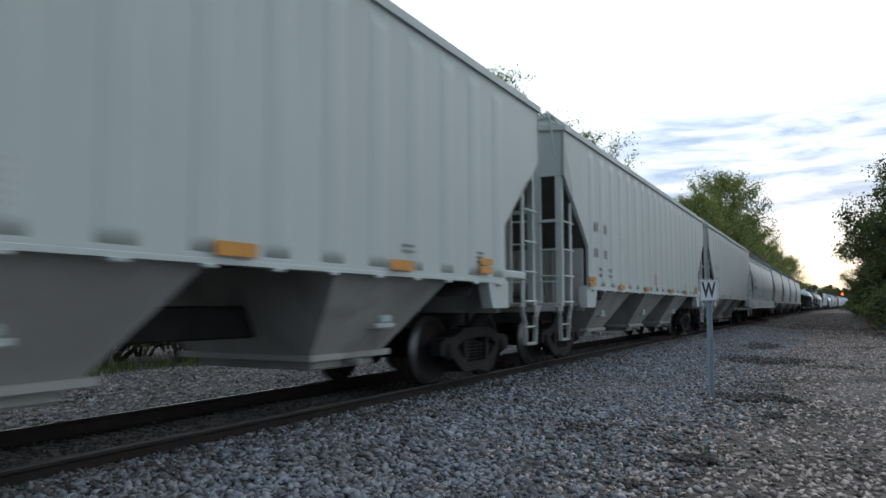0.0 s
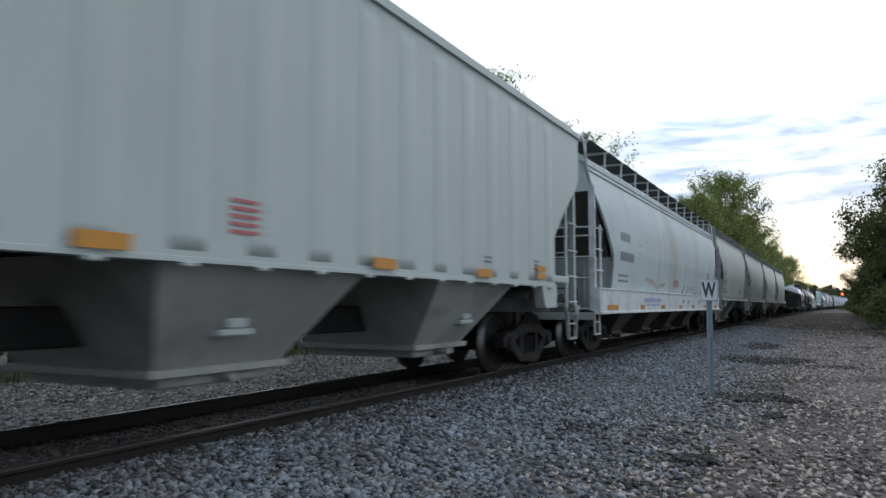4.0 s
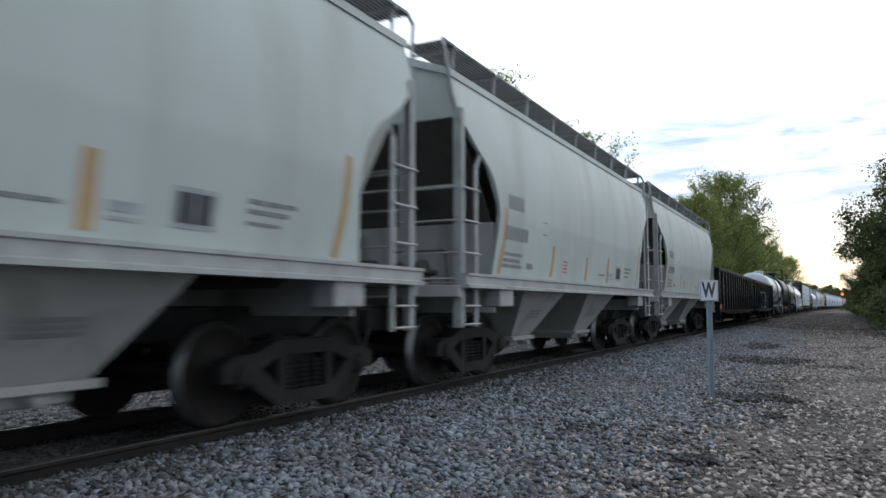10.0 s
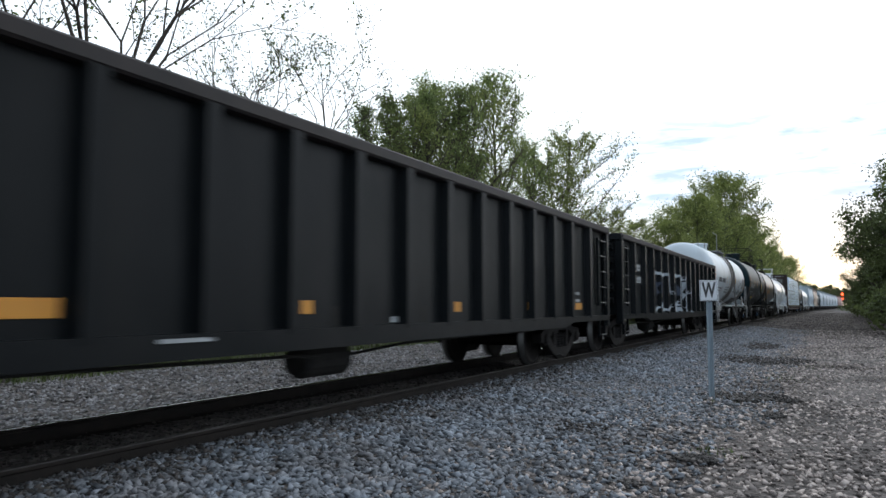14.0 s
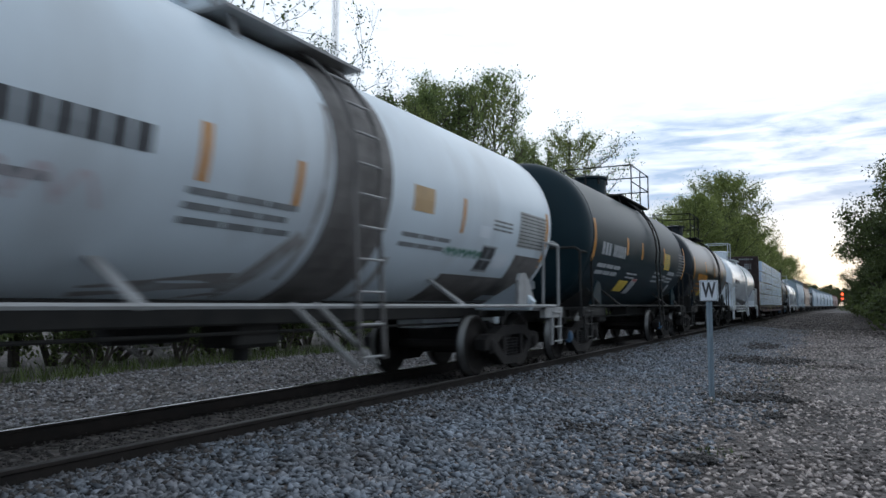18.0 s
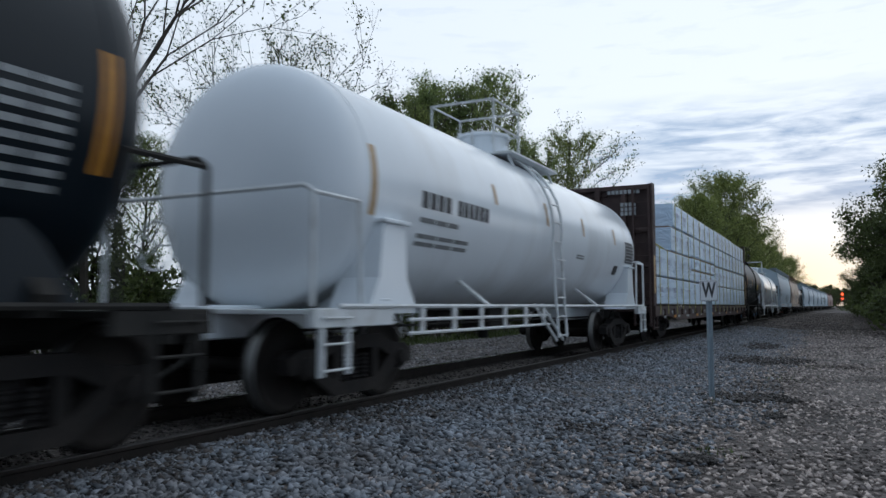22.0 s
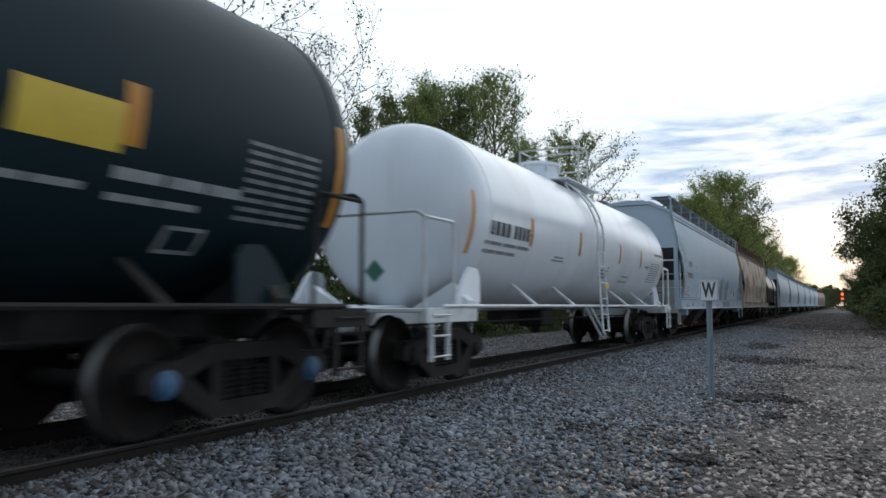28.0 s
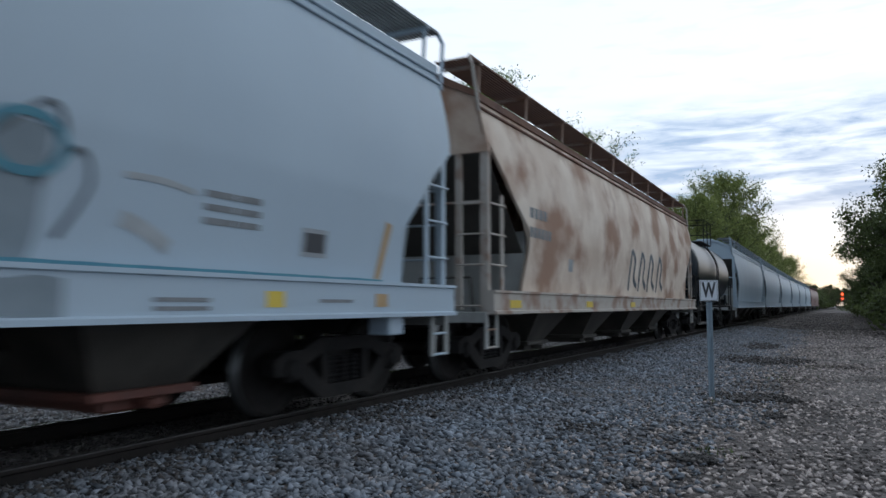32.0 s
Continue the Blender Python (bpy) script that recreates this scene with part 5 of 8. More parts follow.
def lumber_load(L, zdeck):
    car = thing("lumber_load", "white plastic-wrapped lumber bundles strapped on the flat car", "lumber")
    hb = L / 2 - 0.64
    edges = [0.64, 6.66, 12.5, 18.6, L - 0.64]
    ncol = 4
    rng = random.Random(8)
    plain = [(0.0, 0.79), (0.80, 1.61), (1.63, 2.37), (2.38, 3.12)]
    split = [(0.0, 0.79), (0.81, 1.20), (1.23, 1.63), (1.68, 2.37), (2.38, 3.12)]
    for s in (1, -1):
        for c in range(ncol):
            ya, yb = edges[c] - L / 2, edges[c + 1] - L / 2 - 0.03
            rows_ = split if c == 1 else plain
            for k, (ta, tb) in enumerate(rows_):
                z0, z1 = zdeck + ta + 0.03, zdeck + tb
                y0 = ya + (2.45 if c == 0 and k >= 2 and s > 0 else 0.0) + (0.25 if c == 0 and k == 3 and s > 0 else 0.0)
                j = rng.uniform(-0.025, 0.02)
                bm = bmesh.new()
                # wrapped block with slightly rumpled faces
                x0, x1 = 0.08, 1.47 + j
                n, q = 18, 4
                rings = []
                for a in range(n + 1):
                    y = y0 + (yb - y0) * a / n
                    ring = []
                    for b in range(4 * q):
                        side, f = divmod(b, q)
                        f = (0.0, 0.035, 0.5, 0.965)[f]
                        u, v = ((f, 0.0), (1.0, f), (1 - f, 1.0), (0.0, 1 - f))[side]
                        puff = 0.014 * noise.noise((y * 2.3, u * 5 + k * 7, v * 3 + c * 5)) 
                        soft = 0.012 if (u in (0.0, 1.0) and v in (0.0, 1.0)) else 0.0
                        ring.append((s * (x0 + (x1 - x0) * u + (puff - soft if u > 0.5 else 0)), y, z0 + (z1 - z0) * v + (puff - soft if v > 0.5 else soft)))
                    rings.append(ring)
                loft(bm, rings)
                b_ = part("wrapped_package", bm, "plastic_wrap", car)
                if s > 0:
                    h = z1 - z0
                    y = y0 + 0.3
                    while y < yb - 0.8:
                        bm = bmesh.new()
                        w = rng.uniform(0.5, 0.75)
                        # a framed block of lettering over thin lines, joined by its frame
                        rects = [(0.0, 0.60, w * 0.32, 0.03), (w * 0.3, 0.46, w * 0.7, 0.02), (w * 0.3, 0.62, w * 0.7, 0.02), (0.05, 0.36, w * 0.8, 0.018), (w * 0.3, 0.26, w * 0.6, 0.03)]
                        rects += [(w * (0.3 + 0.14 * e), 0.47, w * 0.09, h * 0.16) for e in range(5)]
                        for dy, zz, ww, hh in rects:
                            v0 = z0 + h * zz
                            bm.faces.new([bm.verts.new((x1 + 0.012, y + dy + a, v0 + b)) for a, b in ((0, 0), (ww, 0), (ww, hh), (0, hh))])
                        part("printing", bm, "print", b_)
                        y += rng.uniform(1.05, 1.35)
        for c in range(ncol):
            ya, yb = edges[c] - L / 2, edges[c + 1] - L / 2 - 0.03
            for k, (ta, tb) in enumerate(split if c == 1 else plain):
                bm = bmesh.new()
                box(bm, *sorted((s * 0.1, s * 1.40)), ya + 0.03 + (2.45 if c == 0 and k > 1 and s > 0 else 0), yb - 0.03, zdeck + ta - (0.02 if k else -0.001), zdeck + ta + 0.03)
                part("dunnage", bm, "gap_dark" if k < 2 else "lumber", car)
    # loose boards lying on the low end of the load
    for k in range(5):
        bm = bmesh.new()
        x = 0.15 + 0.25 * k
        bbox(bm, x, x + 0.2, -L / 2 + 0.7 + 0.1 * (k % 2), -L / 2 + 3.0, zdeck + 1.62 + 0.05 * (k % 2), zdeck + 1.66 + 0.05 * (k % 2), 0.004)
        part("loose_board", bm, "lumber", car)
    bm = bmesh.new()
    rod(bm, (1.0, -L / 2 + 0.75, zdeck + 2.0), (1.42, -L / 2 + 2.05, zdeck + 1.63), 0.03, 4)
    part("loose_strap", bm, "strap", car)
    first = low = None
    f0 = -L / 2
    for f in (1.05, 2.18, 3.55, 4.67, 5.84, 7.01, 8.33, 9.65, 10.9, 12.2, 13.5, 14.8, 16.0, 17.4, 18.7, 20.0, 21.3, 22.6, 23.8):
        m = Matrix.Translation((0, f0 + f, 0))
        if f < 2.5:
            if low is None:
                bm = bmesh.new()
                box(bm, 1.505, 1.515, -0.03, 0.03, zdeck - 0.25, zdeck + 1.62)
                low = part("strap", bm, "strap", car)
                low.matrix_local = m
            else:
                again(low, car, m)
        elif first is None:
            bm = bmesh.new()
            box(bm, 1.505, 1.515, -0.03, 0.03, zdeck - 0.25, zdeck + 3.14)
            first = part("strap", bm, "strap", car)
            first.matrix_local = m
        else:
            again(first, car, m)
    return car


# ---- the train: (car, coupling at its near end, coupling at its far end), metres along the line at the start ----
COUPLINGS = [-6.02, 11.58, 29.25, 46.85, 66.06, 78.30, 90.57, 102.85, 115.05, 131.7, 148.2, 162.2, 174.8, 187.1, 202.1, 227.2, 238.95, 255.2, 273.6, 292.2, 304.1, 322.0, 340.0, 358.0, 376.0, 394.0, 412.0, 430.0, 443.0]
CARS = []


def length(i):
    return COUPLINGS[i + 1] - COUPLINGS[i]


RIB_SIDE = [(1.56, 1.38), (1.56, 4.18)]
RIB_CUT = [(1.42, 1.3), (1.42, 2.18), (1.08, 2.5), (0.62, 2.87), (0.18, 3.16), (0.0, 3.34), (0.0, 5.0)]


def rib_hopper(L):
    f0 = -L / 2
    hb = L / 2 - 0.62
    c = hopper("rib_side_hopper", "pale grey-green covered hopper with ribbed steel sides", L, RIB_SIDE, RIB_CUT, (1.56, 1.37, 1.42),
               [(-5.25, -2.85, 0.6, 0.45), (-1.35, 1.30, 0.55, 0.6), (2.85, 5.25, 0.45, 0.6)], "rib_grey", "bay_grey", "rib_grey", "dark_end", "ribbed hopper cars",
               ribs=(18, 0.34, 1.44, 4.08, 0.012), ztop=4.32, end_low=3.33, pad=(1.46, 2.1), pad_z=(-0.34, 0.03), bay_floor=0.54, slope_in=2.45, plat_z=1.08, ends=END_RIB, sill_in=1.40, lip=0.012, board=0.11, board_posts=10, strips=9)
    reflectors(c, [(f0 + 1.95, 1.43, 0.42, 0.075), (f0 + 1.95, 1.53, 0.42, 0.075), (f0 + 4.22, 1.40, 0.42, 0.11), (f0 + 6.72, 1.40, 0.42, 0.11), (f0 + 9.97, 1.42, 0.45, 0.11),
                   (f0 + 12.42, 1.42, 0.46, 0.11), (f0 + 14.62, 1.47, 0.38, 0.09), (f0 + 14.62, 1.58, 0.38, 0.09)], 1.605, "orange")
    x2 = lambda z: 1.565
    stencil(c, [(f0 + 2.40, 2.51, 0.34, 0.18, 2), (f0 + 3.04, 2.51, 0.36, 0.18, 2), (f0 + 2.40, 2.0, 0.34, 0.18, 2), (f0 + 3.04, 2.0, 0.36, 0.18, 2),
                (f0 + 2.75, 1.74, 0.22, 0.07, 3), (f0 + 2.75, 1.62, 0.22, 0.07, 3), (f0 + 3.48, 1.74, 0.24, 0.07, 3), (f0 + 3.48, 1.62, 0.24, 0.07, 3),
                (-f0 - 3.1, 1.72, 0.3, 0.03, 1), (-f0 - 3.1, 1.66, 0.3, 0.03, 1), (-f0 - 3.1, 1.60, 0.3, 0.03, 1), (-f0 - 4.9, 1.68, 0.3, 0.03, 1), (-f0 - 4.9, 1.62, 0.3, 0.03, 1)], x2, "ink_grey", "stencil", "worn dark reporting marks")
    stencil(c, [(f0 + 4.50, 2.50, 0.22, 0.02, 1), (f0 + 4.50, 2.32, 0.22, 0.02, 1), (f0 + 4.56, 2.38, 0.1, 0.08, 1)], x2, "ink_grey", "stencil", "small framed stencil")
    stencil(c, [(f0 + 8.05, 1.84 - 0.06 * k, 0.42, 0.03, 1) for k in range(5)], x2, "ink_red", "stencil", "small red stencilled lines")
    for z, n in ((3.98, 4), (3.80, 6)):
        for i in range(n):
            bm = bmesh.new()
            box(bm, 0.35 + i * 0.1, 0.35 + i * 0.1 + 0.07, -hb + 0.012, -hb + 0.018, z, z + 0.11)
            part("stencil", bm, "ink_grey", c, "worn dark letter on the end sheet")
    # vibrator brackets on the bays
    for y in (-4.5, -0.4, 4.05):
        bm = bmesh.new()
        bbox(bm, 0.95, 1.16, y, y + 0.4, 0.80, 0.86, 0.015)
        bbox(bm, 1.0, 1.17, y + 0.08, y + 0.32, 0.86, 0.95, 0.02)
        part("vibrator_bracket", bm, "rib_grey", c)
    # small lugs under the side sheet
    bm = bmesh.new()
    bbox(bm, 1.55, 1.60, -0.06, 0.06, 1.325, 1.36, 0.008)
    lug = None
    for k in range(18):
        m = Matrix.Translation((0, -hb + 1.68 + (2 * hb - 3.36) * k / 17, 0))
        if lug is None:
            lug = part("lug", bm, "rib_grey", c)
            lug.matrix_local = m
        else:
            again(lug, c, m)
    return c


def curved(xm, z0, ze, xe):
    """Bulged side profile from sill to eave."""
    pts = []
    for i in range(45):
        t = i / 44
        z = z0 + (ze - z0) * t
        x = xm - 0.10 * max(0, 0.35 - t) / 0.35 - (xm - xe) * max(0, (t - 0.45) / 0.55) ** 2
        pts.append((x, z))
    return pts


def tilx_hopper(L):
    side = curved(1.55, 1.42, 4.06, 1.32)
    cut = [(1.05, 1.3), (1.12, 1.75), (1.17, 2.1), (1.17, 2.34), (1.12, 2.52), (1.04, 2.68), (0.93, 2.82), (0.80, 2.93), (0.62, 3.04), (0.46, 3.13), (0.30, 3.25), (0.12, 3.40), (0.0, 3.52), (0.0, 4.3)]
    f0 = -L / 2
    hb = L / 2 - 0.55
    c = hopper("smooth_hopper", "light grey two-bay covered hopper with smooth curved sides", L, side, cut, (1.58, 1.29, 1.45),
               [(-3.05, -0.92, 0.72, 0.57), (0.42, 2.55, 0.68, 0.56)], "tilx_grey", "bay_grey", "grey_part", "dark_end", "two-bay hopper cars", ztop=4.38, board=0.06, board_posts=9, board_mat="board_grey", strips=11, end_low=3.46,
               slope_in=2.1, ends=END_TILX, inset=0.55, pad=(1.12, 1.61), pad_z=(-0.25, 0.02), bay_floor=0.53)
    surf = lambda z: interp(side, z)
    up = lambda z: surf(z) + 0.008
    for y, z0, z1, lean in ((f0 + 1.82, 1.50, 2.45, 0.12), (f0 + 4.02, 1.52, 2.05, 0.06), (f0 + 6.0, 1.52, 1.97, 0.05), (f0 + 7.58, 1.52, 2.03, 0.0), (-f0 - 2.05, 1.50, 2.47, 0.10)):
        stroke(c, [(y, z0), (y + lean, (z0 + z1) / 2), (y + lean, z1)], 0.13, lambda yy, zz: surf(zz), "tan", "faded tan reflective strip", name="reflector")
    stencil(c, [(f0 + 2.03, 2.44, 0.62, 0.21, 4), (f0 + 1.95, 2.0, 0.92, 0.20, 6), (f0 + 1.9, 1.77, 0.78, 0.05, 7), (f0 + 1.9, 1.68, 0.70, 0.05, 6), (f0 + 1.9, 1.60, 0.78, 0.05, 7), (f0 + 2.88, 1.61, 0.26, 0.09, 2), (f0 + 3.5, 2.37, 0.2, 0.02, 1), (f0 + 3.5, 2.18, 0.2, 0.02, 1),
                (f0 + 9.0, 1.86, 0.6, 0.04, 6), (f0 + 9.0, 1.78, 0.5, 0.04, 5), (f0 + 9.0, 1.69, 0.4, 0.03, 1), (f0 + 6.9, 1.66, 0.5, 0.03, 1)], surf, "ink_grey", "stencil", "worn dark reporting marks")
    stencil(c, [(f0 + 8.25, 1.60, 0.42, 0.30, 1)], surf, "ink_white", "placard", "white bordered data panel")
    stencil(c, [(f0 + 8.29, 1.64, 0.16, 0.22, 1), (f0 + 8.47, 1.64, 0.15, 0.22, 1)], surf, "ink", "placard", "black data panel", lift=0.009)
    stencil(c, [(f0 + 7.72, 1.66, 0.26, 0.07, 1), (f0 + 7.72, 1.60, 0.26, 0.03, 1)], surf, "ink_white", "stencil", "small white label")
    stencil(c, [(f0 + 4.62, 1.80 - 0.06 * k, 0.25, 0.03, 1) for k in range(4)], surf, "ink_red", "stencil", "small red stencilled lines")
    for y in (-2.2, 1.25):
        stencil(c, [(y, 0.95, 0.5, 0.03, 1), (y, 0.90, 0.5, 0.03, 1), (y, 0.85, 0.5, 0.03, 1)], lambda z: 0.85 + 0.54 * (z - 0.53) / 0.82 + 0.01, "ink_grey", "stencil", "dark stencil on the bay")
    return c


def long_hopper(L, paint="long_white", name="long_hopper", label="chalky white covered hopper with deep side sill and streaked sides", sill_mat="white_part", sill=(1.60, 0.90, 1.40), cut=None, xe=1.32, board=0.14, board_mat=None, roof_mat=None, straight=False, end_low=3.4, board_posts=10, gate_mat=None, inset=0.6, ends=END_LONG, slope_in=2.3, pad=None, pad_z=(-0.2, 0.0)):
    z0 = sill[2] - 0.02
    side = [(1.57, z0), (1.57, 3.86)] if straight else curved(1.57, z0, 3.98, xe)
    cut = cut or [(1.32, 1.1), (1.38, 1.6), (1.40, 1.94), (1.32, 2.12), (1.06, 2.37), (0.7, 2.73), (0.2, 3.2), (0.0, 3.45), (0.0, 4.3)]
    hb = L / 2 - inset
    c = hopper(name, label, L, side, cut, sill,
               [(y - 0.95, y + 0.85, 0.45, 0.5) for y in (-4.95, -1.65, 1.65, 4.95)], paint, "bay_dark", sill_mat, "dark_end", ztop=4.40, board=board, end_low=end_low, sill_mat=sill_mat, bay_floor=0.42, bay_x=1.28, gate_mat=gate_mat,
               inset=inset, ends=ends, slope_in=slope_in, pad=pad, pad_z=pad_z, board_mat=board_mat or "board_grey", roof_mat=roof_mat, board_posts=board_posts, strips=11)
    surf = lambda z: interp(side, z)
    # narrow flange lines under the eave
    for z in (side[-1][1] - 0.10, side[-1][1] - 0.22):
        bm = bmesh.new()
        x = surf(z)
        bbox(bm, x - 0.01, x + 0.03, -hb, hb, z, z + 0.035, 0.008)
        part("eave_flange", bm, roof_mat or paint, c)
    return c, side, hb, surf


def build_train():
    # three ribbed hoppers
    for i in range(3):
        CARS.append(rib_hopper(17.6) if i == 0 else copy_thing(CARS[0], Matrix()))
    # long white hopper
    L = length(3)
    f0 = -L / 2
    c, side, hb, surf = long_hopper(L, board=0.06, board_mat="under", board_posts=13, ends=dict(END_LONG, bulk_in=1.42, bulk_top=2.1, side_hi=2.7, rungs=(2.6, 2.18, 1.76)), end_low=3.35, slope_in=2.4)
    reflectors(c, [(f0 + f, 0.96, w, 0.11) for f, w in ((1.15, 0.88), (4.14, 0.45), (6.65, 0.45), (9.36, 0.45), (11.72, 0.45), (14.26, 0.45), (16.93, 0.82))], 1.60, "orange")
    stencil(c, [(f0 + 2.47, 2.49, 0.9, 0.2, 4), (f0 + 2.47, 2.05, 1.3, 0.2, 6), (f0 + 2.42, 1.70, 0.9, 0.05, 8), (f0 + 2.42, 1.58, 0.9, 0.05, 8), (f0 + 4.2, 2.50, 0.26, 0.02, 1), (f0 + 4.2, 2.30, 0.26, 0.02, 1),
                (f0 + 15.5, 2.22, 0.75, 0.035, 5), (f0 + 15.5, 2.13, 0.75, 0.035, 5), (f0 + 15.5, 2.05, 0.75, 0.035, 5), (f0 + 15.92, 1.80, 0.42, 0.02, 1), (f0 + 15.92, 1.66, 0.42, 0.02, 1), (f0 + 15.92, 1.58, 0.42, 0.02, 1)], surf, "ink_grey", "stencil", "worn dark reporting marks")
    stencil(c, [(f0 + 8.94, 1.78 - 0.055 * k, 0.95, 0.03, 1) for k in range(4)], surf, "ink_red", "stencil", "faint red stencilled lines")
    flat = lambda y, z: surf(z)
    for ya, za, yb, zb, w in ((11.27, 1.42, 11.47, 1.71, 0.10), (12.46, 1.41, 12.74, 1.68, 0.09), (13.2, 1.42, 13.55, 1.68, 0.08), (12.95, 1.45, 13.3, 1.43, 0.04), (10.5, 1.44, 10.9, 1.72, 0.10), (13.7, 1.42, 13.95, 1.55, 0.07)):
        stroke(c, [(f0 + ya, za), (f0 + ya * 0.4 + yb * 0.6, za * 0.6 + zb * 0.4), (f0 + yb, zb)], w, flat, "spray_dark", "dark diagonal smear low on the side")
    for ya, za, yb, zb, w in ((11.5, 1.50, 12.4, 1.62, 0.16), (12.6, 1.46, 12.9, 2.0, 0.10), (13.76, 1.40, 15.3, 1.46, 0.14), (16.1, 2.75, 16.2, 1.9, 0.13), (15.9, 2.5, 15.95, 1.6, 0.07), (5.6, 1.66, 6.6, 1.55, 0.14), (6.6, 1.5, 7.6, 1.62, 0.12)):
        stroke(c, [(f0 + ya, za), (f0 + (ya + yb) / 2, (za + zb) / 2 + 0.04), (f0 + yb, zb)], w, flat, "smear", "soft grey smear", lift=0.004)
    for ya, za, yb, zb, w in ((10.96, 2.42, 10.86, 1.92, 0.13), (5.2, 1.72, 6.2, 1.68, 0.09), (6.9, 1.60, 7.8, 1.66, 0.10), (9.0, 3.2, 9.02, 1.6, 0.07), (7.4, 3.1, 7.45, 2.2, 0.06)):
        stroke(c, [(f0 + ya, za), (f0 + (ya + yb) / 2 + 0.03, (za + zb) / 2), (f0 + yb, zb)], w, flat, "rust_smear", "faint rusty smear", lift=0.0045)
    sillx = lambda z: 1.60
    stencil(c, [(f0 + 4.6, 1.14, 2.0, 0.10, 7), (f0 + 4.8, 1.05, 1.6, 0.05, 6)], sillx, "print", "stencil", "faded blue lettering on the sill")
    stencil(c, [(f0 + f, 1.12, 0.35, 0.12, 2) for f in (9.9, 10.9, 13.0, 15.6, 17.6)], sillx, "ink_grey", "stencil", "small worn sill stencils")
    CARS.append(c)
    # four two-bay hoppers
    for i in range(4):
        CARS.append(tilx_hopper(12.25) if i == 0 else copy_thing(CARS[4], Matrix()))
    # two black gondolas
    for k in range(2):
        L = length(8 + k)
        f0 = -L / 2
        c = gondola("mill_gondola", "worn black steel gondola with ribbed sides" if k == 0 else "black steel gondola with white spray-painted graffiti", L, 2.66, 0.70, 14, group="black gondolas")
        panel = lambda z: 1.483
        if k == 0:
            reflectors(c, [(f0 + f, 0.98, 0.42, 0.12) for f in (3.42, 5.85, 8.85, 11.6, 14.0)], 1.486, "orange")
        for x, z, w, h, n in ((0.35, 2.50, 0.75, 0.10, 4), (0.30, 2.18, 0.85, 0.11, 6), (-0.75, 1.95, 0.7, 0.04, 1), (-0.75, 1.86, 0.7, 0.04, 1), (-0.75, 1.77, 0.7, 0.04, 1)):
            bm = bmesh.new()
            for i in range(n):
                xa = x + w * i / n
                box(bm, xa, xa + w / n * (0.78 if n > 1 else 1), f0 + 0.48, f0 + 0.485, z, z + h)
            part("stencil", bm, "ink_white", c, "white lettering on the end wall")
        if k == 0:
            reflectors(c, [(f0 + 0.54, 0.90, 0.48, 0.19)], 1.585, "orange")
            reflectors(c, [(f0 + 1.04, 0.99, 0.12, 0.1)], 1.585, "ink_red", "red reflective marker")
            stencil(c, [(f0 + 2.32, 1.86, 0.8, 0.15, 3), (f0 + 2.32, 1.53, 0.84, 0.15, 6), (f0 + 2.24, 1.04, 0.85, 0.06, 6), (f0 + 1.98, 0.93, 0.35, 0.05, 3), (f0 + 2.5, 0.93, 0.33, 0.05, 3), (f0 + 1.45, 1.0, 0.26, 0.05, 3), (f0 + 1.45, 0.91, 0.22, 0.05, 2),
                        (f0 + 7.6, 0.88, 0.2, 0.06, 2), (f0 + 13.8, 1.25, 0.5, 0.05, 4), (f0 + 13.8, 1.12, 0.5, 0.05, 4)], panel, "ink_white", "stencil", "white reporting marks")
            stencil(c, [(f0 + 4.5, 0.80, 0.5, 0.03, 1)], lambda z: 1.585, "ink_white", "stencil", "white sill line")
        else:
            stencil(c, [(f0 + 2.06, 1.9, 0.7, 0.16, 4), (f0 + 2.0, 1.6, 0.85, 0.16, 6), (-f0 - 1.95, 1.67, 0.33, 0.05, 3), (-f0 - 1.95, 1.60, 0.3, 0.05, 3), (-f0 - 1.95, 1.53, 0.33, 0.05, 3), (-f0 - 1.95, 1.47, 0.38, 0.03, 3), (f0 + 10.6, 1.03, 0.25, 0.05, 2), (f0 + 10.6, 0.9, 0.25, 0.09, 1), (f0 + 13.1, 0.9, 0.4, 0.04, 1)], panel, "ink_white", "stencil", "white reporting marks")
            stencil(c, [(4.92, 1.13, 0.4, 0.03, 1), (4.92, 0.91, 0.4, 0.05, 1), (5.28, 0.96, 0.04, 0.17, 1), (4.16, 0.92, 0.45, 0.035, 1), (6.15, 0.84, 1.05, 0.03, 1), (2.37, 0.90, 0.32, 0.06, 1), (2.40, 1.06, 0.28, 0.04, 2)], lambda z: 1.585 if z < 0.86 else 1.483, "ink_white", "stencil", "chalky white side marks")
            stencil(c, [(3.25, 0.90, 0.6, 0.12, 1), (6.2, 0.92, 0.9, 0.09, 1)], lambda z: 1.483, "dim_ochre", "stencil", "grimy yellow-brown side mark")
            ribs = rib_ys(14)

            def wall(y, z):
                return 1.592 if any(abs(y - r) < 0.085 for r in ribs) else (1.585 if z < 0.86 else 1.483)
            white = "broad white spray-painted stroke"
            stroke(c, [(f0 + 6.9, 1.70), (f0 + 7.1, 1.93), (f0 + 7.6, 1.95), (f0 + 8.1, 1.90), (f0 + 8.5, 1.88), (f0 + 8.8, 1.94), (f0 + 9.02, 1.90), (f0 + 9.10, 1.67), (f0 + 9.03, 1.34)], 0.12, wall, "spray_white", white)
            stroke(c, [(f0 + 7.75, 1.88), (f0 + 7.78, 1.40), (f0 + 7.65, 1.10), (f0 + 7.3, 0.92), (f0 + 7.7, 0.95), (f0 + 8.1, 0.88)], 0.12, wall, "spray_white", white)
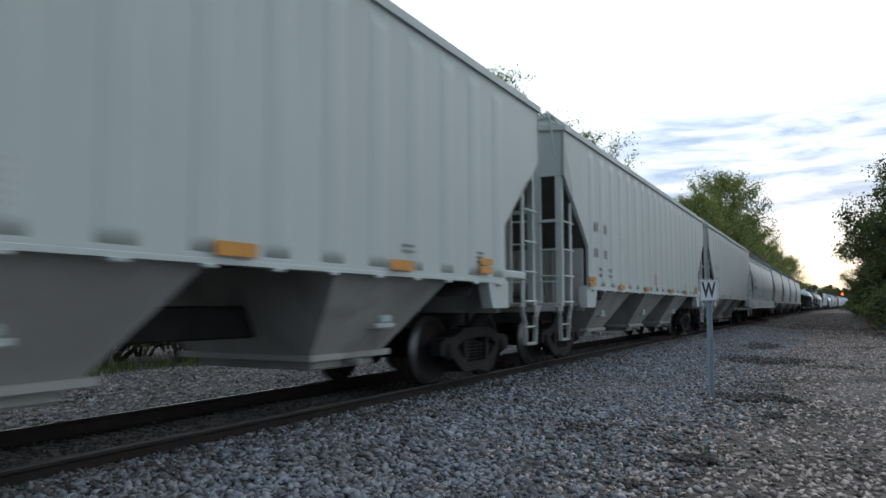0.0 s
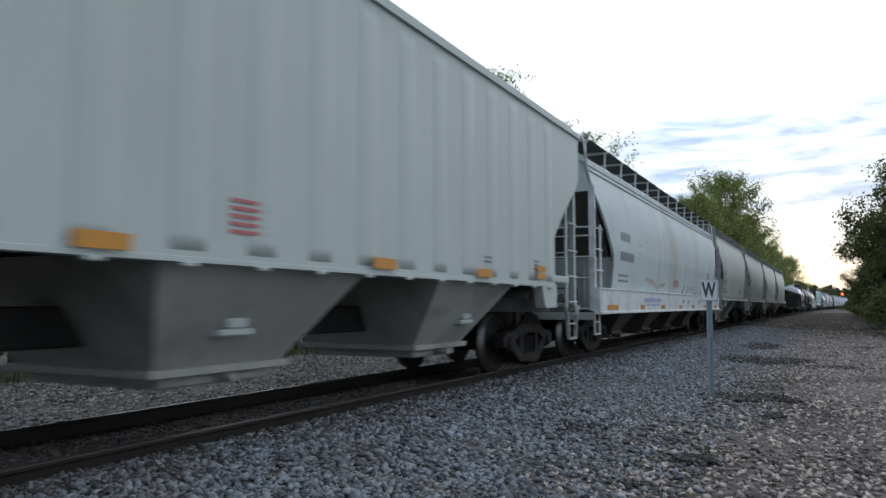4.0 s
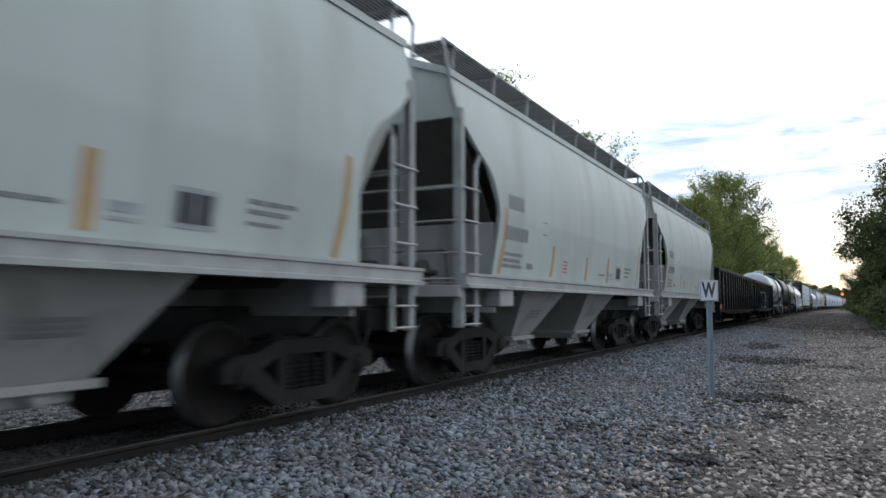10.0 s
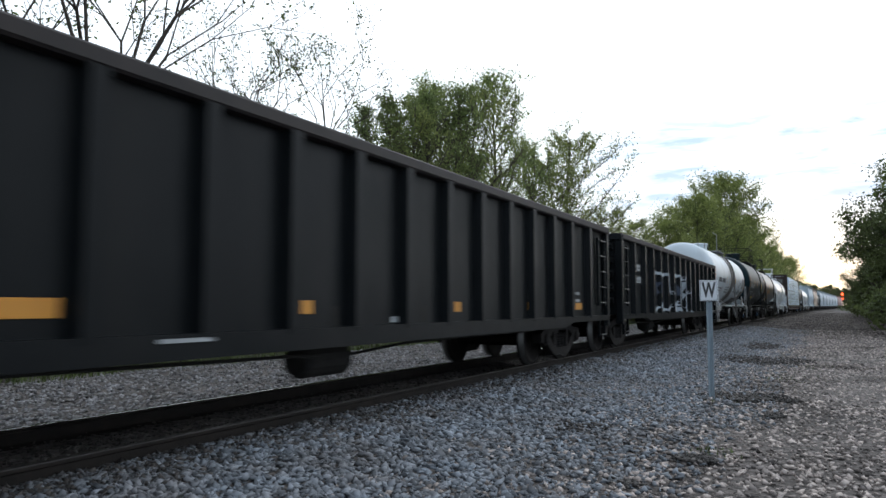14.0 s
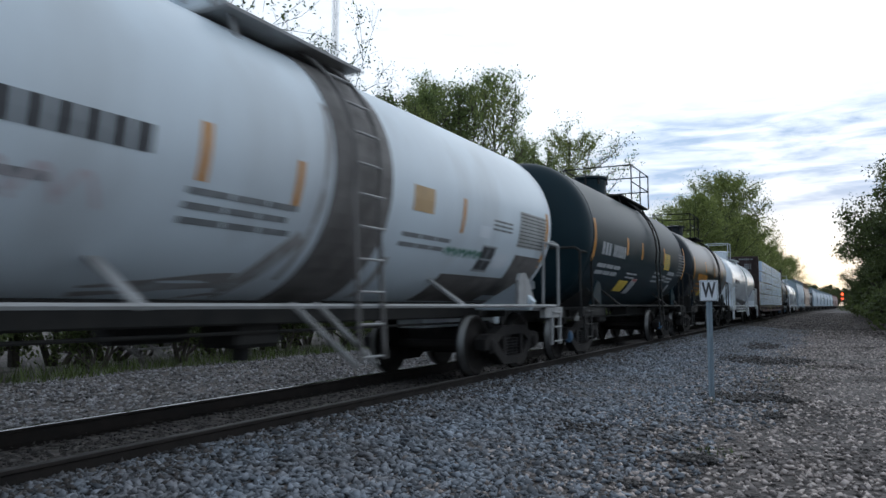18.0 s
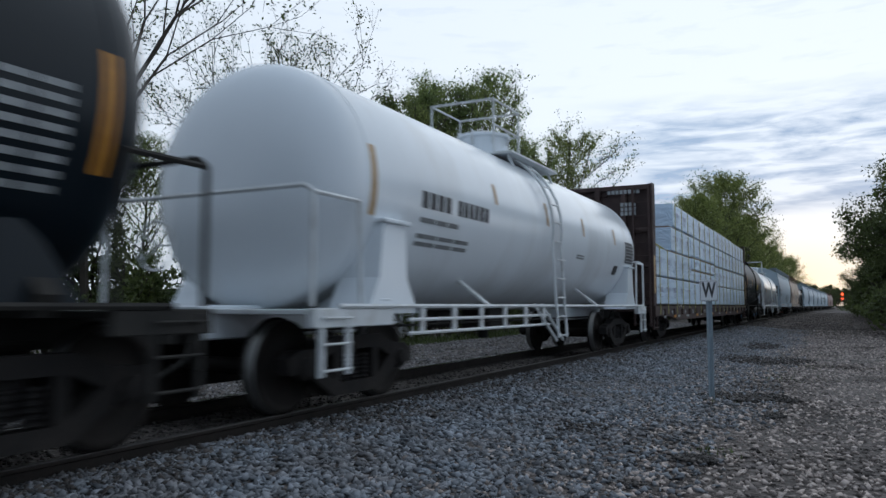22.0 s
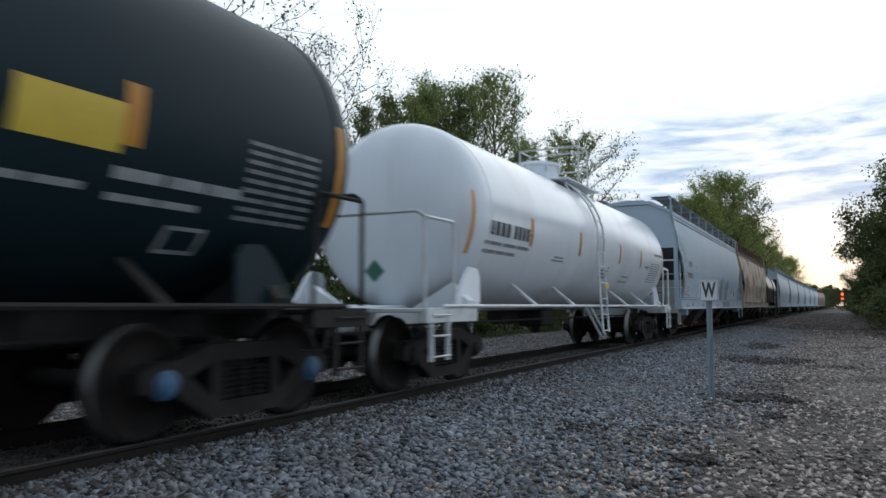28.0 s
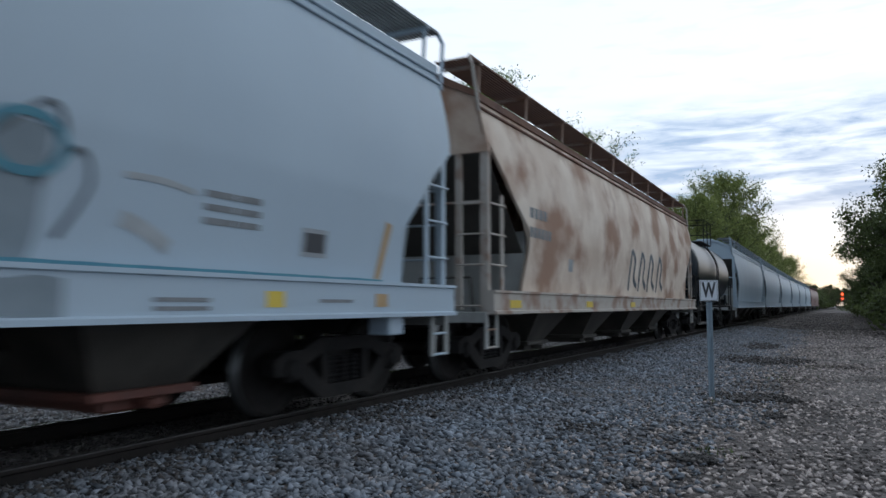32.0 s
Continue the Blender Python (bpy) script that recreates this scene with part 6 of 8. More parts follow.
            stroke(c, [(f0 + 8.60, 1.80), (f0 + 8.63, 1.50), (f0 + 8.68, 1.30), (f0 + 8.72, 1.08), (f0 + 8.66, 0.97)], 0.12, wall, "spray_white", white)
            stroke(c, [(f0 + 8.66, 0.97), (f0 + 9.1, 1.20), (f0 + 9.66, 1.50), (f0 + 9.81, 1.22), (f0 + 9.99, 0.88), (f0 + 9.6, 0.87), (f0 + 9.33, 0.89)], 0.10, wall, "spray_white", white)
            stroke(c, [(f0 + 8.50, 0.90), (f0 + 8.91, 0.90), (f0 + 9.25, 0.88)], 0.09, wall, "spray_white", white)
            stroke(c, [(f0 + 9.68, 1.58), (f0 + 9.78, 1.66), (f0 + 9.84, 1.56), (f0 + 9.76, 1.50)], 0.09, wall, "spray_white", white)
            stroke(c, [(f0 + 9.80, 1.50), (f0 + 10.0, 1.52)], 0.06, wall, "spray_white", white)
            stroke(c, [(f0 + 9.86, 1.36), (f0 + 10.1, 1.34), (f0 + 10.32, 1.44)], 0.07, wall, "spray_white", white)
            stroke(c, [(f0 + 9.98, 1.23), (f0 + 10.2, 1.25), (f0 + 10.48, 1.29)], 0.07, wall, "spray_white", white)
            for a, w in (((4.2, 1.9), 0.1), ((5.4, 1.9), 0.1)):
                y0 = f0 + a[0]
                stroke(c, [(y0, a[1]), (y0 + 0.7, a[1] - 0.02), (y0 + 0.8, 1.2), (y0 + 0.4, 0.95), (y0, 1.05), (y0 - 0.02, a[1] - 0.1)], w, wall, "spray_white", white)
            stroke(c, [(f0 + 6.5, 1.95), (f0 + 6.6, 1.5), (f0 + 7.0, 1.3), (f0 + 6.6, 1.0), (f0 + 6.2, 1.0)], 0.1, wall, "spray_white", white)
            for y0 in (f0 + 7.6, f0 + 8.7, f0 + 4.6):
                stroke(c, [(y0, 1.5), (y0 + 0.5, 1.62), (y0 + 0.8, 1.75)], 0.35, wall, "spray_navy", "dull blue spray fill", lift=0.003)
        CARS.append(c)
    # pale tank with a dark spill band
    L = length(10)
    f0 = -L / 2
    r, zc = 1.38, 2.42
    s_ = on_shell(r, zc)
    c = tank("acid_tank_car", "pale grey tank car with dark spill band and brown grime", L, r, zc, L / 2 - 1.05, "tank_pale", "grime_part", bands=((0.28, 1.05, "spill"),), group="tank cars", head=0.5, dome_y=-0.9, plat=(-0.4, 1.75), ladder_y=0.2, saddle="grime_part", brackets=(4.48, 9.49), full_sill=True, braces=True, cage=False, rail_w=0.6, lad_mat="spill", rails=(0.3, 1.7))
    stencil(c, [(f0 + 1.02, 1.6, 0.13, 1.0, 1), (f0 + 5.05, 2.0, 0.1, 0.45, 1), (f0 + 6.2, 1.95, 0.09, 0.4, 1), (f0 + 9.6, 2.0, 0.08, 0.45, 1), (-f0 - 1.2, 1.7, 0.12, 0.9, 1)], s_, "orange", "reflector", "orange reflective strip")
    stencil(c, [(f0 + 8.3, 2.15, 0.5, 0.3, 1)], s_, "tan", "placard", "faded orange panel")
    stencil(c, [(f0 + 2.3, 2.12, 0.95, 0.2, 4), (f0 + 3.45, 2.12, 1.2, 0.2, 6)], s_, "ink", "stencil", "black reporting marks")
    stencil(c, [(f0 + 2.4, 1.82, 1.5, 0.06, 8), (f0 + 2.4, 1.70, 1.2, 0.06, 7), (f0 + 5.0, 1.9, 1.3, 0.05, 7), (f0 + 5.0, 1.79, 1.2, 0.05, 7), (f0 + 5.0, 1.68, 1.3, 0.05, 7), (f0 + 8.2, 1.85, 1.2, 0.05, 7), (f0 + 8.2, 1.74, 1.1, 0.05, 7)], s_, "ink_grey", "stencil", "worn dark stencil lines")
    stencil(c, [(f0 + 10.45, 1.57, 0.45, 0.31, 1)], s_, "ink", "placard", "black data panel")
    stencil(c, [(f0 + 10.42, 1.54, 0.51, 0.03, 1), (f0 + 10.42, 1.88, 0.51, 0.025, 1), (f0 + 10.65, 1.57, 0.03, 0.31, 1), (f0 + 10.48, 1.70, 0.40, 0.025, 1)], s_, "ink_white", "stencil", "white frame lines of the data panel", lift=0.009)
    stencil(c, [(f0 + 11.62, 1.96, 1.15, 0.55, 1)], s_, "grey_part", "placard", "pale grey lined data panel")
    stencil(c, [(f0 + 11.62, 1.98 + 0.054 * k, 1.15, 0.012, 1) for k in range(10)], s_, "ink", "stencil", "thin dark ruled line", lift=0.009)
    stencil(c, [(f0 + 10.62, 2.25 - 0.06 * k, 0.7, 0.03, 6) for k in range(3)], s_, "ink_grey", "stencil", "worn dark stencil lines")
    stencil(c, [(f0 + 10.2, 2.0, 0.35, 0.16, 1), (f0 + 11.0, 1.62, 0.45, 0.2, 1)], s_, "tank_white", "placard", "white paint patch over old lettering")
    stencil(c, [(f0 + 9.65, 1.12, 2.05, 0.36, 1), (f0 + 11.7, 1.12, 1.25, 0.72, 1)], s_, "spill", "stain", "dark brown stain low on the shell", lift=0.004)
    for ya, za, yb, zb, w in ((6.0, 1.15, 6.5, 1.7, 0.22), (6.55, 1.3, 6.7, 3.0, 0.10), (8.2, 1.15, 8.1, 1.6, 0.14), (1.2, 1.2, 1.6, 1.75, 0.3), (1.9, 1.1, 3.2, 1.22, 0.2), (4.6, 1.12, 6.0, 1.25, 0.22)):
        stroke(c, [(f0 + ya, za), (f0 + (ya + yb) / 2, (za + zb) / 2), (f0 + yb, zb)], w, lambda y, z: s_(z), "grime_soft", "brown grime running down the shell", lift=0.004, name="stain")
    for k in range(4):
        stroke(c, [(f0 + 3.1 + 0.3 * k, 1.75), (f0 + 3.25 + 0.3 * k, 1.92), (f0 + 3.4 + 0.3 * k, 1.7)], 0.05, lambda y, z: s_(z), "faint_red", "faint reddish scrawl", name="graffiti_stroke")
    for k in range(7):
        stroke(c, [(f0 + 9.35 + 0.16 * k, 1.72 + 0.03 * (k % 2)), (f0 + 9.45 + 0.16 * k, 1.80), (f0 + 9.5 + 0.16 * k, 1.70)], 0.05, lambda y, z: s_(z), "ink_green", "faded green scrawl")
    CARS.append(c)
    # gloss black tank
    L = length(11)
    f0 = -L / 2
    r, zc = 1.5, 2.50
    s_ = on_shell(r, zc)
    c = tank("black_tank_car", "blue-black tank car with white stencils and orange stripes", L, r, zc, L / 2 - 1.25, "tank_satin", "under", group="tank cars", plat=(-0.5, 2.8), ladder_y=0.85, dome_h=0.5, dome_r=0.42, blue=(0,), brackets=(3.6, 9.08))
    stencil(c, [(f0 + 1.35, 1.95, 0.14, 0.85, 1), (f0 + 4.05, 2.22, 0.16, 0.4, 1), (f0 + 5.6, 2.2, 0.15, 0.42, 1), (f0 + 8.40, 2.22, 0.16, 0.45, 1), (-f0 - 0.92, 1.9, 0.14, 1.0, 1)], s_, "orange", "reflector", "orange reflective strip")
    stencil(c, [(f0 + 8.62, 2.13 + 0.05 * k, 0.62, 0.016, 1) for k in range(8)], s_, "ink_grey", "stencil", "thin dark ruled line", lift=0.009)
    stencil(c, [(f0 + 9.95, 1.46, 0.32, 0.22, 1)], s_, "ink_white", "placard", "white data panel")
    stencil(c, [(f0 + 2.0, 2.12, 0.75, 0.26, 3), (f0 + 2.9, 2.12, 1.1, 0.26, 6), (f0 + 1.95, 1.86, 1.85, 0.08, 9), (f0 + 1.95, 1.72, 1.75, 0.08, 8), (f0 + 4.6, 1.80, 1.0, 0.04, 6), (f0 + 4.6, 1.71, 0.9, 0.04, 6), (f0 + 7.5, 1.92, 0.7, 0.05, 5), (f0 + 7.5, 1.82, 0.6, 0.05, 5), (f0 + 7.45, 1.70, 0.75, 0.05, 5), (f0 + 8.5, 1.86, 0.65, 0.05, 5), (f0 + 8.5, 1.77, 0.7, 0.05, 5), (f0 + 9.3, 1.95, 1.0, 0.10, 1), (f0 + 9.3, 1.83, 0.9, 0.05, 6), (f0 + 9.3, 1.74, 0.8, 0.05, 5)], s_, "ink_white", "stencil", "white stencil lettering")
    stencil(c, [(f0 + 10.65 + 0.02 * k, 1.98 + 0.09 * k, 1.0, 0.04, 7) for k in range(8)], s_, "ink_grey", "stencil", "grey dense stencil lines")
    stencil(c, [(f0 + 4.3, 1.40, 0.85, 0.25, 1), (f0 + 8.56, 2.08, 0.76, 0.45, 1)], s_, "yellow", "placard", "yellow notice panel")
    stencil(c, [(f0 + 5.4, 1.36, 0.55, 0.36, 1)], s_, "ink_white", "placard", "white data panel")
    stencil(c, [(f0 + 5.5, 1.66, 0.4, 0.05, 1)], s_, "ink_red", "placard", "red heading bar", lift=0.009)
    for x0, x1, z0, z1, n, mt, lb in ((-0.28, 0.5, 2.85, 3.32, 1, "yellow", "yellow notice panel on the tank head"), (-0.30, 0.5, 2.70, 2.81, 8, "ink_white", "white lettering on the tank head"), (-0.30, 0.45, 2.58, 2.63, 6, "ink_white", "white lettering on the tank head"), (-0.1, 0.45, 1.98, 2.03, 4, "ink_white", "white lettering on the tank head")):
        bm = bmesh.new()
        cols = 8 if n == 1 else n
        for q in range(cols):
            xa = x0 + (x1 - x0) * q / cols
            xb = xa + (x1 - x0) / cols * (0.75 if n > 1 else 1)
            rows_ = []
            for z in [z0 + (z1 - z0) * w / 5 for w in range(6)]:
                rows_.append([])
                for x in (xa, xb):
                    rho = min(0.98, math.hypot(x, z - zc) / r)
                    q_ = rho ** (1 / 0.72)
                    rows_[-1].append(bm.verts.new((x, -(L / 2 - 1.25) - 0.55 * math.sqrt(1 - q_ * q_) ** 0.72 - 0.012, z)))
            for u, v in zip(rows_, rows_[1:]):
                bm.faces.new((u[0], u[1], v[1], v[0]))
        part("placard" if n == 1 else "stencil", bm, mt, c, lb)
    bm = bmesh.new()
    plate(bm, [(0.17, 1.38), (0.43, 1.38), (0.43, 1.52), (0.30, 1.66), (0.17, 1.52)], "y", -L / 2 + 0.78, -L / 2 + 0.80)
    bbox(bm, 0.27, 0.33, -L / 2 + 0.78, -L / 2 + 0.83, 1.0, 1.39, 0.005)
    part("placard", bm, "ink_white", c, "white house-shaped placard on a bracket")
    CARS.append(c)
    # black tank with yellow lettering
    L = length(12)
    f0 = -L / 2
    r, zc = 1.43, 2.46
    s_ = on_shell(r, zc)
    c = tank("black_tank_car", "black tank car with yellow lettering", L, r, zc, L / 2 - 1.5, "tank_black", "under", group="tank cars", plat=(-0.4, 1.6), ladder_y=1.5, dome_y=-0.3, dome_h=0.45, rail_w=0.75, brackets=(3.6, 8.9))
    stencil(c, [(f0 + 1.75, 2.0, 0.16, 0.8, 1), (f0 + 4.45, 2.34, 0.16, 0.4, 1), (f0 + 6.85, 2.2, 0.14, 0.4, 1), (f0 + 9.3, 2.2, 0.12, 0.4, 1), (-f0 - 1.6, 1.9, 0.12, 0.8, 1)], s_, "orange", "reflector", "orange reflective strip")
    stencil(c, [(f0 + 2.75, 1.98, 1.0, 0.25, 4), (f0 + 3.9, 1.98, 1.1, 0.25, 6), (f0 + 2.7, 1.83, 1.1, 0.06, 6), (f0 + 2.6, 1.68, 1.6, 0.05, 8), (f0 + 2.6, 1.57, 1.6, 0.05, 8)], s_, "orange", "stencil", "yellow-orange lettering")
    stencil(c, [(f0 + 4.1, 1.45, 0.8, 0.28, 1)], s_, "yellow", "placard", "bright yellow notice panel")
    stencil(c, [(f0 + 7.2, 1.40, 0.5, 0.28, 1), (f0 + 8.9, 1.5, 0.35, 0.2, 1)], s_, "ink_white", "placard", "white data panel")
    stencil(c, [(f0 + 9.7, 1.75 + 0.09 * k, 0.8, 0.045, 6) for k in range(8)], s_, "ink_white", "stencil", "dense white stencil lines")
    CARS.append(c)
    # white tank
    L = length(13)
    f0 = -L / 2
    r, zc = 1.38, 2.36
    s_ = on_shell(r, zc)
    c = tank("white_tank_car", "clean white tank car with white handrails", L, r, zc, L / 2 - 1.6, "tank_white", "white_part", group="tank cars", plat=(-0.95, 1.45), ladder_y=-0.1, dome_y=0.05, dome_r=0.45, dome_h=0.45, head=0.6, rail_w=0.6, rail_h=0.85, rails=(-0.9, 0.25), brackets=(4.53, 9.92), tall_saddle=True, braces=True, safety=(2.3, 6.95))
    stencil(c, [(f0 + 1.65, 2.0, 0.12, 0.75, 1), (f0 + 4.9, 2.5, 0.1, 0.3, 1), (f0 + 7.1, 2.4, 0.1, 0.4, 1), (f0 + 9.2, 2.4, 0.1, 0.35, 1), (f0 + 11.6, 2.4, 0.1, 0.35, 1)], s_, "tan", "reflector", "faded tan reflective strip")
    stencil(c, [(f0 + 2.75, 2.20, 0.8, 0.2, 4), (f0 + 3.7, 2.20, 1.0, 0.2, 6)], s_, "ink", "stencil", "black reporting marks")
    stencil(c, [(f0 + 2.75, 2.03, 1.0, 0.06, 6), (f0 + 2.75, 1.85, 1.4, 0.05, 8), (f0 + 2.75, 1.76, 1.4, 0.05, 8), (f0 + 8.9, 2.0, 0.5, 0.03, 1), (f0 + 8.9, 1.95, 0.5, 0.03, 1)], s_, "ink_grey", "stencil", "worn dark stencil lines")
    stencil(c, [(f0 + 12.6, 2.05, 0.8, 0.5, 1)], s_, "ink", "placard", "black dense data panel")
    stencil(c, [(f0 + 12.65, 2.09 + 0.075 * k, 0.7, 0.02, 6) for k in range(6)], s_, "ink_white", "stencil", "white lines of the data panel", lift=0.009)
    stencil(c, [(f0 + 11.75, 1.75, 0.35, 0.2, 1)], s_, "ink", "placard", "small black data panel")
    CARS.append(c)
    # centre-beam flat
    CARS.append(centre_beam("centre_beam_flat", "brown centre-beam flat car with tall end bulkheads", length(14), 1.04, 4.36))
    c = CARS[-1]
    f0 = -length(14) / 2
    stencil(c, [(f0 + f, 0.80, w, 0.12, n) for f, w, n in ((1.4, 0.25, 2), (2.7, 0.45, 4), (4.9, 0.25, 2), (6.4, 0.2, 1), (9.0, 0.4, 3), (12.0, 0.3, 2), (15.0, 0.4, 3), (19.0, 0.5, 4), (22.5, 0.4, 3))], lambda z: 1.50, "ink_white", "stencil", "small white sill stencils")
    stencil(c, [(f0 + f, 0.70, w, 0.07, 1) for f, w in ((1.5, 0.3), (3.7, 0.35), (5.2, 0.5), (8.2, 0.3), (10.0, 0.45), (13.2, 0.35), (17.0, 0.4))], lambda z: 1.50, "ink_white", "stencil", "worn white sill patch")
    reflectors(c, [(f0 + f, 0.70, 0.4, 0.1) for f in (3.0, 7.2, 11.0, 15.5, 20.0)], 1.50, "orange")
    for e in (-1,):
        for z, w in ((4.10, 0.9), (3.75, 0.45), (3.62, 0.45), (3.50, 0.45)):
            bm = bmesh.new()
            n = 8 if w > 0.5 else 4
            for i in range(n):
                x = 0.3 + i * w / n + (0.35 if w < 0.5 else 0)
                box(bm, x, x + w / n * 0.7, -length(14) / 2 + 0.235, -length(14) / 2 + 0.245, z, z + 0.1)
            part("stencil", bm, "ink_white", c, "white lettering on the bulkhead")
    # black tank
    L = length(15)
    f0 = -L / 2
    r, zc = 1.46, 2.50
    s_ = on_shell(r, zc)
    c = tank("black_tank_car", "black tank car with white stencils and a yellow panel", L, r, zc, L / 2 - 1.15, "tank_satin", "under", group="tank cars", blue=(0, 1), plat=(-0.8, 2.2), ladder_y=-0.35, dome_y=0.75, dome_h=0.55, dome_r=0.5)
    stencil(c, [(f0 + 1.0, 1.9, 0.13, 0.9, 1), (f0 + 4.2, 2.2, 0.17, 0.42, 1), (f0 + 6.25, 2.15, 0.14, 0.42, 1), (f0 + 8.2, 2.12, 0.15, 0.42, 1), (-f0 - 1.2, 1.8, 0.13, 0.95, 1)], s_, "orange", "reflector", "orange reflective strip")
    stencil(c, [(f0 + 2.0, 2.14, 0.8, 0.22, 4), (f0 + 2.95, 2.14, 1.1, 0.22, 6), (f0 + 2.4, 1.88, 1.25, 0.09, 7), (f0 + 2.4, 1.75, 1.2, 0.09, 6), (f0 + 3.7, 1.80, 1.0, 0.035, 6), (f0 + 3.7, 1.72, 0.95, 0.035, 6), (f0 + 3.7, 1.64, 1.0, 0.035, 6), (f0 + 3.7, 1.53, 1.05, 0.03, 6),
                (f0 + 6.15, 1.80, 0.6, 0.045, 5), (f0 + 6.15, 1.70, 0.6, 0.045, 5), (f0 + 6.15, 1.60, 0.6, 0.045, 5), (f0 + 7.2, 1.80, 0.8, 0.05, 5), (f0 + 8.2, 1.90, 1.2, 0.08, 6), (f0 + 8.2, 1.76, 0.8, 0.05, 5)], s_, "ink_white", "stencil", "white stencil lettering")
    stencil(c, [(f0 + 9.4, 1.75 + 0.075 * k, 0.9, 0.035, 7) for k in range(9)], s_, "ink_grey", "stencil", "grey dense stencil lines")
    stencil(c, [(f0 + 7.45, 2.06, 0.75, 0.33, 1)], s_, "yellow", "placard", "yellow notice panel")
    stencil(c, [(f0 + 8.8, 1.45, 0.4, 0.2, 1)], s_, "ink_white", "placard", "outlined panel")
    stencil(c, [(f0 + 8.84, 1.48, 0.32, 0.14, 1)], s_, "tank_satin", "placard", "black panel centre", lift=0.009)
    CARS.append(c)
    # white tank with end railing
    L = length(16)
    f0 = -L / 2
    r, zc = 1.40, 2.36
    s_ = on_shell(r, zc)
    c = tank("white_tank_car", "white tank car with dark lettering and white end railing", L, r, zc, L / 2 - 2.0, "tank_white", "white_part", group="tank cars", plat=(-0.75, 1.55), ladder_y=-0.12, dome_y=0.15, dome_r=0.48, dome_h=0.38, head=0.65, rail_w=0.7, rails=(0.8, 1.5), off=0.6, brackets=(4.3, 6.3, 10.4, 12.4), braces=True)
    stencil(c, [(f0 + 1.95, 1.75, 0.12, 0.85, 1), (f0 + 4.18, 2.0, 0.13, 0.45, 1), (f0 + 6.82, 2.0, 0.12, 0.45, 1), (f0 + 9.9, 2.0, 0.12, 0.45, 1), (f0 + 12.03, 2.0, 0.12, 0.45, 1), (-f0 - 1.52, 1.75, 0.12, 0.85, 1)], s_, "orange", "reflector", "orange reflective strip")
    stencil(c, [(f0 + 2.6, 2.06, 0.8, 0.2, 4), (f0 + 3.5, 2.06, 0.85, 0.2, 5)], s_, "ink", "stencil", "black reporting marks")
    stencil(c, [(f0 + 2.5, 1.92, 1.7, 0.05, 9), (f0 + 2.5, 1.80, 1.2, 0.05, 7), (f0 + 5.5, 1.89, 0.5, 0.03, 5), (f0 + 5.4, 1.83, 0.65, 0.03, 6), (f0 + 8.62, 1.86, 0.6, 0.035, 6), (f0 + 8.62, 1.79, 0.6, 0.035, 5), (f0 + 8.62, 1.72, 0.6, 0.035, 6), (f0 + 8.62, 1.65, 0.68, 0.035, 6),
                (f0 + 10.55, 1.72, 0.6, 0.035, 5), (f0 + 10.4, 1.60, 0.8, 0.035, 6), (f0 + 13.7, 2.40, 1.2, 0.07, 9), (f0 + 12.63, 2.02, 0.45, 0.06, 3)], s_, "ink_grey", "stencil", "worn dark stencil lines")
    stencil(c, [(f0 + 13.15 + 0.02 * k, 1.68 + 0.06 * k, 1.15, 0.022, 10) for k in range(9)], s_, "ink_grey", "stencil", "dense dark stencil lines")
    stencil(c, [(f0 + 7.95, 1.40, 0.3, 0.1, 1)], lambda z: 1.56, "yellow", "placard", "small yellow plate on the ladder")
    # green placard and notices on the front head
    for x, z, w, mt in ((0.35, 1.50, 0.15, "ink_green"),):
        bm = bmesh.new()
        y = -L / 2 + 1.22
        plate(bm, [(x, z - w), (x + w, z), (x, z + w), (x - w, z)], "y", y, y + 0.012)
        part("placard", bm, mt, c, "green diamond placard on the end frame")
    CARS.append(c)
    # pale blue-grey hopper with graffiti
    L = length(17)
    f0 = -L / 2
    cutn = [(1.02, 1.1), (1.08, 1.86), (0.46, 2.57), (0.08, 2.82), (0.0, 2.95), (0.0, 4.3)]
    c, side, hb, surf = long_hopper(L, "nahx_blue", "graffiti_hopper", "pale blue-grey covered hopper with faded graffiti", "nahx_blue", sill=(1.60, 0.95, 1.28), cut=cutn, board=0.06, end_low=2.86, gate_mat="gate_red", inset=0.46, slope_in=2.0, pad=(1.12, 1.41))
    flat = lambda y, z: surf(z)
    sillx = lambda y, z: 1.60
    stencil(c, [(f0 + 2.1, 2.34, 0.77, 0.19, 4), (f0 + 2.03, 1.97, 1.04, 0.17, 6), (f0 + 2.1, 1.60, 0.3, 0.05, 2), (f0 + 2.1, 1.50, 0.3, 0.05, 2)], surf, "ink_grey", "stencil", "worn dark reporting marks")
    stencil(c, [(f0 + 3.5, 2.37, 0.24, 0.02, 1), (f0 + 3.5, 2.16, 0.24, 0.02, 1)], surf, "ink_grey", "stencil", "small framed stencil")
    stroke(c, [(f0 + 1.56, 1.31), (f0 + 1.68, 1.75), (f0 + 1.79, 2.17)], 0.11, flat, "tan", "faded tan reflective strip", name="reflector")
    stroke(c, [(-f0 - 2.0, 1.32), (-f0 - 1.85, 1.9)], 0.13, flat, "tan", "faded tan reflective strip", name="reflector")
    for f in (4.1, 6.73):
        stroke(c, [(f0 + f, 1.34), (f0 + f + 0.06, 1.69)], 0.09, flat, "tan", "faded tan reflective strip", name="reflector")
    # grey block letters with a pale centre figure
    block = "block of blue-grey spray paint"
    stroke(c, [(f0 + 10.42, 1.29), (f0 + 10.40, 1.7), (f0 + 10.42, 2.08)], 0.52, flat, "spray_grey", block, lift=0.004)
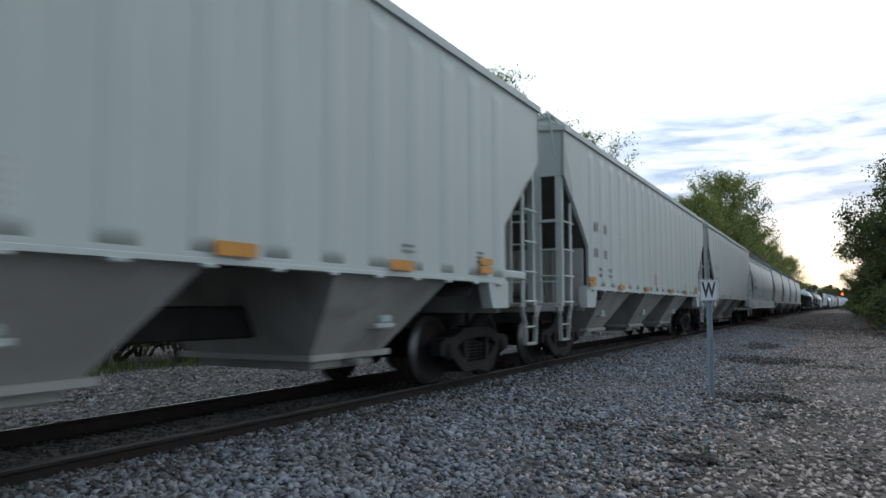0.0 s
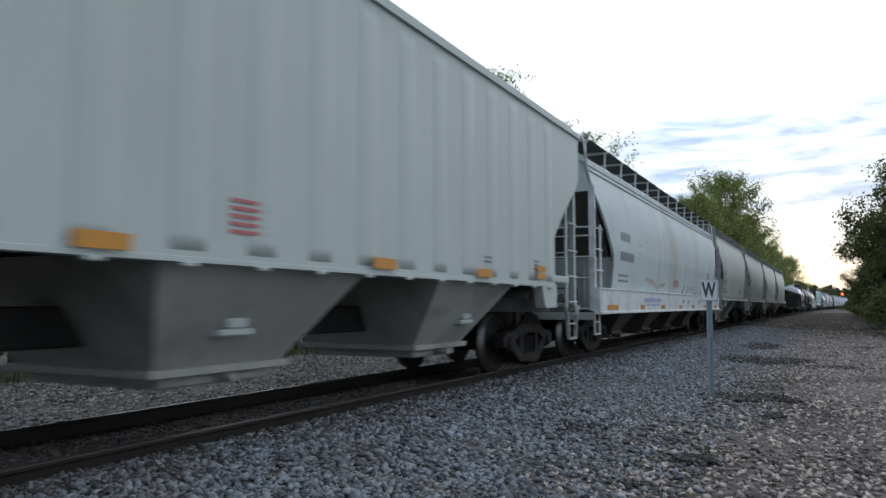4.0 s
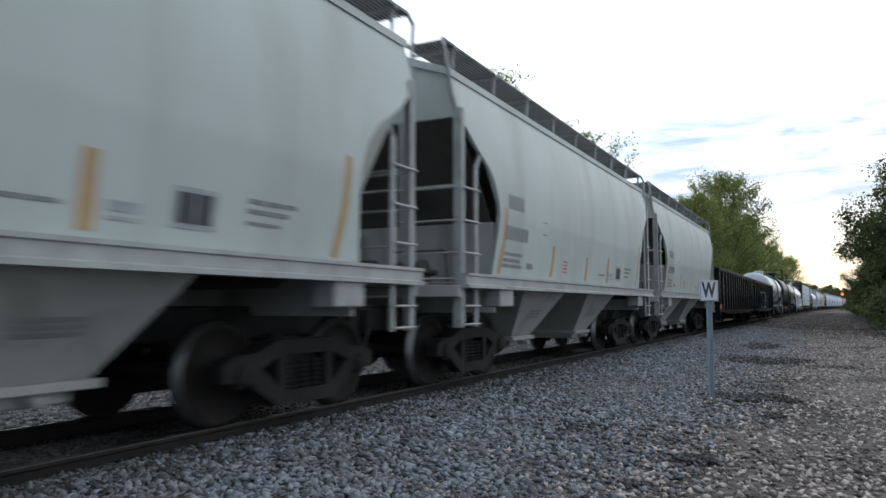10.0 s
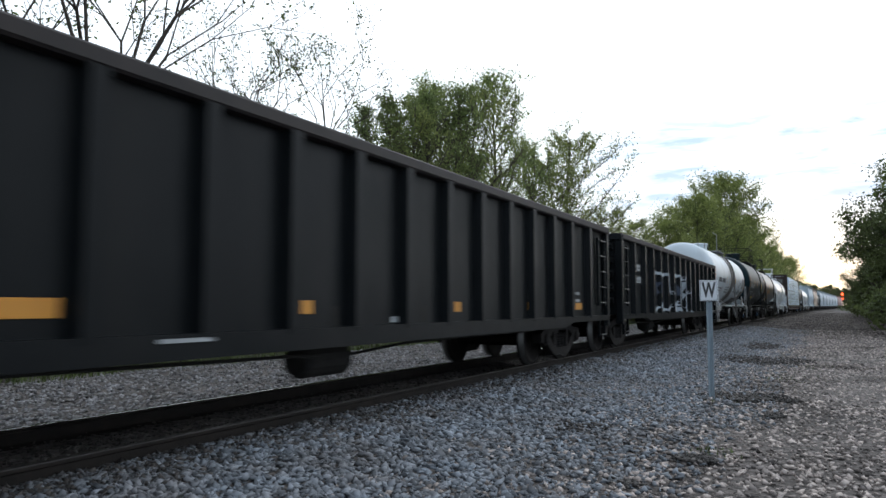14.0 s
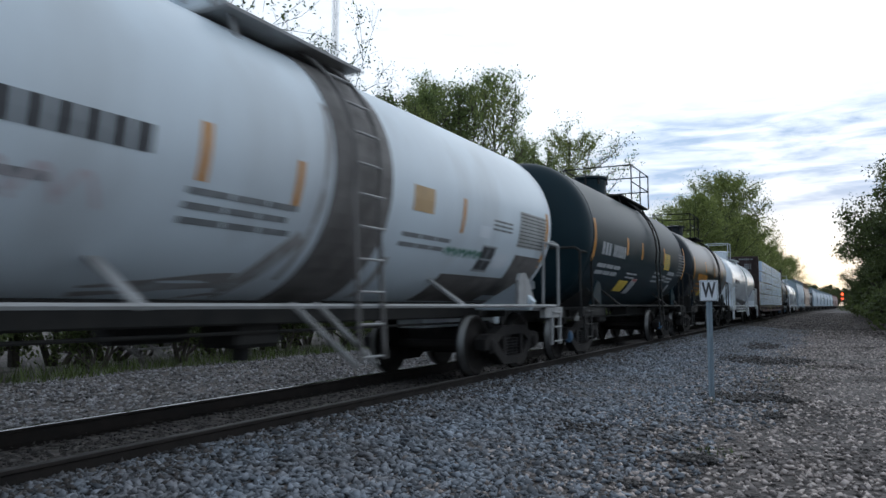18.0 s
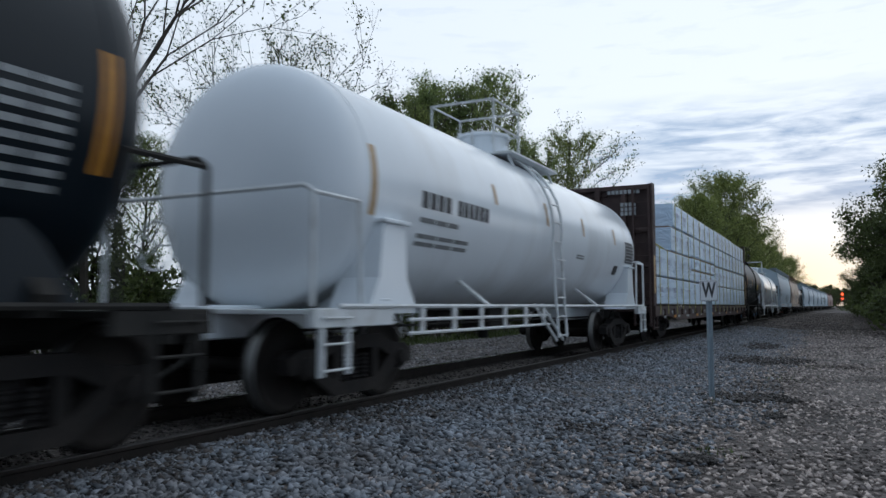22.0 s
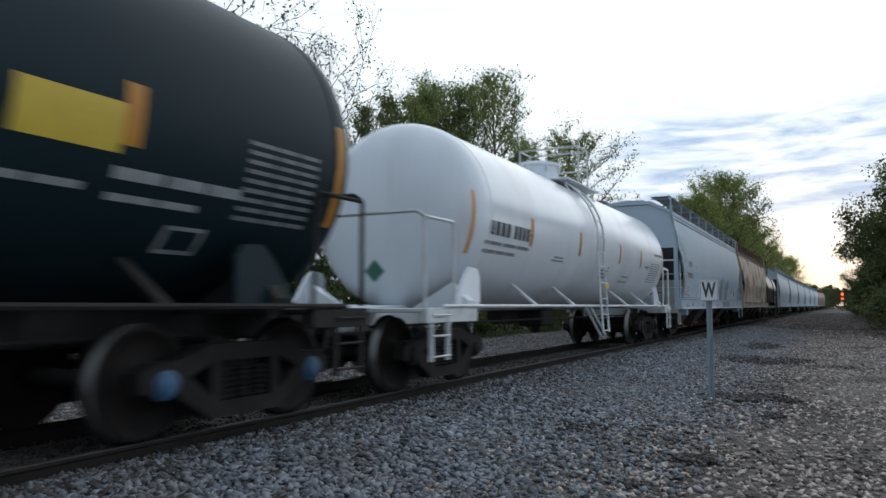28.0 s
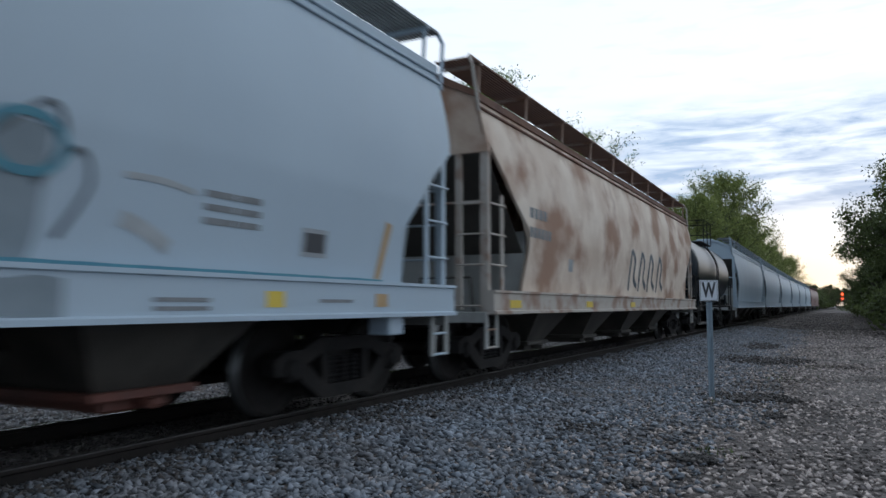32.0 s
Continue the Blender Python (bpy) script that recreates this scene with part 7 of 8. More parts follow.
    stroke(c, [(f0 + 10.85, 1.29), (f0 + 10.88, 1.6), (f0 + 10.85, 1.98)], 0.50, flat, "spray_grey", block, lift=0.003)
    stroke(c, [(f0 + 12.0, 1.29), (f0 + 12.05, 1.6), (f0 + 12.05, 1.92)], 0.55, flat, "spray_grey", block, lift=0.004)
    stroke(c, [(f0 + 12.5, 1.29), (f0 + 12.55, 1.6), (f0 + 12.6, 2.1)], 0.46, flat, "spray_grey", block, lift=0.003)
    stroke(c, [(f0 + 10.18, 1.3), (f0 + 10.15, 1.7), (f0 + 10.17, 2.12), (f0 + 10.4, 1.98), (f0 + 10.7, 2.15), (f0 + 10.9, 2.0), (f0 + 11.15, 2.12)], 0.05, flat, "spray_dark", "dark grey outline stroke", lift=0.01)
    stroke(c, [(f0 + 10.82, 2.12), (f0 + 10.95, 2.30), (f0 + 11.1, 2.2), (f0 + 11.0, 2.06)], 0.05, flat, "spray_dark", "dark grey outline stroke", lift=0.01)
    stroke(c, [(f0 + 11.85, 1.9), (f0 + 12.2, 2.05), (f0 + 12.35, 1.95), (f0 + 12.75, 2.24), (f0 + 12.85, 2.0), (f0 + 12.7, 1.75), (f0 + 12.95, 2.0), (f0 + 13.05, 1.8), (f0 + 12.85, 1.45)], 0.05, flat, "spray_dark", "dark grey outline stroke", lift=0.01)
    stroke(c, [(f0 + 11.05, 1.30), (f0 + 11.1, 1.6), (f0 + 11.3, 1.85), (f0 + 11.5, 2.08), (f0 + 11.72, 1.95), (f0 + 11.62, 1.7), (f0 + 11.4, 1.5), (f0 + 11.35, 1.30)], 0.13, flat, "tank_white", "pale looped figure", lift=0.014)
    stroke(c, [(f0 + 10.95, 1.35), (f0 + 10.98, 1.62)], 0.07, flat, "tan", "small rusty orange figure", lift=0.012)
    for f, z in ((9.5, 1.6), (9.75, 1.62), (9.95, 1.6)):
        stroke(c, [(f0 + f, z - 0.1), (f0 + f + 0.05, z + 0.2), (f0 + f + 0.16, z + 0.05), (f0 + f - 0.02, z), (f0 + f + 0.2, z - 0.1)], 0.05, flat, "spray_dark", "smeared dark spray scrawl", lift=0.01)
    stroke(c, [(f0 + 8.5, 1.50), (f0 + 8.55, 1.72), (f0 + 8.95, 1.76), (f0 + 9.4, 1.72)], 0.05, flat, "spray_dark", "dark edge of a painted-over tag", lift=0.01)
    stroke(c, [(f0 + 8.6, 1.55), (f0 + 9.0, 1.62), (f0 + 9.35, 1.56)], 0.16, flat, "smear", "painted-over pale tag", lift=0.006)
    stroke(c, [(f0 + 10.25, 1.1), (f0 + 11.3, 1.1), (f0 + 12.85, 1.1)], 0.28, sillx, "spray_grey", "grey spray on the sill")
    # curled thin lines high on the front
    stroke(c, [(f0 + 0.63, 3.0), (f0 + 0.62, 3.25), (f0 + 0.8, 3.22), (f0 + 0.72, 3.0), (f0 + 0.95, 2.95), (f0 + 1.05, 3.1), (f0 + 0.9, 2.85), (f0 + 1.2, 2.8)], 0.03, flat, "spray_dark", "thin curled dark line")
    stroke(c, [(f0 + 1.15, 3.2), (f0 + 1.35, 3.2), (f0 + 1.3, 3.0), (f0 + 1.15, 2.9), (f0 + 1.4, 2.8), (f0 + 1.6, 2.65), (f0 + 1.55, 2.48), (f0 + 1.3, 2.52), (f0 + 1.25, 2.7), (f0 + 1.5, 2.68)], 0.03, flat, "spray_dark", "thin curled dark line")
    # teal ring and pale painted-out patches
    stroke(c, [(f0 + 12.62 + 0.24 * math.cos(a), 1.98 + 0.17 * math.sin(a)) for a in [k * math.pi / 5 for k in range(11)]], 0.07, flat, "spray_blue", "teal spray-painted ring", lift=0.016)
    for ya, za, yb, zb, w, mt in ((1.75, 1.42, 2.6, 1.36, 0.10, "rust_smear"), (13.3, 1.9, 13.9, 1.86, 0.05, "smear"), (13.3, 1.62, 13.7, 1.45, 0.14, "smear")):
        stroke(c, [(f0 + ya, za), (f0 + (ya + yb) / 2, (za + zb) / 2 + 0.02), (f0 + yb, zb)], w, flat, mt, "pale painted-out patch", lift=0.006)
    stroke(c, [(f0 + 1.4, 1.30), (f0 + 6.0, 1.305), (f0 + 16.5, 1.30)], 0.05, flat, "spray_blue", "teal line above the sill")
    stencil(c, [(-f0 - 3.25, 1.48, 0.36, 0.25, 1)], surf, "ink_white", "placard", "white bordered data panel")
    stencil(c, [(-f0 - 3.21, 1.52, 0.28, 0.17, 1)], surf, "ink", "placard", "black data panel", lift=0.009)
    stencil(c, [(f0 + 14.0, 1.85 - 0.1 * k, 0.6, 0.05, 5) for k in range(3)], surf, "ink_grey", "stencil", "worn dark stencil lines")
    for f, mt in ((2.4, "ink_red"), (3.6, "yellow"), (7.0, "yellow"), (14.6, "yellow"), (16.2, "tan")):
        stencil(c, [(f0 + f, 1.04, 0.22, 0.13, 1)], lambda z: 1.60, mt, "stencil", "small coloured sill mark")
    stencil(c, [(f0 + f, 1.08, 0.5, 0.03, 1) for f in (1.3, 4.6, 8.4, 13.5, 15.3)] + [(f0 + f, 1.02, 0.5, 0.03, 1) for f in (1.3, 4.6, 8.4, 13.5)], lambda z: 1.60, "ink_grey", "stencil", "small worn sill stencils")
    CARS.append(c)
    # rusty cream hopper
    L = length(18)
    f0 = -L / 2
    cutr = [(1.3, 1.0), (1.36, 1.4), (1.5, 1.9), (1.46, 2.2), (0.85, 2.6), (0.28, 3.1), (0.0, 3.4), (0.0, 4.3)]
    c, side, hb, surf = long_hopper(L, "rust_side", "rusty_hopper", "faded cream covered hopper heavily streaked with rust", "rust_trim", sill=(1.60, 0.95, 1.25), cut=cutr, board=0.07, board_mat="rust", roof_mat="rust", end_low=3.16, inset=0.74, ends=dict(END_LONG, bulk_in=1.5, bulk_top=2.2, inner=(1.05, 1.0, 3.2), side_dy=0.52, side_hi=2.62), slope_in=2.4)
    flat = lambda y, z: surf(z)
    for f in (8.7, 9.7, 10.7, 11.8):
        stroke(c, [(f0 + f, 1.4), (f0 + f + 0.05, 1.9), (f0 + f + 0.2, 2.3), (f0 + f + 0.5, 2.1), (f0 + f + 0.45, 1.7), (f0 + f + 0.8, 1.5)], 0.16, flat, "spray_dark", "dark blue-grey graffiti letter")
    stencil(c, [(f0 + 4.2, 1.65, 0.25, 0.22, 1)], surf, "ink_white", "placard", "small white label")
    stencil(c, [(f0 + 2.2, 2.4, 0.8, 0.16, 4), (f0 + 2.2, 2.1, 1.0, 0.16, 6)], surf, "ink_grey", "stencil", "almost faded reporting marks")
    reflectors(c, [(f0 + f, 1.02, 0.42, 0.11) for f in (1.3, 5.0, 8.5)], 1.60, "yellow", "faded yellow reflective marker")
    CARS.append(c)
    # far cars
    CARS.append(tank("black_tank_car", "black tank car with dark platform railing", length(19), 1.42, 2.42, length(19) / 2 - 1.4, "tank_black", "under", group="tank cars", plat=(-0.6, 2.3)))
    L = 18.0
    far, *_ = long_hopper(L, "nahx_blue", "plain_hopper", "plain pale blue-grey covered hopper", "nahx_blue", sill=(1.60, 0.95, 1.28), board=0.06)
    red, *_ = long_hopper(L, "red_paint", "red_hopper", "faded red covered hopper at the end of the train", "red_paint", sill=(1.60, 0.95, 1.28), board=0.06)
    tagged(far, group="plain hopper cars")
    tagged(red, group="red hopper cars")
    for i in range(20, len(COUPLINGS) - 1):
        if i < 26:
            CARS.append(far if i == 20 else copy_thing(far, Matrix()))
        else:
            CARS.append(red if i == 26 else copy_thing(red, Matrix()))


build_train()
load = lumber_load(length(14), 1.06)


# ---- lineside ----
def whistle_post():
    p = thing("whistle_post", "white square W board on a grey steel post", "sign")
    bm = bmesh.new()
    plate(bm, [(-0.042, -0.008), (-0.026, -0.008), (-0.016, 0.022), (0.016, 0.022), (0.026, -0.008), (0.042, -0.008), (0.042, -0.003), (0.030, -0.003), (0.019, 0.028), (-0.019, 0.028), (-0.030, -0.003), (-0.042, -0.003)], "z", -0.4, 1.62)
    part("post", bm, "galv", p)
    bm = bmesh.new()
    bbox(bm, -0.13, 0.13, -0.022, -0.014, 1.44, 1.75, 0.004)
    part("board", bm, "sign_white", p)
    bm = bmesh.new()
    for x0, x1, z0, z1 in ((-0.12, 0.12, 1.735, 1.74), (-0.12, 0.12, 1.45, 1.455), (-0.12, -0.115, 1.45, 1.74), (0.115, 0.12, 1.45, 1.74)):
        box(bm, x0, x1, -0.025, -0.0225, z0, z1)
    part("border", bm, "ink", p, "thin black border line")
    cu = bpy.data.curves.new("letter", "FONT")
    cu.body, cu.size, cu.extrude, cu.align_x, cu.align_y, cu.offset = "W", 0.215, 0.001, "CENTER", "CENTER", 0.007
    t = new("letter", cu)
    t.parent = p
    t.matrix_local = Matrix.Translation((0, -0.025, 1.595)) @ Matrix.Rotation(math.pi / 2, 4, "X") @ Matrix.Diagonal((0.82, 1.4, 1, 1))
    t["label"] = "black capital W"
    cu.materials.append(M["ink"])
    return p


post = whistle_post()
post.matrix_world = Matrix.Translation((-1.50, 11.55, GROUND_Z)) @ Matrix.Rotation(radians(8), 4, "Z")


def signal():
    p = thing("block_signal", "black two-lamp railway signal with red lamps lit", "signal")
    bm = bmesh.new()
    rod(bm, (0, 0, -1), (0, 0, 7.8), 0.09, 8)
    part("mast", bm, "signal_black", p)
    for z in (4.6, 6.9):
        bm = bmesh.new()
        rod(bm, (0, -0.05, z), (0, 0.05, z), 0.95, 20)
        h = part("signal_head", bm, "signal_black", p)
        bm = bmesh.new()
        # oversized disc: the lamp's glare is put into the lens shape
        rod(bm, (0, -0.12, z), (0, -0.06, z), 0.6, 16)
        part("lens", bm, "lamp_red", h, "glowing red lens enlarged to its glare")
    return p


sg = signal()
sg.matrix_world = Matrix.Translation((8.9, 420.0, 0))


# ---- trees ----
def limb_mesh(seed, height, spread, leaf_n, leaf_size, density, mat, depth=5, low=0.25):
    rng = random.Random(seed)
    bm = bmesh.new()
    tips = []

    def grow(p, d, length_, r, lev):
        q = p + d * length_
        rod(bm, p, q, r, 5 if lev < 3 else 3, r * 0.72)
        if lev >= 2:
            tips.append((q, lev))
            tips.append(((p + q) / 2, lev))
        if lev >= depth:
            return
        n = rng.choice((2, 3)) if lev else 4
        for k in range(n):
            a = rng.uniform(0, 2 * math.pi)
            tilt = rng.uniform(0.25, 0.75) * spread
            u = d.orthogonal().normalized()
            w = d.cross(u)
            nd = (d * math.cos(tilt) + (u * math.cos(a) + w * math.sin(a)) * math.sin(tilt) + Vector((0, 0, 0.12))).normalized()
            st = q if (lev and k) or rng.random() < 0.6 else p + d * length_ * rng.uniform(0.55, 0.95)
            grow(st, nd, length_ * rng.uniform(0.62, 0.86), r * 0.62, lev + 1)

    grow(Vector((0, 0, -0.3)), Vector((rng.uniform(-0.05, 0.05), rng.uniform(-0.05, 0.05), 1)).normalized(), height * low, height * 0.010, 0)
    # bring the whole to its height
    top = max(v.co.z for v in bm.verts)
    k = height / top
    for v in bm.verts:
        v.co *= k
    rs = np.random.RandomState(seed)
    tp = np.array([t[0] * k for t in tips])
    wt = np.array([1.0 if t[1] > 3 else 0.35 for t in tips])
    idx = rs.choice(len(tp), leaf_n, p=wt / wt.sum())
    clump = rs.normal(0, 1, (len(tp), 3)) * density * height * 0.6
    c = tp[idx] + clump[idx] + rs.normal(0, 1, (leaf_n, 3)) * density * height * 0.55
    c[:, 2] = np.maximum(c[:, 2], 0.1)
    s = rs.uniform(0.6, 1.3, leaf_n) * leaf_size
    a = rs.normal(0, 1, (leaf_n, 3))
    a /= np.linalg.norm(a, axis=1)[:, None]
    b = np.cross(a, rs.normal(0, 1, (leaf_n, 3)))
    b /= np.linalg.norm(b, axis=1)[:, None]
    P = np.stack((c - a * s[:, None], c + b * s[:, None] * 0.5, c + a * s[:, None], c - b * s[:, None] * 0.5), 1).reshape(-1, 3)
    F = np.arange(4 * leaf_n)
    me = bpy.data.meshes.new("crown")
    me.vertices.add(len(P)), me.vertices.foreach_set("co", P.ravel())
    me.loops.add(len(F)), me.loops.foreach_set("vertex_index", F)
    me.polygons.add(leaf_n), me.polygons.foreach_set("loop_start", np.arange(0, 4 * leaf_n, 4))
    me.update(calc_edges=True)
    me.materials.append(M[mat])
    return bm, me


def leaf_sheet(name, c, size, rs, mat):
    """Many small leaves, each a bent kite of two triangles."""
    n = len(c)
    sz = rs.uniform(0.6, 1.3, n)[:, None] * size
    a = rs.normal(0, 1, (n, 3)) + np.array((0, 0, -0.5))
    a /= np.linalg.norm(a, axis=1)[:, None]
    b = np.cross(a, rs.normal(0, 1, (n, 3)))
    b /= np.linalg.norm(b, axis=1)[:, None]
    P = np.stack((c - a * sz, c + b * sz * 0.55, c + a * sz, c - b * sz * 0.55), 1).reshape(-1, 3)
    me = bpy.data.meshes.new(name)
    me.vertices.add(len(P)), me.vertices.foreach_set("co", P.ravel())
    me.loops.add(4 * n), me.loops.foreach_set("vertex_index", np.arange(4 * n))
    me.polygons.add(n), me.polygons.foreach_set("loop_start", np.arange(0, 4 * n, 4))
    me.update(calc_edges=True)
    me.materials.append(M[mat])
    return me


def upright_tree(seed, height, width, leaf_n, leaf_size, mat, label, limbs=30, low=0.22, rise=0.9, fill=1.0, group="lineside trees"):
    """A tree with a leading stem and ascending limbs in an uneven oval crown."""
    t = thing("tree", label, "tree", group)
    rng = random.Random(seed)
    bm = bmesh.new()
    twigs = []
    stem = [Vector((0, 0, -0.3))]
    for k in range(1, 11):
        stem.append(Vector((rng.uniform(-1, 1) * 0.012 * height + stem[-1].x, rng.uniform(-1, 1) * 0.012 * height + stem[-1].y, height * 0.97 * k / 10)))
    for k, (p, q) in enumerate(zip(stem, stem[1:])):
        rod(bm, p, q, height * 0.012 * (1 - k / 11) + 0.01, 6, height * 0.012 * (1 - (k + 1) / 11) + 0.01)
    for k in range(limbs):
        u = low + (0.97 - low) * ((k + rng.random() * 0.8) / limbs)
        j = min(9, int(u * 10))
        base = stem[j].lerp(stem[j + 1], u * 10 - j)
        az = k * 2.4 + rng.uniform(-0.5, 0.5)
        shape = math.sin(math.pi * min(1.0, (u - low) / (1 - low) * 0.78 + 0.22)) ** 0.7
        ln = width * shape * rng.uniform(0.55, 1.1)
        el = rise * rng.uniform(0.7, 1.2)
        p, d = base, Vector((math.cos(az) * math.cos(el), math.sin(az) * math.cos(el), math.sin(el)))
        r = 0.0045 * height * (1.15 - u)
        nseg = 5
        for g in range(nseg):
            d = (d + Vector((rng.uniform(-0.22, 0.22), rng.uniform(-0.22, 0.22), rng.uniform(-0.1, 0.2)))).normalized()
            q = p + d * ln / nseg
            rod(bm, p, q, r * (1 - g / 6) + 0.006, 4, r * (1 - (g + 1) / 6) + 0.006)
            if g:
                for w in range(5):
                    dd = (d + Vector((rng.uniform(-1, 1), rng.uniform(-1, 1), rng.uniform(-0.3, 0.9)))).normalized()
                    e = p.lerp(q, rng.random()) + dd * ln * rng.uniform(0.14, 0.34)
                    s0 = p.lerp(q, 0.5)
                    rod(bm, s0, e, 0.010, 3, 0.004)
                    twigs.append((s0, e))
            p = q
        twigs.append((p, p + d * ln * 0.1))
    part("trunk", bm, "bark", t)
    rs = np.random.RandomState(seed)
    A, B = np.array([a[:] for a, b in twigs]), np.array([b[:] for a, b in twigs])
    wt = rs.uniform(0.35, 1.0, len(A))
    idx = rs.choice(len(A), leaf_n, p=wt / wt.sum())
    f = rs.uniform(0.25, 1.12, leaf_n)[:, None]
    c = A[idx] + (B[idx] - A[idx]) * f + rs.normal(0, 1, (leaf_n, 3)) * height * 0.012 * fill
    cr = new("crown", leaf_sheet("crown", c, leaf_size, rs, mat))
    cr.parent = t
    return t


def tree(seed, height, spread, leaf_n, leaf_size, density, mat, label, name="tree", group="lineside trees", depth=5, low=0.25):
    t = thing(name, label, "bush" if name == "bush" else "tree", group)
    bm, me = limb_mesh(seed, height, spread, leaf_n, leaf_size, density, mat, depth, low)
    part("trunk", bm, "bark", t)
    cr = new("crown", me)
    cr.parent = t
    return t


def plant(proto, spots):
    for i, (x, y, sc, rz) in enumerate(spots):
        m = Matrix.Translation((x, y, GROUND_Z)) @ Matrix.Rotation(rz, 4, "Z") @ Matrix.Diagonal((sc, sc, sc, 1))
        if i == 0:
            proto.matrix_basis = m
        else:
            k = copy_thing(proto, Matrix())
            k.matrix_basis = m


bare = tree(1, 12.5, 1.05, 5000, 0.055, 0.014, "leaf_b", "tall half-bare tree with few young leaves", depth=6, low=0.3)
airy = upright_tree(2, 13, 4.0, 11000, 0.060, "leaf_a", "tall tree with thin fresh green leaves", limbs=46, rise=0.85)
lacy = upright_tree(9, 13, 4.2, 9000, 0.058, "leaf_c", "slender tree with sparse yellow-green leaves", limbs=38, rise=0.8)
wide = upright_tree(12, 11, 5.0, 14000, 0.062, "leaf_c", "spreading tree with yellow-green spring foliage", limbs=46, rise=0.6, low=0.12)
sombre = upright_tree(15, 12, 3.0, 10500, 0.060, "leaf_d", "narrow darker green tree among the lineside trees", limbs=44, rise=0.95, low=0.12)
full = upright_tree(3, 14.6, 6.0, 30000, 0.10, "leaf_c", "broad tree with yellow-green spring foliage", limbs=56, rise=0.62, low=0.08, fill=2.0)
dark = tree(4, 11, 1.0, 26000, 0.09, 0.032, "leaf_b", "dense dark green tree beside the stone yard", depth=6, low=0.14)
bush = tree(5, 2.2, 1.3, 5000, 0.05, 0.06, "leaf_b", "dark green bush at the edge of the stone yard", name="bush", group="lineside bushes", depth=4, low=0.12)

rng = random.Random(21)
plant(bare, [(-15.5, 19.5, 0.92, 0.3), (-15.0, 11.3, 1.05, 2.0), (-18, 6, 1.0, 1.0)])
plant(lacy, [(-15.8, 33.6, 1.0, 2.5), (-15.5, 27, 0.80, 3.5), (-17, 31.5, 0.95, 0.5)])
plant(wide, [(-16.2, 50.8, 1.27, 5.0), (-15.6, 46.8, 1.02, 1.0), (-14.2, 56, 0.80, 2.2), (-14.6, 64, 0.80, 4.0), (-18.5, 40, 1.0, 0.2)])
plant(airy, [(-16.0, 36.9, 1.12, 1.4), (-17.0, 33.0, 1.0, 3.0), (-16.5, 29.5, 0.86, 5.0), (-16.2, 43.5, 0.92, 2.0), (-19, 24, 0.6, 2.2), (-19, 10, 0.5, 3.3), (-19, 0, 0.5, 0.1), (-20, 17, 0.55, 1.8)])
plant(sombre, [(-15.4, 30.4, 0.98, 0.4), (-15.6, 28.0, 0.93, 1.9), (-15.8, 26.2, 0.88, 3.1), (-15.8, 24.8, 0.80, 4.6)])
plant(full, [(-10.0, 93, 1.16, 3.0), (-11.5, 80, 0.88, 1.9), (-10.5, 101, 0.95, 3.6), (-10.0, 114, 0.95, 4.4), (-9.4, 128, 0.92, 5.2), (-12.5, 68, 0.62, 0.9), (-15, 95, 0.95, 2.0), (-14, 118, 1.0, 1.0), (-8.8, 146, 0.85, 3.1), (-8, 165, 0.82, 4.0), (-7, 190, 0.85, 0.2)])
plant(dark, [(4.6, 62, 0.5, 1.5), (5, 76, 0.52, 2.8), (6.35, 52, 1.02, 0), (6.85, 46, 0.93, 1.1), (6.25, 60, 0.85, 2.2), (6.45, 70, 0.78, 3.3), (6.65, 82, 0.7, 4.4), (7.25, 96, 0.62, 5.5), (8.45, 112, 0.6, 0.6), (9.65, 130, 0.6, 1.6), (11.35, 150, 0.62, 2.6), (10.05, 40, 1.1, 3.6),
             (13.5, 175, 0.65, 0.4), (16, 205, 0.7, 1.4), (20, 240, 0.75, 2.4), (25, 280, 0.8, 3.4), (31, 320, 0.8, 4.4), (8.65, 56, 1, 5.4), (10.65, 74, 1, 0.8), (12.85, 100, 0.9, 1.8), (15.85, 135, 0.9, 2.8),
             (-9, 215, 0.85, 0.5), (-6, 250, 0.8, 1.5), (-3, 290, 0.8, 2.5), (2, 340, 0.9, 3.5), (6, 400, 0.9, 4.5), (12, 470, 1, 0.9), (20, 500, 1.1, 1.9), (28, 520, 1.1, 2.9), (36, 480, 1.2, 3.9), (-4, 420, 0.9, 4.9), (3, 460, 0.9, 5.9), (9, 520, 0.9, 0.3), (16, 560, 1, 1.3), (40, 400, 1.2, 2.3), (25, 600, 1.1, 3.3), (-16.2, 10.4, 0.62, 1), (-17.5, 8.2, 0.55, 2), (4.9, 50, 0.55, 0.7), (5.2, 44, 0.5, 3.0)])
bspots = []
y = -6.0
while y < 75:
    for k in range(2):
        bspots.append((-14.3 - 1.6 * k + rng.uniform(-0.6, 0.6) + 0.03 * max(0, y - 30), y + rng.uniform(-0.5, 0.5), rng.uniform(0.6, 1.2) * (1 + 0.5 * k), rng.uniform(0, 6)))
    y += rng.uniform(1.4, 2.2)
y = 36.0
while y < 110:
    for k in range(2):
        bspots.append((4.6 + 0.015 * (y - 36) + 1.2 * k + rng.uniform(-0.7, 0.7), y + rng.uniform(-0.5, 0.5), rng.uniform(1.5, 2.2), rng.uniform(0, 6)))
    y += rng.uniform(2.2, 3.4)
y = 34.0
while y < 130:
    bspots.append((4.0 + 0.03 * (y - 34) + rng.uniform(-0.5, 0.5), y, rng.uniform(0.7, 1.3), rng.uniform(0, 6)))
    y += rng.uniform(1.5, 3.0)
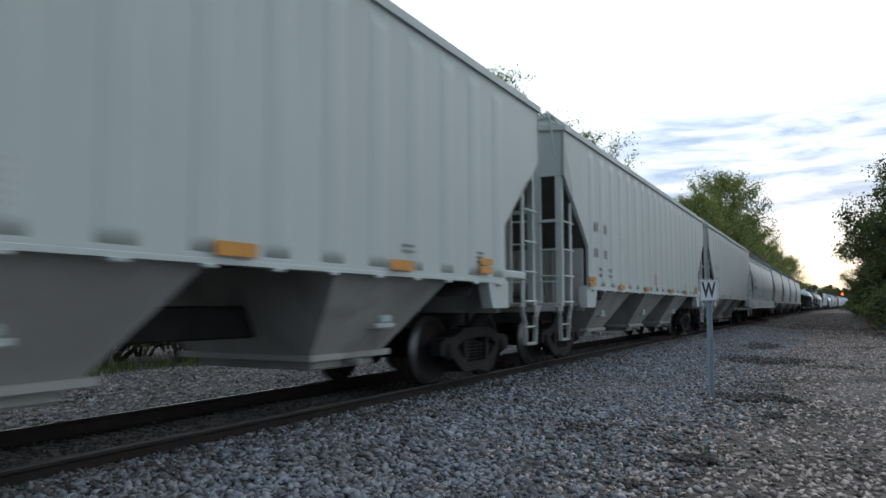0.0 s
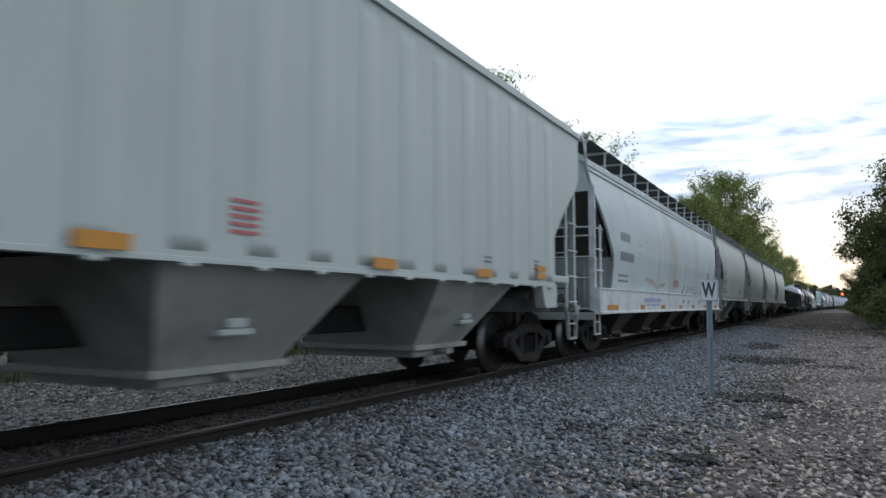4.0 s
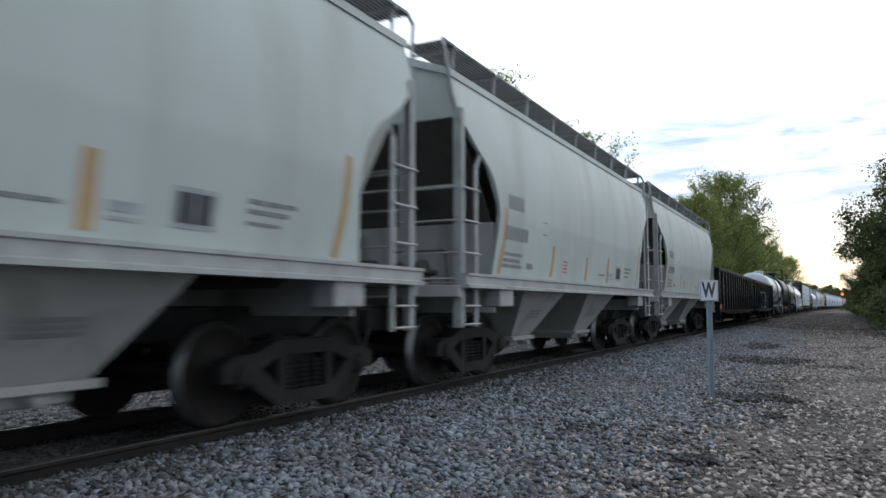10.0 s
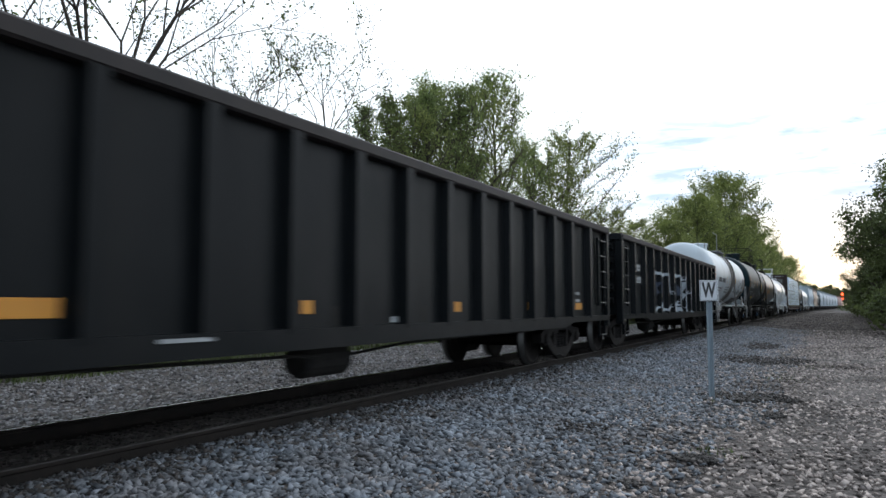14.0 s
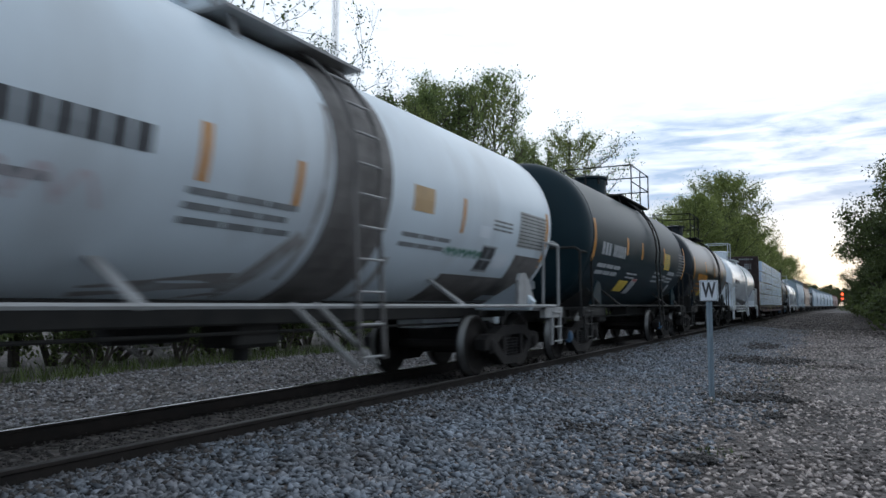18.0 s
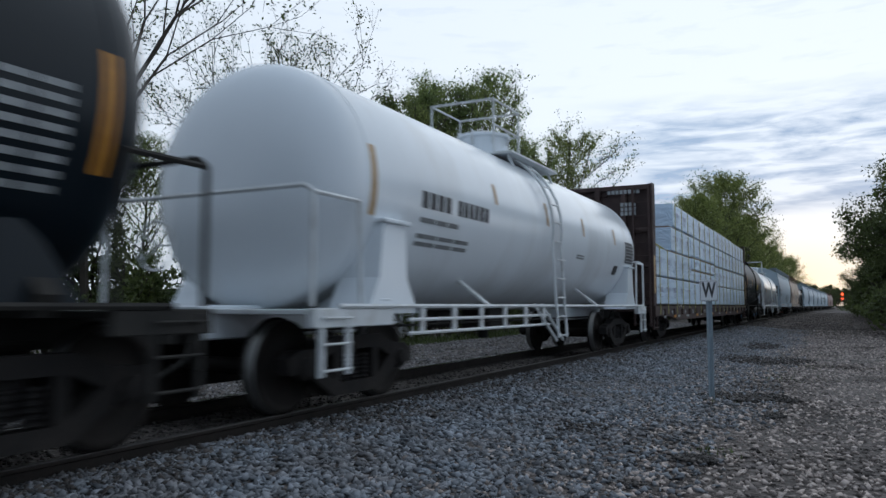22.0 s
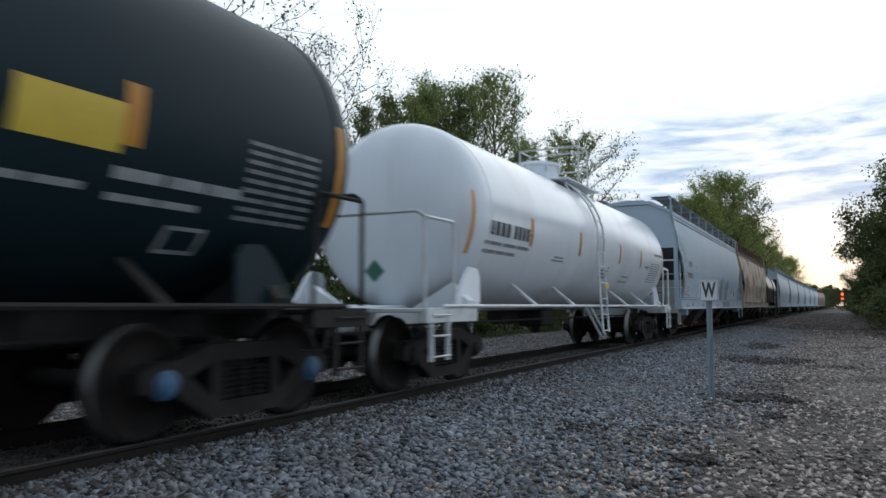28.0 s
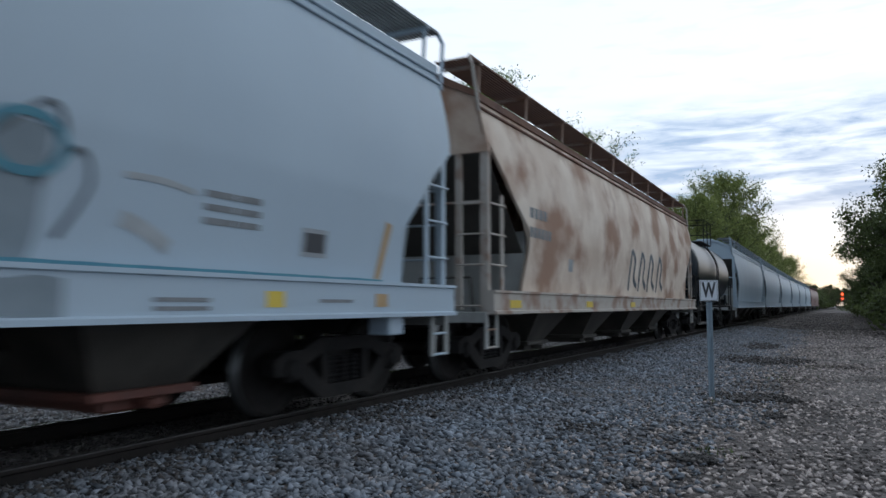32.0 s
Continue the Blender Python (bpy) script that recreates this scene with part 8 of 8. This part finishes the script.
for x0, ya, yb, k, st in ((-10.5, 70, 200, 1.8, 3.0), (-7.5, 200, 420, 3.0, 6.0), (6.8, 90, 130, 1.8, 4.0), (7.6, 130, 330, 2.2, 5.6)):
    y = ya
    while y < yb:
        drift = (line_at(y)[0] - TRACK_X) * (0.6 if x0 < 0 else 0.9)
        bspots.append((x0 + drift + rng.uniform(-1, 1), y, k * rng.uniform(0.7, 1.2), rng.uniform(0, 6)))
        y += st * rng.uniform(0.7, 1.3)
for k in range(26):
    bspots.append((-16 + 3.2 * k + rng.uniform(-2, 2), 500 + rng.uniform(-30, 60), rng.uniform(3.0, 5.0), rng.uniform(0, 6)))
plant(bush, bspots)


# ---- weeds ----
def blades(name, label, spots, mat, h):
    """Grass blades as thin bent triangles."""
    rs = np.random.RandomState(31)
    n = len(spots)
    sp = np.array(spots)
    z = np.array([ground_height(min(max(x, -39), 39)) for x in sp[:, 0]]) - 0.01
    a = rs.uniform(0, 6.28, n)
    hh = rs.uniform(0.4, 1.2, n) * h * sp[:, 2]
    w = 0.008 + 0.008 * rs.uniform(0, 1, n)
    lx, ly = rs.normal(0, 0.35, n) * hh, rs.normal(0, 0.35, n) * hh
    b0 = np.stack((sp[:, 0] - np.cos(a) * w, sp[:, 1] - np.sin(a) * w, z), 1)
    b1_ = np.stack((sp[:, 0] + np.cos(a) * w, sp[:, 1] + np.sin(a) * w, z), 1)
    tp = np.stack((sp[:, 0] + lx, sp[:, 1] + ly, z + hh), 1)
    P = np.stack((b0, b1_, tp), 1).reshape(-1, 3)
    me = bpy.data.meshes.new(name)
    me.vertices.add(3 * n), me.vertices.foreach_set("co", P.ravel())
    me.loops.add(3 * n), me.loops.foreach_set("vertex_index", np.arange(3 * n))
    me.polygons.add(n), me.polygons.foreach_set("loop_start", np.arange(0, 3 * n, 3))
    me.update(calc_edges=True)
    me.materials.append(M[mat])
    return tagged(new(name, me), label, "grass", kind="stuff")


rng = random.Random(77)
edge = []
for k in range(9000):
    y = rng.uniform(-6, 60)
    edge.append((-12.6 - abs(rng.gauss(0, 0.8)) + 0.5 * noise.noise((y * 0.4, 0, 0)), y, rng.uniform(0.5, 1.3)))
blades("verge_grass", "dull green grass along the edge of the bushes", edge, "grass", 0.32)
tufts = []
for x, y, r, n in ((-0.95, 7.35, 0.10, 90), (-1.35, 11.7, 0.16, 120), (-0.75, 15.5, 0.3, 120), (2.6, 13.0, 0.25, 90), (3.4, 17.0, 0.3, 90), (-0.4, 18.5, 0.35, 90)):
    for k in range(n):
        tufts.append((x + rng.gauss(0, r), y + rng.gauss(0, r * 1.6), rng.uniform(0.3, 0.9)))
blades("weed_tufts", "small dry weed tufts in the stone yard", tufts, "grass", 0.07)


# ---- all that moves ----
def motions():
    times = [-1.0] + [float(t) for t in range(0, 33)] + [33.0]
    for i, car in enumerate(CARS):
        mid = (COUPLINGS[i] + COUPLINGS[i + 1]) / 2
        things = [car, load] if i == 14 else [car]
        for th in things:
            walk(th, [(t, line_pose(mid - SPEED * t)) for t in times])
        # wheels turn while they pass near
        if i > 21:
            continue
        for tr in [o for o in car.children if o.name.startswith("truck")]:
            s0 = mid + tr.location.y
            ta, tb = max(0.0, (s0 - 40) / SPEED), min(32.0, (s0 + 3) / SPEED)
            if tb <= ta:
                continue
            for ws in [o for o in tr.children if o.name.startswith("wheelset")]:
                n = int((tb - ta) / 0.0667) + 1
                ts = [ta + (tb - ta) * k / n for k in range(n + 1)]
                ts = [round(t * FPS) / FPS for t in ts]
                rows = [(t, Matrix.Translation(ws.location) @ Matrix.Rotation(SPEED * (t - ta) / 0.457, 4, "X")) for t in ts]
                if ta > 0.1:
                    rows.insert(0, (0.0, rows[0][1]))
                if tb < 31.9:
                    rows.append((32.0, rows[-1][1]))
                walk(ws, rows)


motions()
